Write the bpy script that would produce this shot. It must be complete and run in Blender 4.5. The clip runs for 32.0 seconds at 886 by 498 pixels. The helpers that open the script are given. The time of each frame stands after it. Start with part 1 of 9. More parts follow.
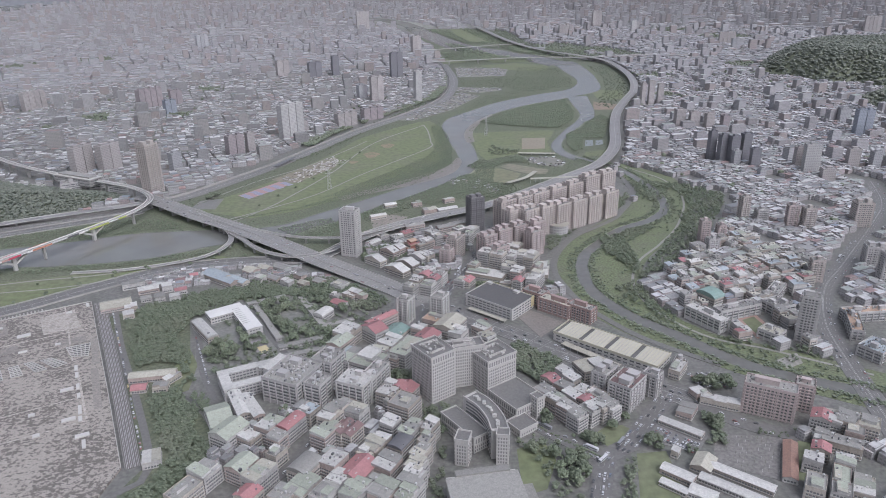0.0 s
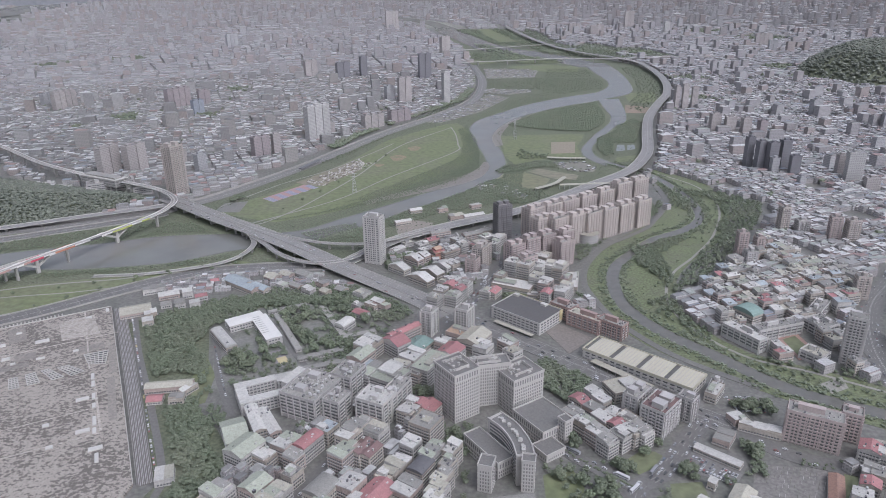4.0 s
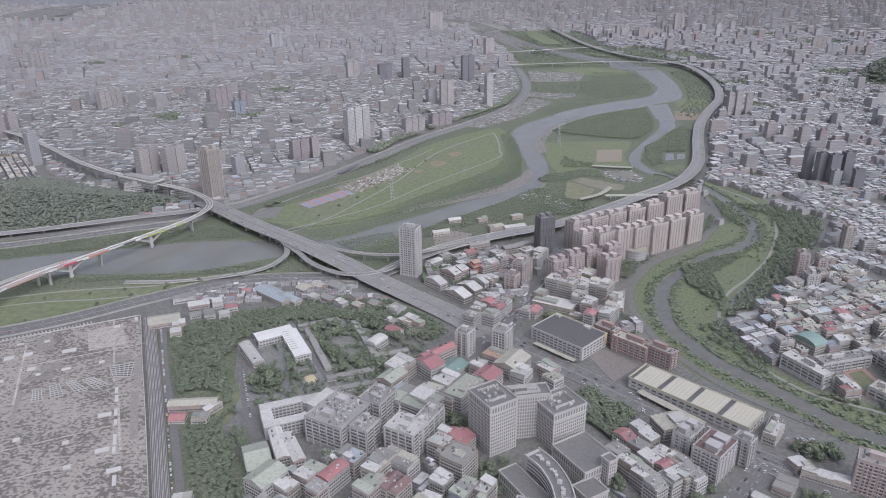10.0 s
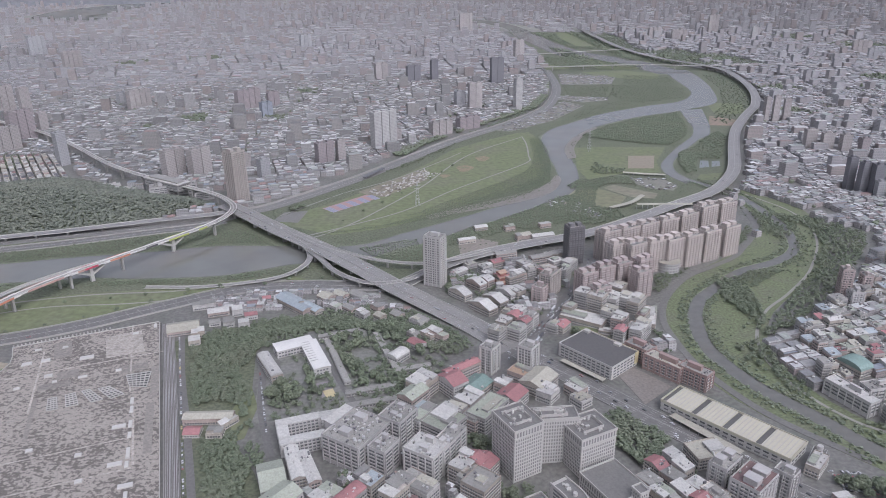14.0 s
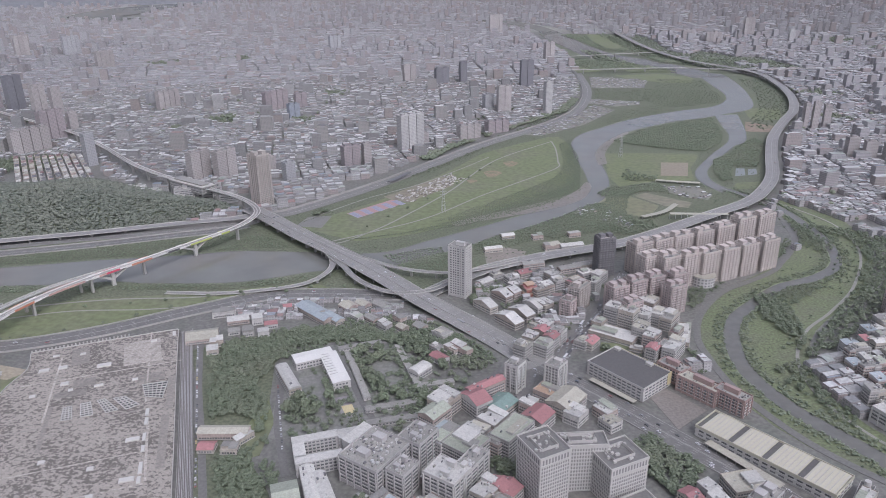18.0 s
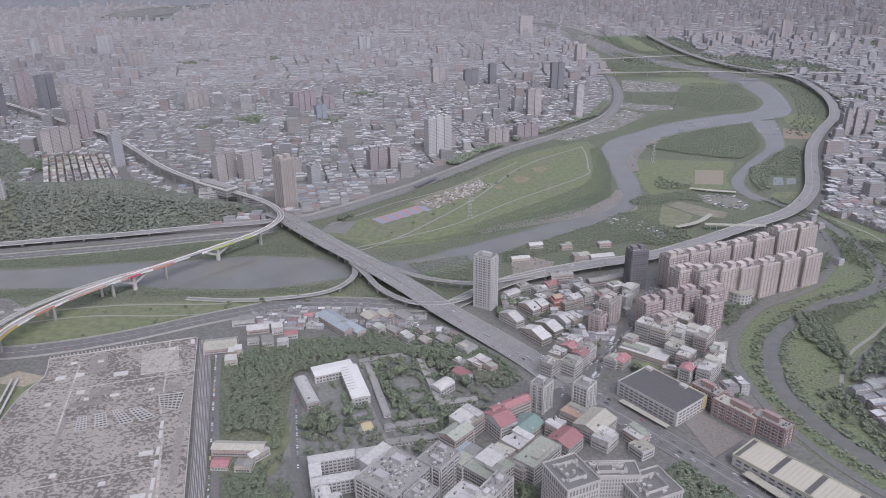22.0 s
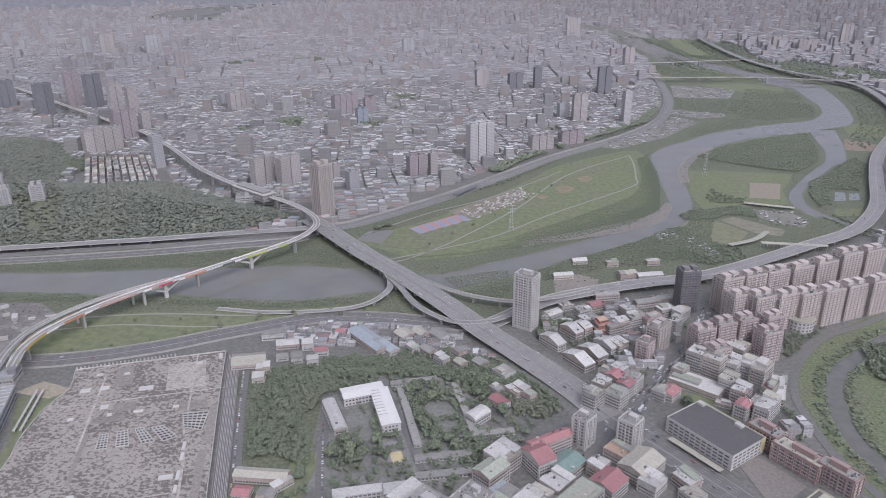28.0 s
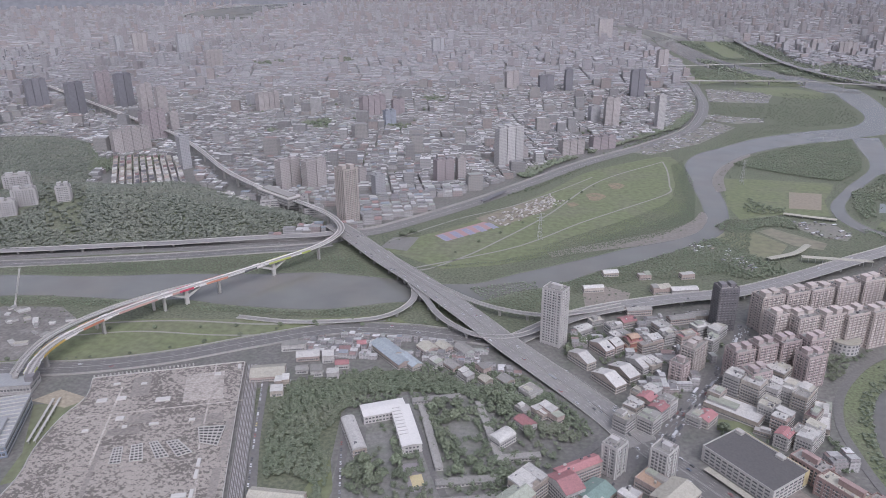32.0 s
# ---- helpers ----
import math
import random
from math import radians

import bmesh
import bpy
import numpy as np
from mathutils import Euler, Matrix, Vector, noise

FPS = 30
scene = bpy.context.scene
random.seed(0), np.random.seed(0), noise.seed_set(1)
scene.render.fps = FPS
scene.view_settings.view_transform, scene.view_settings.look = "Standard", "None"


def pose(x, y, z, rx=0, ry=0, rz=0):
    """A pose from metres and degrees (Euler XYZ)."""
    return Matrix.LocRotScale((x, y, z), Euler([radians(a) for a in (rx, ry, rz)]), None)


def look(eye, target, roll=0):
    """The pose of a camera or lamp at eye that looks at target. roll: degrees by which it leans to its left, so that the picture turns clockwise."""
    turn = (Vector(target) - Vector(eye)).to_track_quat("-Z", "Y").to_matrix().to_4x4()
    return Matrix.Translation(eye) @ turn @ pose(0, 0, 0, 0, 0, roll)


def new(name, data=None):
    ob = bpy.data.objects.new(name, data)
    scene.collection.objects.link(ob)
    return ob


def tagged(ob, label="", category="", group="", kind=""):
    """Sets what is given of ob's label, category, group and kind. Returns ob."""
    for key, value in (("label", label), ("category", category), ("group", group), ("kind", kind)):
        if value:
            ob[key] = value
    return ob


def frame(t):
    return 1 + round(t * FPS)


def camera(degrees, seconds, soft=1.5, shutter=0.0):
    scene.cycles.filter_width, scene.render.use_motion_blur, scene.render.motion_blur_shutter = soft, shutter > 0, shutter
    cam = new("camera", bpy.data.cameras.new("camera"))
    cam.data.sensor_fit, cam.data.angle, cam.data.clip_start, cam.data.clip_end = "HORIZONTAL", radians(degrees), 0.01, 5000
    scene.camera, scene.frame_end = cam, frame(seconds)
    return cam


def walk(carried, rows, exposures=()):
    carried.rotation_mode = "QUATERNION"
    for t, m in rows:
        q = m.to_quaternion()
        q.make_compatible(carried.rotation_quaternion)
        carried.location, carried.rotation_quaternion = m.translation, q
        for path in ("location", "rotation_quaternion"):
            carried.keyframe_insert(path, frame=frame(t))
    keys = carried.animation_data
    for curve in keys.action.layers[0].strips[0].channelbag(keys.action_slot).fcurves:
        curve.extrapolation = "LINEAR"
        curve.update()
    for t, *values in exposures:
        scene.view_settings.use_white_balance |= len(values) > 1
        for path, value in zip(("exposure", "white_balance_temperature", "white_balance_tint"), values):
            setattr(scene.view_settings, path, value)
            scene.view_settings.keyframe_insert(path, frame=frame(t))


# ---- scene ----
import itertools
from functools import lru_cache

# ---------------------------------------------------------------- camera
cam = camera(63.9, 32.0, soft=0.75)
ROWS = [
    (0.0, 26.28, -66.87, 379.60, 67.766, 0.723, -0.007),
    (2.0, 26.56, -52.20, 380.16, 67.752, 0.723, 1.135),
    (4.0, 26.66, -37.68, 380.62, 67.752, 0.719, 2.279),
    (6.0, 26.56, -23.32, 381.00, 67.763, 0.712, 3.425),
    (8.0, 26.25, -9.07, 381.30, 67.784, 0.701, 4.573),
    (10.0, 25.72, 5.06, 381.57, 67.814, 0.688, 5.723),
    (12.0, 24.95, 19.09, 381.80, 67.849, 0.671, 6.876),
    (14.0, 23.92, 33.05, 382.03, 67.888, 0.652, 8.031),
    (16.0, 22.63, 46.95, 382.26, 67.929, 0.630, 9.188),
    (18.0, 21.05, 60.80, 382.52, 67.971, 0.606, 10.348),
    (20.0, 19.18, 74.63, 382.83, 68.011, 0.579, 11.510),
    (22.0, 17.00, 88.44, 383.21, 68.047, 0.550, 12.675),
    (24.0, 14.49, 102.26, 383.67, 68.078, 0.519, 13.842),
    (26.0, 11.64, 116.09, 384.23, 68.102, 0.486, 15.013),
    (28.0, 8.44, 129.96, 384.92, 68.116, 0.451, 16.186),
    (30.0, 4.87, 143.89, 385.75, 68.119, 0.415, 17.362),
    (32.0, 0.92, 157.89, 386.73, 68.109, 0.377, 18.541),
]
EXPOSURE = [(0.0, 0.06, 5740.0, 16.0), (16.0, 0.05, 5750.0, 18.5), (32.0, 0.03, 5760.0, 20.5)]
walk(cam, [(t, pose(x, y, z, rx, ry, rz)) for t, x, y, z, rx, ry, rz in ROWS], EXPOSURE)

# ---------------------------------------------------------------- sky and sun: an overcast, hazy afternoon
world = bpy.data.worlds.new("overcast_sky")
scene.world = world
world.use_nodes = True
wn, wl = world.node_tree.nodes, world.node_tree.links
wn.clear()
sky = wn.new("ShaderNodeTexSky")
sky.sky_type, sky.sun_disc = "NISHITA", False
sky.sun_elevation, sky.sun_rotation = radians(52), radians(140)
sky.air_density, sky.dust_density, sky.ozone_density = 1.0, 6.0, 1.0
grey = wn.new("ShaderNodeHueSaturation")
grey.inputs["Saturation"].default_value = 0.3
bg = wn.new("ShaderNodeBackground")
bg.inputs["Strength"].default_value = 0.15
wout = wn.new("ShaderNodeOutputWorld")
wl.new(sky.outputs[0], grey.inputs["Color"])
wl.new(grey.outputs[0], bg.inputs[0])
wl.new(bg.outputs[0], wout.inputs[0])

sun = new("sun", bpy.data.lights.new("sun", "SUN"))
sun.data.energy, sun.data.angle, sun.data.color = 0.6, radians(40), (1.0, 0.97, 0.93)
sun.matrix_basis = look((0, 0, 900), (0 + 900 * math.sin(radians(-40)) * 0.78, 900 * 0.6, 0))

# ---------------------------------------------------------------- materials
@lru_cache(maxsize=None)
def material(name, base, rough=0.56, grain=0.12, scale=0.6, stain=0.15, stain_scale=0.04, stain_to=(0.3, 0.3, 0.3),
             metal=0.0, bump=0.0, vary=0.0, island=False, spec=1.0):
    """A plain surface: fine grain and broad stains over a base colour, at real size. vary: lighter or darker from thing to thing."""
    m = bpy.data.materials.new(name)
    m.use_nodes = True
    n, l = m.node_tree.nodes, m.node_tree.links
    p = n["Principled BSDF"]
    p.inputs["Roughness"].default_value, p.inputs["Metallic"].default_value = rough, metal
    p.inputs["Specular IOR Level"].default_value = spec
    geo = n.new("ShaderNodeNewGeometry")
    fine, broad = n.new("ShaderNodeTexNoise"), n.new("ShaderNodeTexNoise")
    for tex, s, d in ((fine, scale, 3.0), (broad, stain_scale, 5.0)):
        tex.inputs["Scale"].default_value, tex.inputs["Detail"].default_value = s, d
        l.new(geo.outputs["Position"], tex.inputs["Vector"])
    ramp = n.new("ShaderNodeMapRange")
    ramp.inputs["From Min"].default_value, ramp.inputs["From Max"].default_value = 0.45, 0.7
    ramp.inputs["To Max"].default_value = stain
    l.new(broad.outputs["Fac"], ramp.inputs["Value"])
    mix = n.new("ShaderNodeMix")
    mix.data_type = "RGBA"
    warm = lambda c: (c[0] * 1.025, c[1], c[2] * 0.955, 1)
    mix.inputs[6].default_value, mix.inputs[7].default_value = warm(base), warm(stain_to)
    l.new(ramp.outputs[0], mix.inputs[0])
    amount = n.new("ShaderNodeMapRange")
    amount.inputs["From Min"].default_value, amount.inputs["From Max"].default_value = 0.3, 0.7
    amount.inputs["To Min"].default_value, amount.inputs["To Max"].default_value = 1 - grain, 1 + grain
    l.new(fine.outputs["Fac"], amount.inputs["Value"])
    value = amount.outputs[0]
    if vary:
        rnd = geo.outputs["Random Per Island"] if island else n.new("ShaderNodeObjectInfo").outputs["Random"]
        spread = n.new("ShaderNodeMapRange")
        spread.inputs["To Min"].default_value, spread.inputs["To Max"].default_value = 1 - vary, 1 + vary
        l.new(rnd, spread.inputs["Value"])
        mul = n.new("ShaderNodeMath")
        mul.operation = "MULTIPLY"
        l.new(value, mul.inputs[0]), l.new(spread.outputs[0], mul.inputs[1])
        value = mul.outputs[0]
    hsv = n.new("ShaderNodeHueSaturation")
    l.new(mix.outputs[2], hsv.inputs["Color"]), l.new(value, hsv.inputs["Value"])
    l.new(hsv.outputs[0], p.inputs["Base Color"])
    if bump:
        b = n.new("ShaderNodeBump")
        b.inputs["Strength"].default_value, b.inputs["Distance"].default_value = bump, 0.5
        l.new(fine.outputs["Fac"], b.inputs["Height"]), l.new(b.outputs[0], p.inputs["Normal"])
    return m


def palette(name, colours, rough=0.6, grain=0.15, scale=0.5, island=True, windows=False, spec=1.0):
    """A surface whose colour is drawn, piece by piece, from a short list of (share, colour)."""
    m = bpy.data.materials.new(name)
    m.use_nodes = True
    n, l = m.node_tree.nodes, m.node_tree.links
    p = n["Principled BSDF"]
    p.inputs["Roughness"].default_value, p.inputs["Specular IOR Level"].default_value = rough, spec
    geo = n.new("ShaderNodeNewGeometry")
    rnd = geo.outputs["Random Per Island"] if island else n.new("ShaderNodeObjectInfo").outputs["Random"]
    ramp = n.new("ShaderNodeValToRGB")
    ramp.color_ramp.interpolation = "CONSTANT"
    at = 0.0
    for i, (share, colour) in enumerate(colours):
        e = ramp.color_ramp.elements[0] if i == 0 else ramp.color_ramp.elements.new(at)
        if i == 0:
            ramp.color_ramp.elements.remove(ramp.color_ramp.elements[1])
        # each colour slightly bluer, the tint of far haze put into it
        e.position, e.color = at, (colour[0] * 0.995, colour[1], colour[2] * 1.01, 1)
        at += share
    l.new(rnd, ramp.inputs[0])
    fine = n.new("ShaderNodeTexNoise")
    fine.inputs["Scale"].default_value, fine.inputs["Detail"].default_value = scale, 4.0
    l.new(geo.outputs["Position"], fine.inputs["Vector"])
    amount = n.new("ShaderNodeMapRange")
    amount.inputs["From Min"].default_value, amount.inputs["From Max"].default_value = 0.3, 0.7
    amount.inputs["To Min"].default_value, amount.inputs["To Max"].default_value = 1 - grain, 1 + grain
    l.new(fine.outputs["Fac"], amount.inputs["Value"])
    hsv = n.new("ShaderNodeHueSaturation")
    l.new(ramp.outputs[0], hsv.inputs["Color"]), l.new(amount.outputs[0], hsv.inputs["Value"])
    colour = hsv.outputs[0]
    if windows:
        # rows of panes and balconies on walls that stay far off: storeys of 3.1 m, bays of 3.4 m
        def math_node(op, a, b=None):
            q = n.new("ShaderNodeMath")
            q.operation = op
            for i, v in enumerate((a, b)):
                if v is None:
                    continue
                if isinstance(v, (int, float)):
                    q.inputs[i].default_value = v
                else:
                    l.new(v, q.inputs[i])
            return q.outputs[0]
        pos, nor = n.new("ShaderNodeSeparateXYZ"), n.new("ShaderNodeSeparateXYZ")
        l.new(geo.outputs["Position"], pos.inputs[0]), l.new(geo.outputs["Normal"], nor.inputs[0])
        along = math_node("SUBTRACT", math_node("MULTIPLY", pos.outputs[1], nor.outputs[0]), math_node("MULTIPLY", pos.outputs[0], nor.outputs[1]))
        storey = math_node("LESS_THAN", math_node("FRACT", math_node("DIVIDE", pos.outputs[2], 3.1)), 0.5)
        bay = math_node("LESS_THAN", math_node("FRACT", math_node("DIVIDE", along, 3.4)), 0.62)
        pane = math_node("MULTIPLY", math_node("MULTIPLY", storey, bay), 0.42)
        glass = n.new("ShaderNodeMix")
        glass.data_type = "RGBA"
        glass.inputs[7].default_value = (0.1, 0.1, 0.105, 1)
        l.new(pane, glass.inputs[0]), l.new(colour, glass.inputs[6])
        colour = glass.outputs[2]
    l.new(colour, p.inputs["Base Color"])
    return m


WATER = material("river_water", (0.165, 0.17, 0.16), rough=0.12, grain=0.08, scale=0.02, stain=0.6, stain_scale=0.009, stain_to=(0.19, 0.176, 0.155), bump=0.015, spec=0.5)
GROUND = material("city_ground", (0.15, 0.148, 0.138), grain=0.3, scale=0.25, stain=0.7, stain_scale=0.03, stain_to=(0.105, 0.115, 0.092))
ASPHALT = material("asphalt", (0.138, 0.135, 0.13), grain=0.16, scale=0.4, stain=0.5, stain_scale=0.05, stain_to=(0.165, 0.162, 0.158))
CONCRETE = material("concrete", (0.31, 0.305, 0.295), grain=0.1, scale=0.5, stain=0.35, stain_scale=0.06, stain_to=(0.22, 0.22, 0.21))
PALE_CONCRETE = material("pale_concrete", (0.42, 0.415, 0.40), grain=0.1, scale=0.5, stain=0.35, stain_scale=0.06, stain_to=(0.34, 0.34, 0.33))
GRASS = material("mown_grass", (0.145, 0.17, 0.085), rough=0.7, grain=0.22, scale=0.12, stain=0.75, stain_scale=0.012, stain_to=(0.155, 0.16, 0.11), spec=0.9)
SCRUB = material("rough_scrub", (0.108, 0.124, 0.076), rough=0.7, grain=0.4, scale=0.3, stain=0.7, stain_scale=0.02, stain_to=(0.132, 0.142, 0.098), spec=0.9, bump=0.5)
LEAF = material("tree_leaves", (0.135, 0.166, 0.106), rough=0.65, grain=0.3, scale=0.8, stain=0.5, stain_scale=0.03, stain_to=(0.14, 0.155, 0.1), vary=0.25, island=False, spec=0.9)
WOOD_LEAF = material("woodland_leaves", (0.13, 0.16, 0.104), rough=0.65, grain=0.2, scale=0.6, stain=0.6, stain_scale=0.02, stain_to=(0.165, 0.176, 0.125), vary=0.14, island=True, spec=0.9)
HILL_LEAF = material("hill_leaves", (0.112, 0.128, 0.098), rough=0.65, grain=0.3, scale=0.5, stain=0.6, stain_scale=0.012, stain_to=(0.14, 0.148, 0.112), vary=0.22, island=True, spec=0.95)
BARK = material("bark", (0.1, 0.085, 0.07), grain=0.3, scale=3)
DARK_ROOF = material("dark_roof_sheet", (0.095, 0.092, 0.09), grain=0.15, scale=0.6, stain=0.4, stain_scale=0.08, stain_to=(0.11, 0.105, 0.1))
GLASS = material("window_glass", (0.175, 0.18, 0.188), rough=0.15, grain=0.1, scale=0.3, vary=0.3, spec=0.5)
CITY_GROUND = material("city_street_ground", (0.19, 0.194, 0.18), grain=0.2, scale=0.12, stain=0.5, stain_scale=0.015, stain_to=(0.175, 0.185, 0.155))
FAR_WALL = palette("far_walls", [(0.28, (0.235, 0.23, 0.22)), (0.22, (0.27, 0.255, 0.235)), (0.18, (0.205, 0.197, 0.188)), (0.16, (0.26, 0.225, 0.203)), (0.16, (0.31, 0.3, 0.285))], windows=True)
FAR_ROOF = palette("far_roofs", [(0.24, (0.42, 0.415, 0.395)), (0.22, (0.26, 0.255, 0.24)), (0.2, (0.2, 0.2, 0.195)), (0.1, (0.29, 0.31, 0.275)), (0.07, (0.26, 0.18, 0.165)), (0.1, (0.48, 0.48, 0.465)), (0.07, (0.22, 0.24, 0.262))], grain=0.2, scale=0.3)
WEST_ROOF = palette("bright_far_roofs", [(0.26, (0.40, 0.395, 0.375)), (0.2, (0.24, 0.235, 0.22)), (0.18, (0.17, 0.165, 0.158)), (0.1, (0.29, 0.3, 0.265)), (0.08, (0.25, 0.175, 0.155)), (0.13, (0.56, 0.555, 0.535)), (0.05, (0.22, 0.24, 0.255))], grain=0.2, scale=0.3)
# beige walls, made paler in the colour itself for far haze
PALE_FAR_WALL = palette("pale_far_walls", [(0.3, (0.37, 0.35, 0.335)), (0.3, (0.32, 0.30, 0.285)), (0.2, (0.41, 0.395, 0.38)), (0.2, (0.34, 0.295, 0.275))], windows=True)

# far haze painted in: lighter walls and closer roof tones lower the contrast
DISTANT_HAZED_WALL = palette("distant_pale_walls", [(0.3, (0.315, 0.3, 0.295)), (0.25, (0.285, 0.265, 0.255)), (0.25, (0.35, 0.34, 0.335)), (0.2, (0.31, 0.27, 0.25))], windows=True)
DISTANT_HAZED_ROOF = palette("distant_roofs", [(0.3, (0.33, 0.325, 0.315)), (0.3, (0.245, 0.24, 0.235)), (0.15, (0.2, 0.2, 0.195)), (0.1, (0.3, 0.31, 0.29)), (0.05, (0.29, 0.23, 0.215)), (0.1, (0.44, 0.435, 0.425))], grain=0.2, scale=0.3)

# ---------------------------------------------------------------- building helpers
def part(name, bm, mat, parent=None, label=""):
    """Links a bmesh as one mesh object, under a thing or a part."""
    me = bpy.data.meshes.new(name)
    bm.to_mesh(me)
    bm.free()
    for m in (mat if isinstance(mat, (list, tuple)) else [mat]):
        me.materials.append(m)
    ob = new(name, me)
    if parent is not None:
        ob.parent = parent
    return tagged(ob, label)


def shared(name, me, parent, at=None, label=""):
    """A part on a mesh that alike parts share."""
    ob = new(name, me)
    ob.parent = parent
    if at is not None:
        ob.matrix_basis = at
    return tagged(ob, label)


def thing(name, m, label, category, group="", kind=""):
    ob = new(name)
    ob.matrix_basis = m
    ob.empty_display_size = 0.5
    return tagged(ob, label, category, group, kind)


def add_box(bm, x0, y0, z0, x1, y1, z1, slot=0, lean=0.0, turn=None):
    """A box; lean lifts its far edge, for a pent roof."""
    vs = [bm.verts.new(v) for v in ((x0, y0, z0), (x1, y0, z0), (x1, y1, z0), (x0, y1, z0), (x0, y0, z1), (x1, y0, z1), (x1, y1, z1 + lean), (x0, y1, z1 + lean))]
    if turn is not None:
        for v in vs:
            v.co = turn @ v.co
    for q in ((3, 2, 1, 0), (4, 5, 6, 7), (0, 1, 5, 4), (1, 2, 6, 5), (2, 3, 7, 6), (3, 0, 4, 7)):
        bm.faces.new([vs[i] for i in q]).material_index = slot
    return vs


def box(*a, **k):
    bm = bmesh.new()
    add_box(bm, *a, **k)
    return bm


def add_gable(bm, x0, y0, z0, x1, y1, rise, eave=0.0, slot=0, thick=0.25):
    """A ridged roof along x, with thickness."""
    ym = (y0 + y1) / 2
    sec = [(y0 - eave, z0), (ym, z0 + rise), (y1 + eave, z0), (y1 + eave, z0 - thick), (ym, z0 + rise - thick), (y0 - eave, z0 - thick)]
    a = [bm.verts.new((x0 - eave, y, z)) for y, z in sec]
    b = [bm.verts.new((x1 + eave, y, z)) for y, z in sec]
    for i in range(6):
        j = (i + 1) % 6
        bm.faces.new((a[i], a[j], b[j], b[i])).material_index = slot
    for q in (a, b):
        bm.faces.new((q[0], q[1], q[4], q[5])).material_index = slot
        bm.faces.new((q[1], q[2], q[3], q[4])).material_index = slot
    bmesh.ops.recalc_face_normals(bm, faces=bm.faces)


def add_vault(bm, x0, y0, z0, x1, y1, rise, slot=0, steps=8):
    """A barrel roof along x."""
    ends = [[], []]
    for i in range(steps + 1):
        a = math.pi * i / steps
        y, z = (y0 + y1) / 2 - math.cos(a) * (y1 - y0) / 2, z0 + math.sin(a) * rise
        for e, x in zip(ends, (x0, x1)):
            e.append(bm.verts.new((x, y, z)))
    for i in range(steps):
        bm.faces.new((ends[0][i], ends[1][i], ends[1][i + 1], ends[0][i + 1])).material_index = slot
    for e in ends:
        bm.faces.new(e).material_index = slot


def add_tube(bm, x, y, z0, z1, r0, r1=None, n=8, slot=0):
    r1 = r0 if r1 is None else r1
    a = [bm.verts.new((x + r0 * math.cos(t), y + r0 * math.sin(t), z0)) for t in (2 * math.pi * i / n for i in range(n))]
    b = [bm.verts.new((x + r1 * math.cos(t), y + r1 * math.sin(t), z1)) for t in (2 * math.pi * i / n for i in range(n))]
    for i in range(n):
        bm.faces.new((a[i], a[(i + 1) % n], b[(i + 1) % n], b[i])).material_index = slot
    bm.faces.new(b).material_index = slot
    bm.faces.new(a[::-1]).material_index = slot


def smooth(pts, step=12.0):
    """A soft line through control points of two or three numbers."""
    p = np.array(pts, float)
    p = np.vstack([2 * p[0] - p[1], p, 2 * p[-1] - p[-2]])
    out = []
    for i in range(1, len(p) - 2):
        n = max(1, int(np.linalg.norm(p[i + 1][:2] - p[i][:2]) / step))
        for k in range(n):
            t = k / n
            out.append(0.5 * (2 * p[i] + (p[i + 1] - p[i - 1]) * t + (2 * p[i - 1] - 5 * p[i] + 4 * p[i + 1] - p[i + 2]) * t * t + (3 * p[i] - p[i - 1] - 3 * p[i + 1] + p[i + 2]) * t ** 3))
    out.append(p[-2])
    return np.array(out)


def sides(line):
    """Unit normals, to the left, along a flat line."""
    d = np.gradient(line[:, :2], axis=0)
    d /= np.linalg.norm(d, axis=1, keepdims=True)
    return np.stack([-d[:, 1], d[:, 0]], 1)


def sweep(bm, line, section, slot=0, heights=None):
    """Pulls a section of (offset to the left, height) along a line of places."""
    nrm = sides(line)
    rings = []
    for i, p in enumerate(line):
        z = p[2] if len(p) > 2 else 0.0
        rings.append([bm.verts.new((p[0] + nrm[i][0] * o, p[1] + nrm[i][1] * o, z + h)) for o, h in section])
    k = len(section)
    for a, b in zip(rings, rings[1:]):
        for i in range(k):
            j = (i + 1) % k
            bm.faces.new((a[i], a[j], b[j], b[i])).material_index = slot
    bm.faces.new(rings[0]), bm.faces.new(rings[-1][::-1])
    return rings


def sheet(name, outline, z, mat, kind="structure", label="", category="", skirt=0.3):
    """A flat area with a low edge."""
    bm = bmesh.new()
    top = [bm.verts.new((x, y, z)) for x, y in outline]
    low = [bm.verts.new((x, y, z - skirt)) for x, y in outline]
    face = bm.faces.new(top)
    if face.normal.z < 0 or face.calc_area() and (face.normal_update() or face.normal.z < 0):
        face.normal_flip()
    for i in range(len(top)):
        j = (i + 1) % len(top)
        bm.faces.new((top[i], low[i], low[j], top[j]))
    return tagged(part(name, bm, mat), label, category, "", kind)


def inside(outline, x, y):
    """Which of the places lie in a closed outline."""
    o = np.asarray(outline, float)
    hit = np.zeros(len(x), bool)
    for (ax, ay), (bx, by) in zip(o, np.roll(o, -1, 0)):
        if ay == by:
            continue
        cross = (ay > y) != (by > y)
        hit ^= cross & (x < (bx - ax) * (y - ay) / (by - ay) + ax)
    return hit


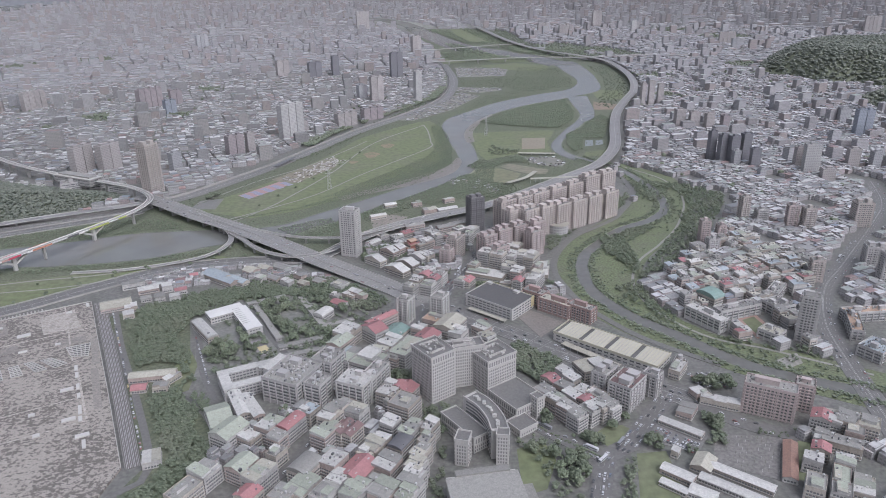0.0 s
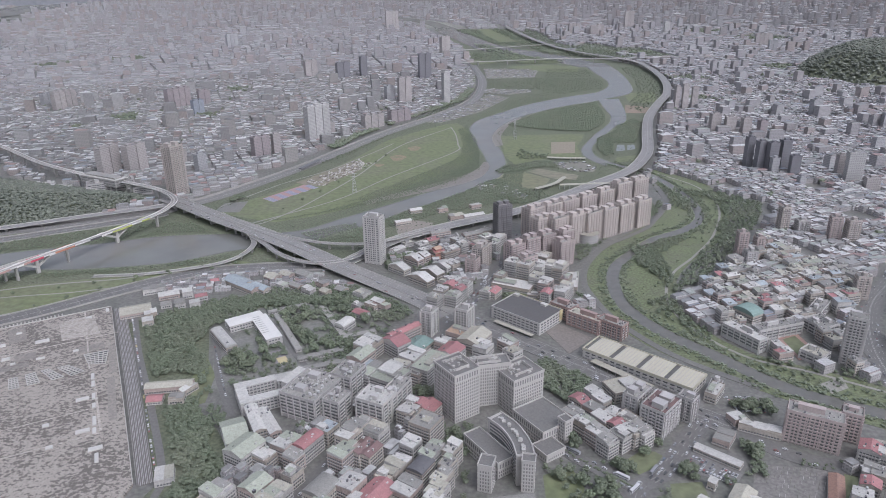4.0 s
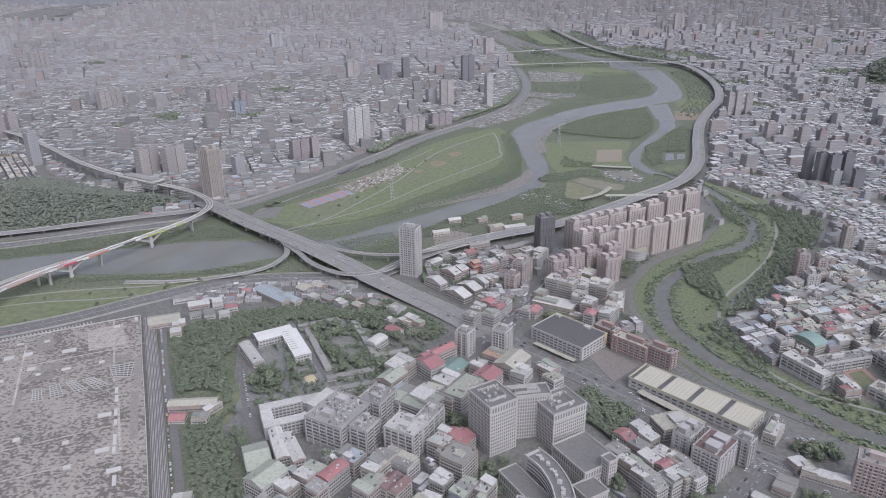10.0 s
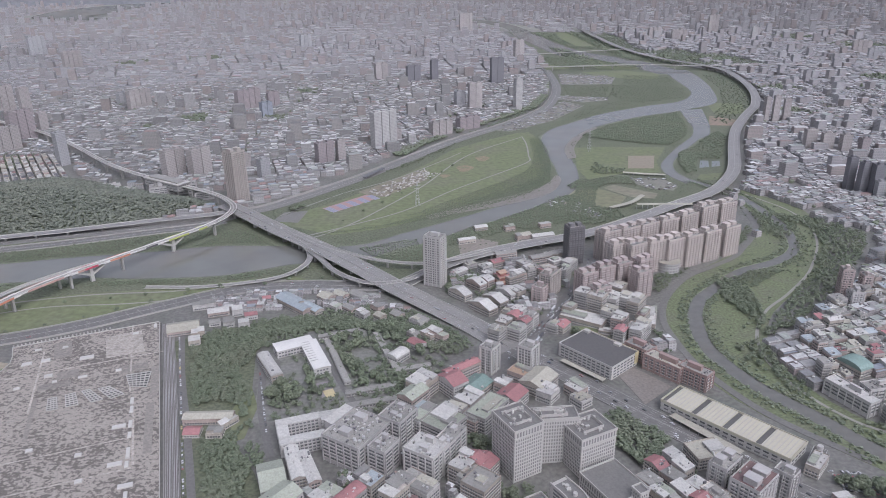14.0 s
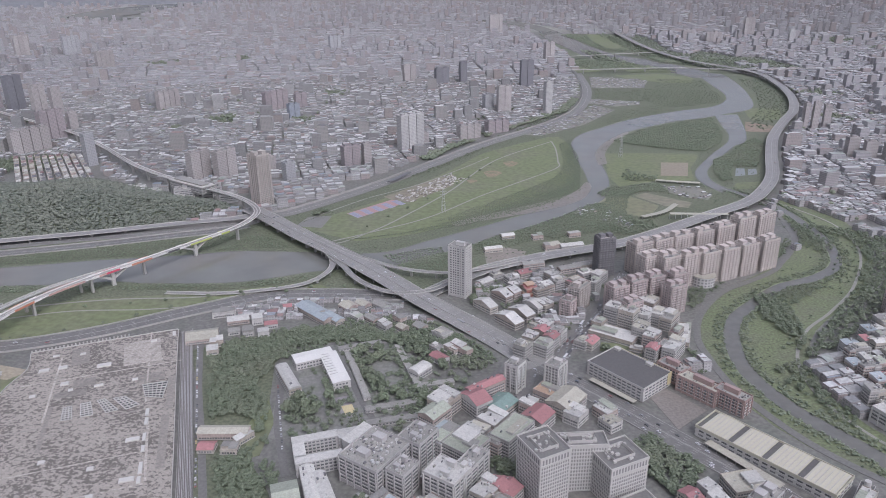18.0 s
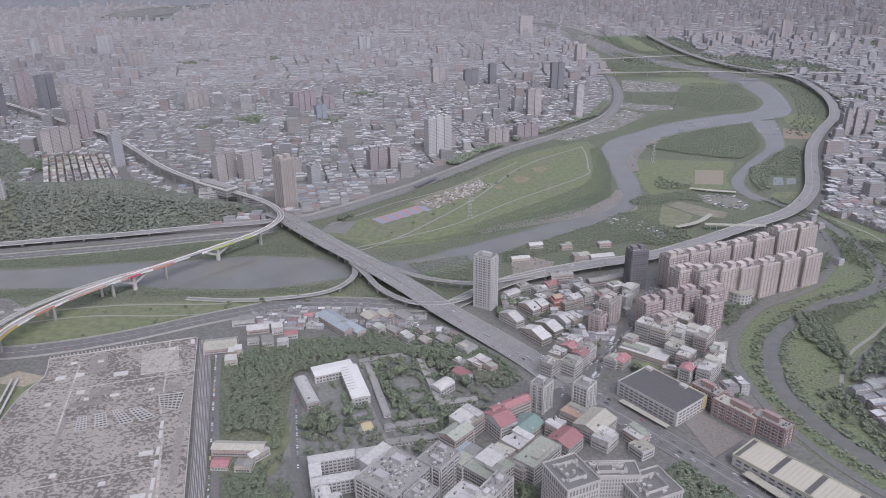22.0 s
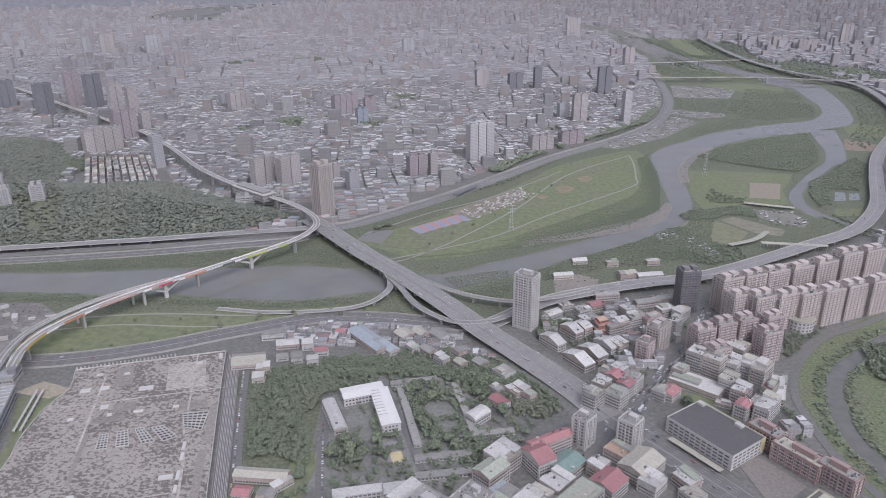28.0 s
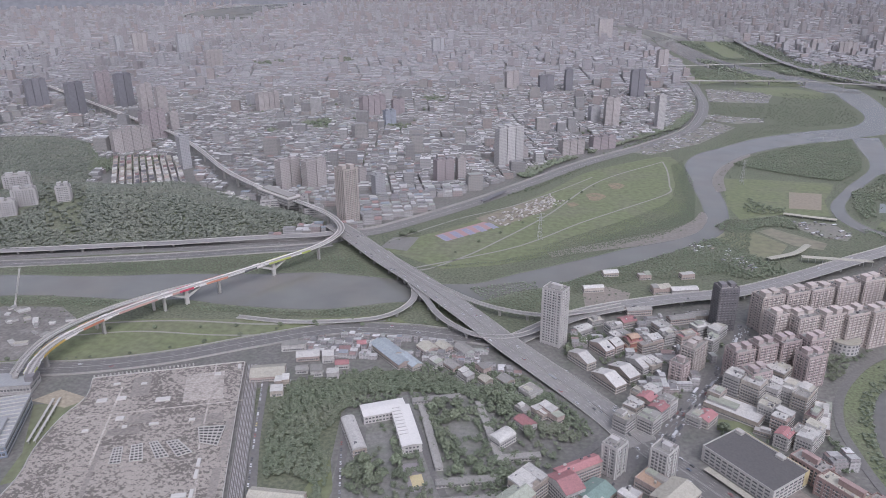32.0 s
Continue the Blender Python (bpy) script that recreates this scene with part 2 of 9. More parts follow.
def near_line(line, x, y, reach):
    out = np.zeros(len(x), bool)
    for (ax, ay), (bx, by) in zip(line[:-1, :2], line[1:, :2]):
        m = (x > min(ax, bx) - reach) & (x < max(ax, bx) + reach) & (y > min(ay, by) - reach) & (y < max(ay, by) + reach)
        if not m.any():
            continue
        dx, dy = bx - ax, by - ay
        t = np.clip(((x[m] - ax) * dx + (y[m] - ay) * dy) / (dx * dx + dy * dy + 1e-9), 0, 1)
        out[m] |= np.hypot(x[m] - ax - t * dx, y[m] - ay - t * dy) < reach
    return out


def mesh_object(name, verts, faces, mats, slots=None):
    """A large mesh from arrays of places and of four-sided faces."""
    me = bpy.data.meshes.new(name)
    me.vertices.add(len(verts))
    me.vertices.foreach_set("co", np.asarray(verts, np.float32).ravel())
    k = faces.shape[1]
    me.loops.add(faces.size)
    me.loops.foreach_set("vertex_index", faces.astype(np.int32).ravel())
    me.polygons.add(len(faces))
    me.polygons.foreach_set("loop_start", np.arange(0, faces.size, k, dtype=np.int32))
    if slots is not None:
        me.polygons.foreach_set("material_index", slots.astype(np.int32))
    me.polygons.foreach_set("use_smooth", np.zeros(len(faces), bool))
    for m in mats:
        me.materials.append(m)
    me.update(calc_edges=True)
    return new(name, me)


# ---------------------------------------------------------------- ground, river and creek
disc = [(150 + 6500 * math.cos(a), 6500 * math.sin(a)) for a in (2 * math.pi * i / 64 for i in range(64))]
sheet("ground", disc, 0.0, GROUND, label="grey built-up valley ground of asphalt, concrete and bare soil", category="ground")

# beyond the last houses: a glowing backdrop wall with distant haze painted on
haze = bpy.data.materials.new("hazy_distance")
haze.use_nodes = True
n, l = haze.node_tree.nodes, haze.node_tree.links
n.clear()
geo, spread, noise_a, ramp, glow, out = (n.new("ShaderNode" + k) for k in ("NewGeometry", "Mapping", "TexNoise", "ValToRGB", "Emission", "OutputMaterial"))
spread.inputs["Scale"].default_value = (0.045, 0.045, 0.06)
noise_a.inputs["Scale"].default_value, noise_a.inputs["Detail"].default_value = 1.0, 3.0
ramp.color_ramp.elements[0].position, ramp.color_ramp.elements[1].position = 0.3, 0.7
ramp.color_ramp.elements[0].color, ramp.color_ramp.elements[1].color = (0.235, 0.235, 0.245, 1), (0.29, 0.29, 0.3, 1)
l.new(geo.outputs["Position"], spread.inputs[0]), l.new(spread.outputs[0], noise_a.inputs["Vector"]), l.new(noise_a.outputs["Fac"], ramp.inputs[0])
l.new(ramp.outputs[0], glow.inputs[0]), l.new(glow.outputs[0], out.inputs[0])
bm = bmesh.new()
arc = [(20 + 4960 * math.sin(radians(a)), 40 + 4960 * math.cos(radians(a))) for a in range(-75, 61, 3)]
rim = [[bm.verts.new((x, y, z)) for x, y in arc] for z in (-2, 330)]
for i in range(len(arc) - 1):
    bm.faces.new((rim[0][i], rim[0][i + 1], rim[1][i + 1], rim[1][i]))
tagged(part("backdrop", bm, haze), "glowing backdrop wall painted as pale hazy distance beyond the city", "backdrop", "", "structure")

# beyond this distance the city is squeezed along sight lines, fitting the camera's view
SQUEEZE_FROM = 4300.0


def squeezed_place(x, y):
    """A far place pulled along its sight line towards the camera point: x, y, height, and the size of things there."""
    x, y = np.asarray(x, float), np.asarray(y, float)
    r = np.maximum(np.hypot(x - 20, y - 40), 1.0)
    s = np.where(r > SQUEEZE_FROM, (SQUEEZE_FROM + (r - SQUEEZE_FROM) * 0.155) / r, 1.0)
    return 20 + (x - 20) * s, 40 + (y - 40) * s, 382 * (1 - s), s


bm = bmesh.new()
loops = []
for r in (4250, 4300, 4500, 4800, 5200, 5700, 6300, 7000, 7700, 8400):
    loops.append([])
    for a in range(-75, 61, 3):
        x, y, z, s = squeezed_place(20 + r * math.sin(radians(a)), 40 + r * math.cos(radians(a)))
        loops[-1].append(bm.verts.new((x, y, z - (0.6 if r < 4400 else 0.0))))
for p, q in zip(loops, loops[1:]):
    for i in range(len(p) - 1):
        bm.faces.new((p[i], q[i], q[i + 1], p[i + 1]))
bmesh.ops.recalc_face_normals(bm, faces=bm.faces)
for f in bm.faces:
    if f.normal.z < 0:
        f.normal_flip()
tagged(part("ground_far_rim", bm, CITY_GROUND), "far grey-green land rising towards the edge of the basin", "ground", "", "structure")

RIVER_FAR = [(-1500, 560), (-1100, 690), (-847, 798), (-734, 830), (-630, 871), (-521, 906), (-443, 936), (-372, 945), (-243, 960), (-183, 1015), (-117, 1082), (-63, 1140), (-4, 1204), (39, 1271), (54, 1333), (47, 1426), (29, 1530), (19, 1649), (38, 1747), (91, 1831), (176, 1954), (302, 2072), (398, 2143), (450, 2245), (467, 2360), (457, 2515), (448, 2659), (430, 2790)]
RIVER_NEAR = [(-1500, 480), (-1100, 620), (-792, 749), (-700, 775), (-612, 794), (-558, 812), (-503, 815), (-398, 835), (-343, 863), (-307, 885), (-217, 916), (-173, 958), (-126, 997), (-77, 1063), (-22, 1113), (28, 1178), (71, 1238), (90, 1302), (91, 1399), (80, 1501), (76, 1585), (108, 1708), (165, 1811), (268, 1923), (347, 1977), (400, 2030), (501, 2136), (536, 2354), (544, 2549), (540, 2697), (530, 2790)]
LEVEE = [(-1500, 600), (-1100, 760), (-905, 848), (-801, 899), (-693, 950), (-579, 998), (-496, 1036), (-455, 1085), (-415, 1128), (-319, 1295), (-253, 1441), (-173, 1616), (-73, 1789), (15, 1982), (50, 2169), (58, 2393), (35, 2667), (20, 2800)]
EXPRESSWAY = [(-150, 830, 1), (-97, 902, 4), (-50, 939, 7), (18, 983, 8), (91, 1024, 9), (162, 1090, 9), (244, 1178, 9), (309, 1247, 9), (350, 1316, 9), (388, 1417, 9), (425, 1585, 9), (466, 1747, 9), (528, 1916, 9), (592, 2076, 10), (635, 2276, 11), (652, 2490, 12), (643, 2700, 13), (594, 2819, 14)]
SOUTH_ROAD = [(-1000, 470), (-760, 555), (-638, 613), (-558, 645), (-487, 689), (-419, 746), (-343, 802), (-268, 822), (-221, 826), (-155, 832)]
CREEK = [(300, 1345), (340, 1290), (364, 1249), (384, 1163), (391, 1096), (380, 1020), (343, 970), (285, 927), (239, 868), (214, 827), (203, 780), (204, 725), (218, 682), (242, 643), (275, 606), (312, 559), (346, 531), (394, 506), (480, 460), (620, 390)]
CREEK_LEFT = [(349, 1257), (362, 1114), (302, 985), (238, 924), (195, 869), (173, 799), (173, 729), (193, 654), (231, 601), (264, 571), (317, 527), (371, 492), (460, 440), (600, 370)]
CREEK_RIGHT = [(375, 1297), (445, 1196), (439, 1064), (391, 943), (341, 875), (297, 815), (271, 743), (276, 673), (313, 611), (363, 584), (417, 551), (500, 500), (640, 430)]
FLOOD = [p[:2] for p in smooth(LEVEE, 30)] + [p[:2] for p in smooth(EXPRESSWAY, 30)[::-1]] + [p[:2] for p in smooth(SOUTH_ROAD, 30)[::-1]]
CREEK_LAND = [p for p in smooth(CREEK_LEFT, 25)] + [p for p in smooth(CREEK_RIGHT, 25)[::-1]]
UPPER_LAND = [(-200, 4240), (-120, 3839), (-40, 3424), (20, 2800), (594, 2819), (447, 3055), (350, 3438), (290, 3800), (250, 4240)]
UPPER_WOODS = [(330, 3100), (600, 2860), (860, 2930), (760, 3250), (420, 3560), (400, 3900), (330, 4200), (270, 4200), (300, 3700)]
sheet("ground_flood_plain", FLOOD, 0.1, SCRUB, label="rough green scrub on the river flood plain", category="ground")
CREEK_GRASS = material("creek_bank_grass", (0.126, 0.152, 0.075), rough=0.7, grain=0.4, scale=0.35, stain=0.8, stain_scale=0.035, stain_to=(0.13, 0.14, 0.09), bump=0.5)
sheet("ground_creek_side", CREEK_LAND, 0.12, CREEK_GRASS, label="green creek side with grass and scrub", category="ground")
sheet("ground_upper_plain", UPPER_LAND, 0.1, SCRUB, label="green flood plain beyond the far bridges", category="ground")
sheet("water_river", [p for p in smooth(RIVER_FAR)] + [p for p in smooth(RIVER_NEAR)[::-1]], 0.3, WATER, label="slow grey-green river water between bushy banks", category="river")
UPPER_LEFT = [(415, 2680), (360, 2800), (230, 2930), (65, 3220), (-5, 3450), (-85, 3760), (-150, 4010), (-205, 4350), (-300, 4640), (-480, 4900), (-800, 5150), (-1250, 5350)]
UPPER_RIGHT = [(530, 2690), (500, 2780), (430, 2960), (315, 3140), (185, 3315), (100, 3560), (42, 3760), (-50, 4200), (-120, 4430), (-220, 4740), (-420, 5080), (-760, 5360), (-1220, 5600)]
FAR_BEND_LEFT = [(-3250, 5250), (-3560, 5420), (-3580, 5900), (-3780, 6750), (-3800, 7300)]
FAR_BEND_RIGHT = [(-3350, 5050), (-3900, 5250), (-4230, 5920), (-4320, 6500), (-4150, 7250)]
upper_line = smooth([((p[0] + q[0]) / 2, (p[1] + q[1]) / 2) for p, q in zip(UPPER_LEFT[:11], UPPER_RIGHT[:11])], 60)


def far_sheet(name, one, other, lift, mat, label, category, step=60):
    """A strip between two lines that follows the far ground squeezed to fit the camera's view."""
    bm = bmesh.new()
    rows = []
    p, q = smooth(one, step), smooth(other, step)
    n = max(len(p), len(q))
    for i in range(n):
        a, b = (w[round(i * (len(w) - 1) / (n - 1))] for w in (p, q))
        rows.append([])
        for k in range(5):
            x, y, z, _ = squeezed_place(*(a + (b - a) * k / 4))
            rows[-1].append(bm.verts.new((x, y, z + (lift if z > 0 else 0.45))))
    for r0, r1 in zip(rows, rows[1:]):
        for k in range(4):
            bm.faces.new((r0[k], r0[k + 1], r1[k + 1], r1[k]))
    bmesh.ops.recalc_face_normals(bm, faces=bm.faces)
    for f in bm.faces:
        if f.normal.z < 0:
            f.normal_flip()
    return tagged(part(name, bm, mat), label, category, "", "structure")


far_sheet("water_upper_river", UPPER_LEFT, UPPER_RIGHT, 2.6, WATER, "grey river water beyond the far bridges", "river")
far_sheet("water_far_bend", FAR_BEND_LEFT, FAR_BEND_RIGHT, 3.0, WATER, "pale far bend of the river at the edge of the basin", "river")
side_a, side_b = smooth([(385, 2028), (381, 1890), (380, 1798), (360, 1707), (312, 1601), (279, 1517), (257, 1450), (259, 1382), (285, 1325)]), smooth([(430, 2040), (409, 1833), (383, 1712), (330, 1588), (298, 1516), (279, 1449), (282, 1390), (305, 1340)])
side_b[: len(side_b) // 2, 0] += 16
sheet("water_side_channel", [p for p in side_a] + [p for p in side_b[::-1]], 0.34, WATER, label="narrow grey side channel of the river", category="river")
bm = bmesh.new()
creek_line = smooth(CREEK)
nrm = nrm_creek = sides(creek_line)
wide = np.interp(np.arange(len(creek_line)) / len(creek_line), [0, 0.15, 0.3, 0.42, 0.5, 0.75, 1], [5, 7, 7, 7, 8.5, 9, 10])
a = [bm.verts.new((*(p + q * w), 0.32)) for p, q, w in zip(creek_line, nrm, wide)]
b = [bm.verts.new((*(p - q * w), 0.32)) for p, q, w in zip(creek_line, nrm, wide)]
for i in range(len(a) - 1):
    bm.faces.new((b[i], b[i + 1], a[i + 1], a[i]))
CREEK_WATER = material("creek_water", (0.145, 0.146, 0.138), rough=0.12, grain=0.1, scale=0.1, stain=0.6, stain_scale=0.03, stain_to=(0.16, 0.155, 0.14), bump=0.02, spec=0.5)
tagged(part("water_creek", bm, CREEK_WATER), "narrow dark creek winding between green banks", "creek", "", "structure")

PARK = [(-403, 1046), (-298, 1202), (-211, 1405), (-165, 1541), (-68, 1673), (-13, 1716), (20, 1600), (28, 1441), (20, 1334), (-40, 1240), (-130, 1127), (-204, 1045), (-285, 1000)]
sheet("ground_park", smooth(PARK, 30).tolist(), 0.2, GRASS, label="wide mown riverside park lawn", category="lawn")
sheet("ground_south_lawn", [(-900, 600), (-800, 660), (-640, 725), (-540, 765), (-420, 800), (-300, 850), (-270, 838), (-343, 812), (-419, 760), (-487, 703), (-558, 660), (-640, 628), (-760, 570)], 0.2, GRASS, label="mown riverside lawn beside the road", category="lawn")
sheet("ground_island_lawn", [(77, 1575), (168, 1590), (285, 1600), (272, 1545), (252, 1480), (250, 1395), (174, 1380), (109, 1335), (92, 1403), (90, 1490)], 0.2, GRASS, label="mown lawn on the river spit", category="lawn")
sheet("ground_sand_court", [(200, 1518), (254, 1524), (240, 1424), (190, 1419)], 0.28, material("bare_sand", (0.25, 0.215, 0.165), grain=0.15, scale=0.2, stain=0.5, stain_scale=0.03, stain_to=(0.26, 0.22, 0.17)), label="bare sandy ball field", category="ball field")

# ---------------------------------------------------------------- roads
VIADUCT_TOP = material("worn_viaduct_asphalt", (0.235, 0.231, 0.226), grain=0.14, scale=0.4, stain=0.6, stain_scale=0.05, stain_to=(0.18, 0.178, 0.175))
MARK = material("road_paint", (0.42, 0.42, 0.405), grain=0.15, scale=1.0)


def road(name, line, width, z, label, mat=ASPHALT, step=12.0):
    ln = smooth([(*p[:2], z) for p in line], step)
    h = width / 2
    bm = bmesh.new()
    sweep(bm, ln, [(h, 0.0), (-h, 0.0), (-h, -0.35), (h, -0.35)][::-1])
    bmesh.ops.recalc_face_normals(bm, faces=bm.faces)
    return tagged(part(name, bm, mat), label, "road", "", "structure")


EAST_STREET = [(233, 500), (262, 470), (292, 445), (338, 429), (387, 413), (470, 390)]
MAIN_ROAD = [(-149, 818), (-85, 779), (-38, 738), (6, 690), (51, 654), (93, 619), (127, 589), (178, 547), (214, 512), (232, 500), (250, 486)]
MID_STREET = [(12, 685), (33, 741), (56, 803), (84, 884), (98, 953)]
FRONT_STREET = [(-165, 310), (-136, 365), (-114, 383), (-94, 418), (-72, 465), (-51, 509), (-27, 560), (-18, 619), (-2, 682)]
RIGHT_ROAD = [(125, 300), (140, 359), (156, 407), (176, 421), (205, 460), (233, 498)]
RAIL_RIGHT = [(395, 380), (412, 456), (428, 551), (447, 634), (490, 721), (546, 789), (664, 934), (740, 1038), (791, 1163)]
DEPOT_ROAD = [(-380, 712), (-325, 602), (-270, 504), (-217, 400), (-228, 372), (-262, 330)]
road("road_levee", LEVEE, 26, 0.5, "worn asphalt riverside road below the city", material("levee_asphalt", (0.175, 0.172, 0.168), grain=0.15, scale=0.4, stain=0.6, stain_scale=0.05, stain_to=(0.145, 0.142, 0.138)))
LEVEE_LOW = [(-1500, 568), (-1180, 700), (-1000, 776), (-874, 829), (-771, 875), (-669, 923), (-568, 978), (-505, 1012), (-474, 1040)]
road("road_levee_low", LEVEE_LOW, 22, 0.6, "wide grey asphalt riverside road with several lanes")
road("road_south", SOUTH_ROAD, 24, 0.52, "wide asphalt riverside road")
road("road_main", MAIN_ROAD, 26, 0.55, "wide grey asphalt road with white lane marks")
road("road_east_street", EAST_STREET, 17, 0.5, "grey asphalt street below rose apartment slabs")
road("road_mid_street", MID_STREET, 19, 0.5, "busy asphalt street between shop houses")
road("road_front_street", FRONT_STREET, 12, 0.5, "narrow asphalt street between apartment rows")
road("road_right", RIGHT_ROAD, 17, 0.5, "asphalt road with waiting cars")
BOULEVARD = [(92, 462), (108, 445), (133, 422), (157, 403)]
road("road_boulevard", BOULEVARD, 13, 0.46, "asphalt boulevard with a planted median")
road("road_east", RAIL_RIGHT, 22, 0.5, "wide asphalt road on the east side")
road("road_depot", DEPOT_ROAD, 6.5, 0.5, "grey service road along the depot")

BRIDGE = [(-500, 1098, 9), (-479, 1081, 10), (-440, 1049, 11), (-363, 985, 11), (-286, 927, 11), (-204, 861, 9.2), (-149, 815, 6.8), (-85, 768, 2.6), (-38, 730, 0.9), (0, 692, 0.6)]
METRO = [(-2022, 2023, 16), (-1641, 1807, 18), (-1339, 1642, 18), (-1156, 1543, 18), (-985, 1419, 19), (-819, 1281, 20), (-678, 1193, 20), (-586, 1149, 20), (-521, 1114, 20), (-481, 1080, 20), (-460, 1047, 20), (-457, 1008, 20), (-466, 970, 20), (-487, 925, 20), (-525, 851, 20), (-550, 803, 20), (-574, 755, 19.5), (-588, 718, 19), (-596, 684, 18.5), (-598, 652, 18), (-592, 624, 17), (-578, 598, 16)]
METRO_BRANCH = [(-541, 826, 19.7), (-567, 792, 19.6), (-592, 752, 19.2), (-607, 716, 18.7), (-615, 682, 18.2), (-615, 650, 17.7), (-606, 621, 16.8), (-592, 594, 15.8)]


TRACK_BED = material("dark_track_bed", (0.16, 0.152, 0.146), grain=0.2, scale=1.0)


def viaduct(name, line, width, label, category, pier_gap, pier_wide, wall=1.1, deck=1.8, wall_mat=PALE_CONCRETE, group="", rails=False):
    ln = smooth(line, 8.0)
    h = width / 2
    top = thing(name, pose(0, 0, 0), label, category, group, "structure")
    bm = bmesh.new()
    sweep(bm, ln, [(h, 0), (h * 0.55, -deck), (-h * 0.55, -deck), (-h, 0)])
    bmesh.ops.recalc_face_normals(bm, faces=bm.faces)
    part("deck", bm, CONCRETE, top)
    bm = bmesh.new()
    lane = ln.copy()
    lane[:, 2] += 0.06
    sweep(bm, lane, [(h - 0.5, 0), (0.5 - h, 0), (0.5 - h, -0.05), (h - 0.5, -0.05)])
    bmesh.ops.recalc_face_normals(bm, faces=bm.faces)
    part("carriageway", bm, PALE_CONCRETE if rails else VIADUCT_TOP, top)
    if rails:
        for o in (-h * 0.48, h * 0.48):
            bm = bmesh.new()
            sweep(bm, lane, [(o - 1.3, 0.03), (o + 1.3, 0.03), (o + 1.3, 0.09), (o - 1.3, 0.09)])
            bmesh.ops.recalc_face_normals(bm, faces=bm.faces)
            part("track_bed", bm, TRACK_BED, top)
            for q in (-0.72, 0.72):
                bm = bmesh.new()
                sweep(bm, lane, [(o + q - .12, 0.09), (o + q + .12, 0.09), (o + q + .12, 0.3), (o + q - .12, 0.3)])
                bmesh.ops.recalc_face_normals(bm, faces=bm.faces)
                part("rail", bm, PALE_CONCRETE, top)
    for s in (1, -1):
        bm = bmesh.new()
        sweep(bm, ln, [(s * h, 0), (s * h, wall), (s * (h - 0.4), wall), (s * (h - 0.4), 0)])
        bmesh.ops.recalc_face_normals(bm, faces=bm.faces)
        part("parapet", bm, wall_mat, top)
    nrm, run = sides(ln), 0.0
    for i in range(1, len(ln)):
        run += np.linalg.norm(ln[i, :2] - ln[i - 1, :2])
        if run > pier_gap and ln[i, 2] > 5:
            run = 0.0
            bm = bmesh.new()
            w = pier_wide
            add_box(bm, -1.4, -w / 2, -1, 1.4, w / 2, ln[i, 2] - deck - 1.2)
            add_box(bm, -1.6, -h * 0.62, ln[i, 2] - deck - 1.4, 1.6, h * 0.62, ln[i, 2] - deck + 0.1)
            pier = part("pier", bm, CONCRETE, top)
            pier.matrix_basis = pose(ln[i, 0], ln[i, 1], 0, 0, 0, math.degrees(math.atan2(-nrm[i][0], nrm[i][1])))
    return top


viaduct("road_bridge", BRIDGE, 32, "wide grey concrete road bridge over the river", "bridge", 36, 18)
metro = viaduct("metro_viaduct", METRO, 10, "curving white concrete metro viaduct on tall piers", "viaduct", 70, 4, wall=1.2, deck=2.0, rails=True, wall_mat=material("white_sound_wall", (0.66, 0.66, 0.66), grain=0.05))
viaduct("metro_viaduct", METRO_BRANCH, 9, "white concrete branch of the metro viaduct towards the depot", "viaduct", 60, 4, wall=1.2, deck=2.4, rails=True)
viaduct("expressway", EXPRESSWAY, 24, "curving grey elevated expressway beside the river", "expressway", 40, 9)
viaduct("far_bridge", [(-60, 2700, 10), (-8, 2723, 14), (167, 2771, 14), (371, 2819, 14), (587, 2800, 14), (780, 2848, 14), (987, 2863, 12), (1150, 2880, 6)], 15, "long grey highway bridge far up the river", "bridge", 110, 9, deck=1.2)
viaduct("far_bridge", [(-230, 3050, 8), (-84, 3103, 12), (108, 3200, 12), (306, 3302, 12), (400, 3340, 12)], 13, "grey road bridge beyond the highway bridge", "bridge", 110, 8, deck=1.2)
viaduct("far_highway", [(594, 2819, 14), (447, 3055, 14), (335, 3438, 14), (233, 4111, 13), (215, 4270, 13)], 24, "far grey elevated highway along the river", "highway", 110, 9, deck=1.2)

# ---------------------------------------------------------------- city quarters
HILL_LEFT = [(-1700, 500), (-1100, 770), (-905, 858), (-813, 912), (-705, 965), (-592, 1018), (-525, 1091), (-530, 1118), (-575, 1143), (-650, 1160), (-777, 1206), (-890, 1240), (-963, 1195), (-1060, 1180), (-1170, 1330), (-1310, 1450), (-1420, 1470), (-1520, 1420), (-1700, 1250)]
HILL_RIGHT = [(1227, 2675), (1350, 2863), (1500, 2920), (1900, 2980), (2500, 3100), (2500, 2300), (1600, 2200), (1342, 2100), (1301, 2177), (1209, 2205), (1174, 2323), (1115, 2455)]
HILL_EAST = [(1141, 1905), (1344, 2073), (1900, 2300), (1900, 1950), (1157, 1749)]
DEPOT = [(-401, 700), (-545, 628), (-590, 540), (-640, 420), (-600, 250), (-250, 320), (-234, 385)]
FRONT = [(-1000, 200), (-900, 480), (-640, 600), (-487, 680), (-343, 795), (-97, 885), (91, 1010), (244, 1165), (340, 1270), (362, 1114), (302, 985), (195, 869), (173, 729), (231, 601), (317, 527), (460, 440), (600, 200)]


EAST_WOOD = [(345, 1190), (380, 1172), (454, 1150), (515, 1095), (490, 1025), (420, 905), (330, 795), (285, 745), (255, 760), (300, 850), (340, 920), (345, 1050)]
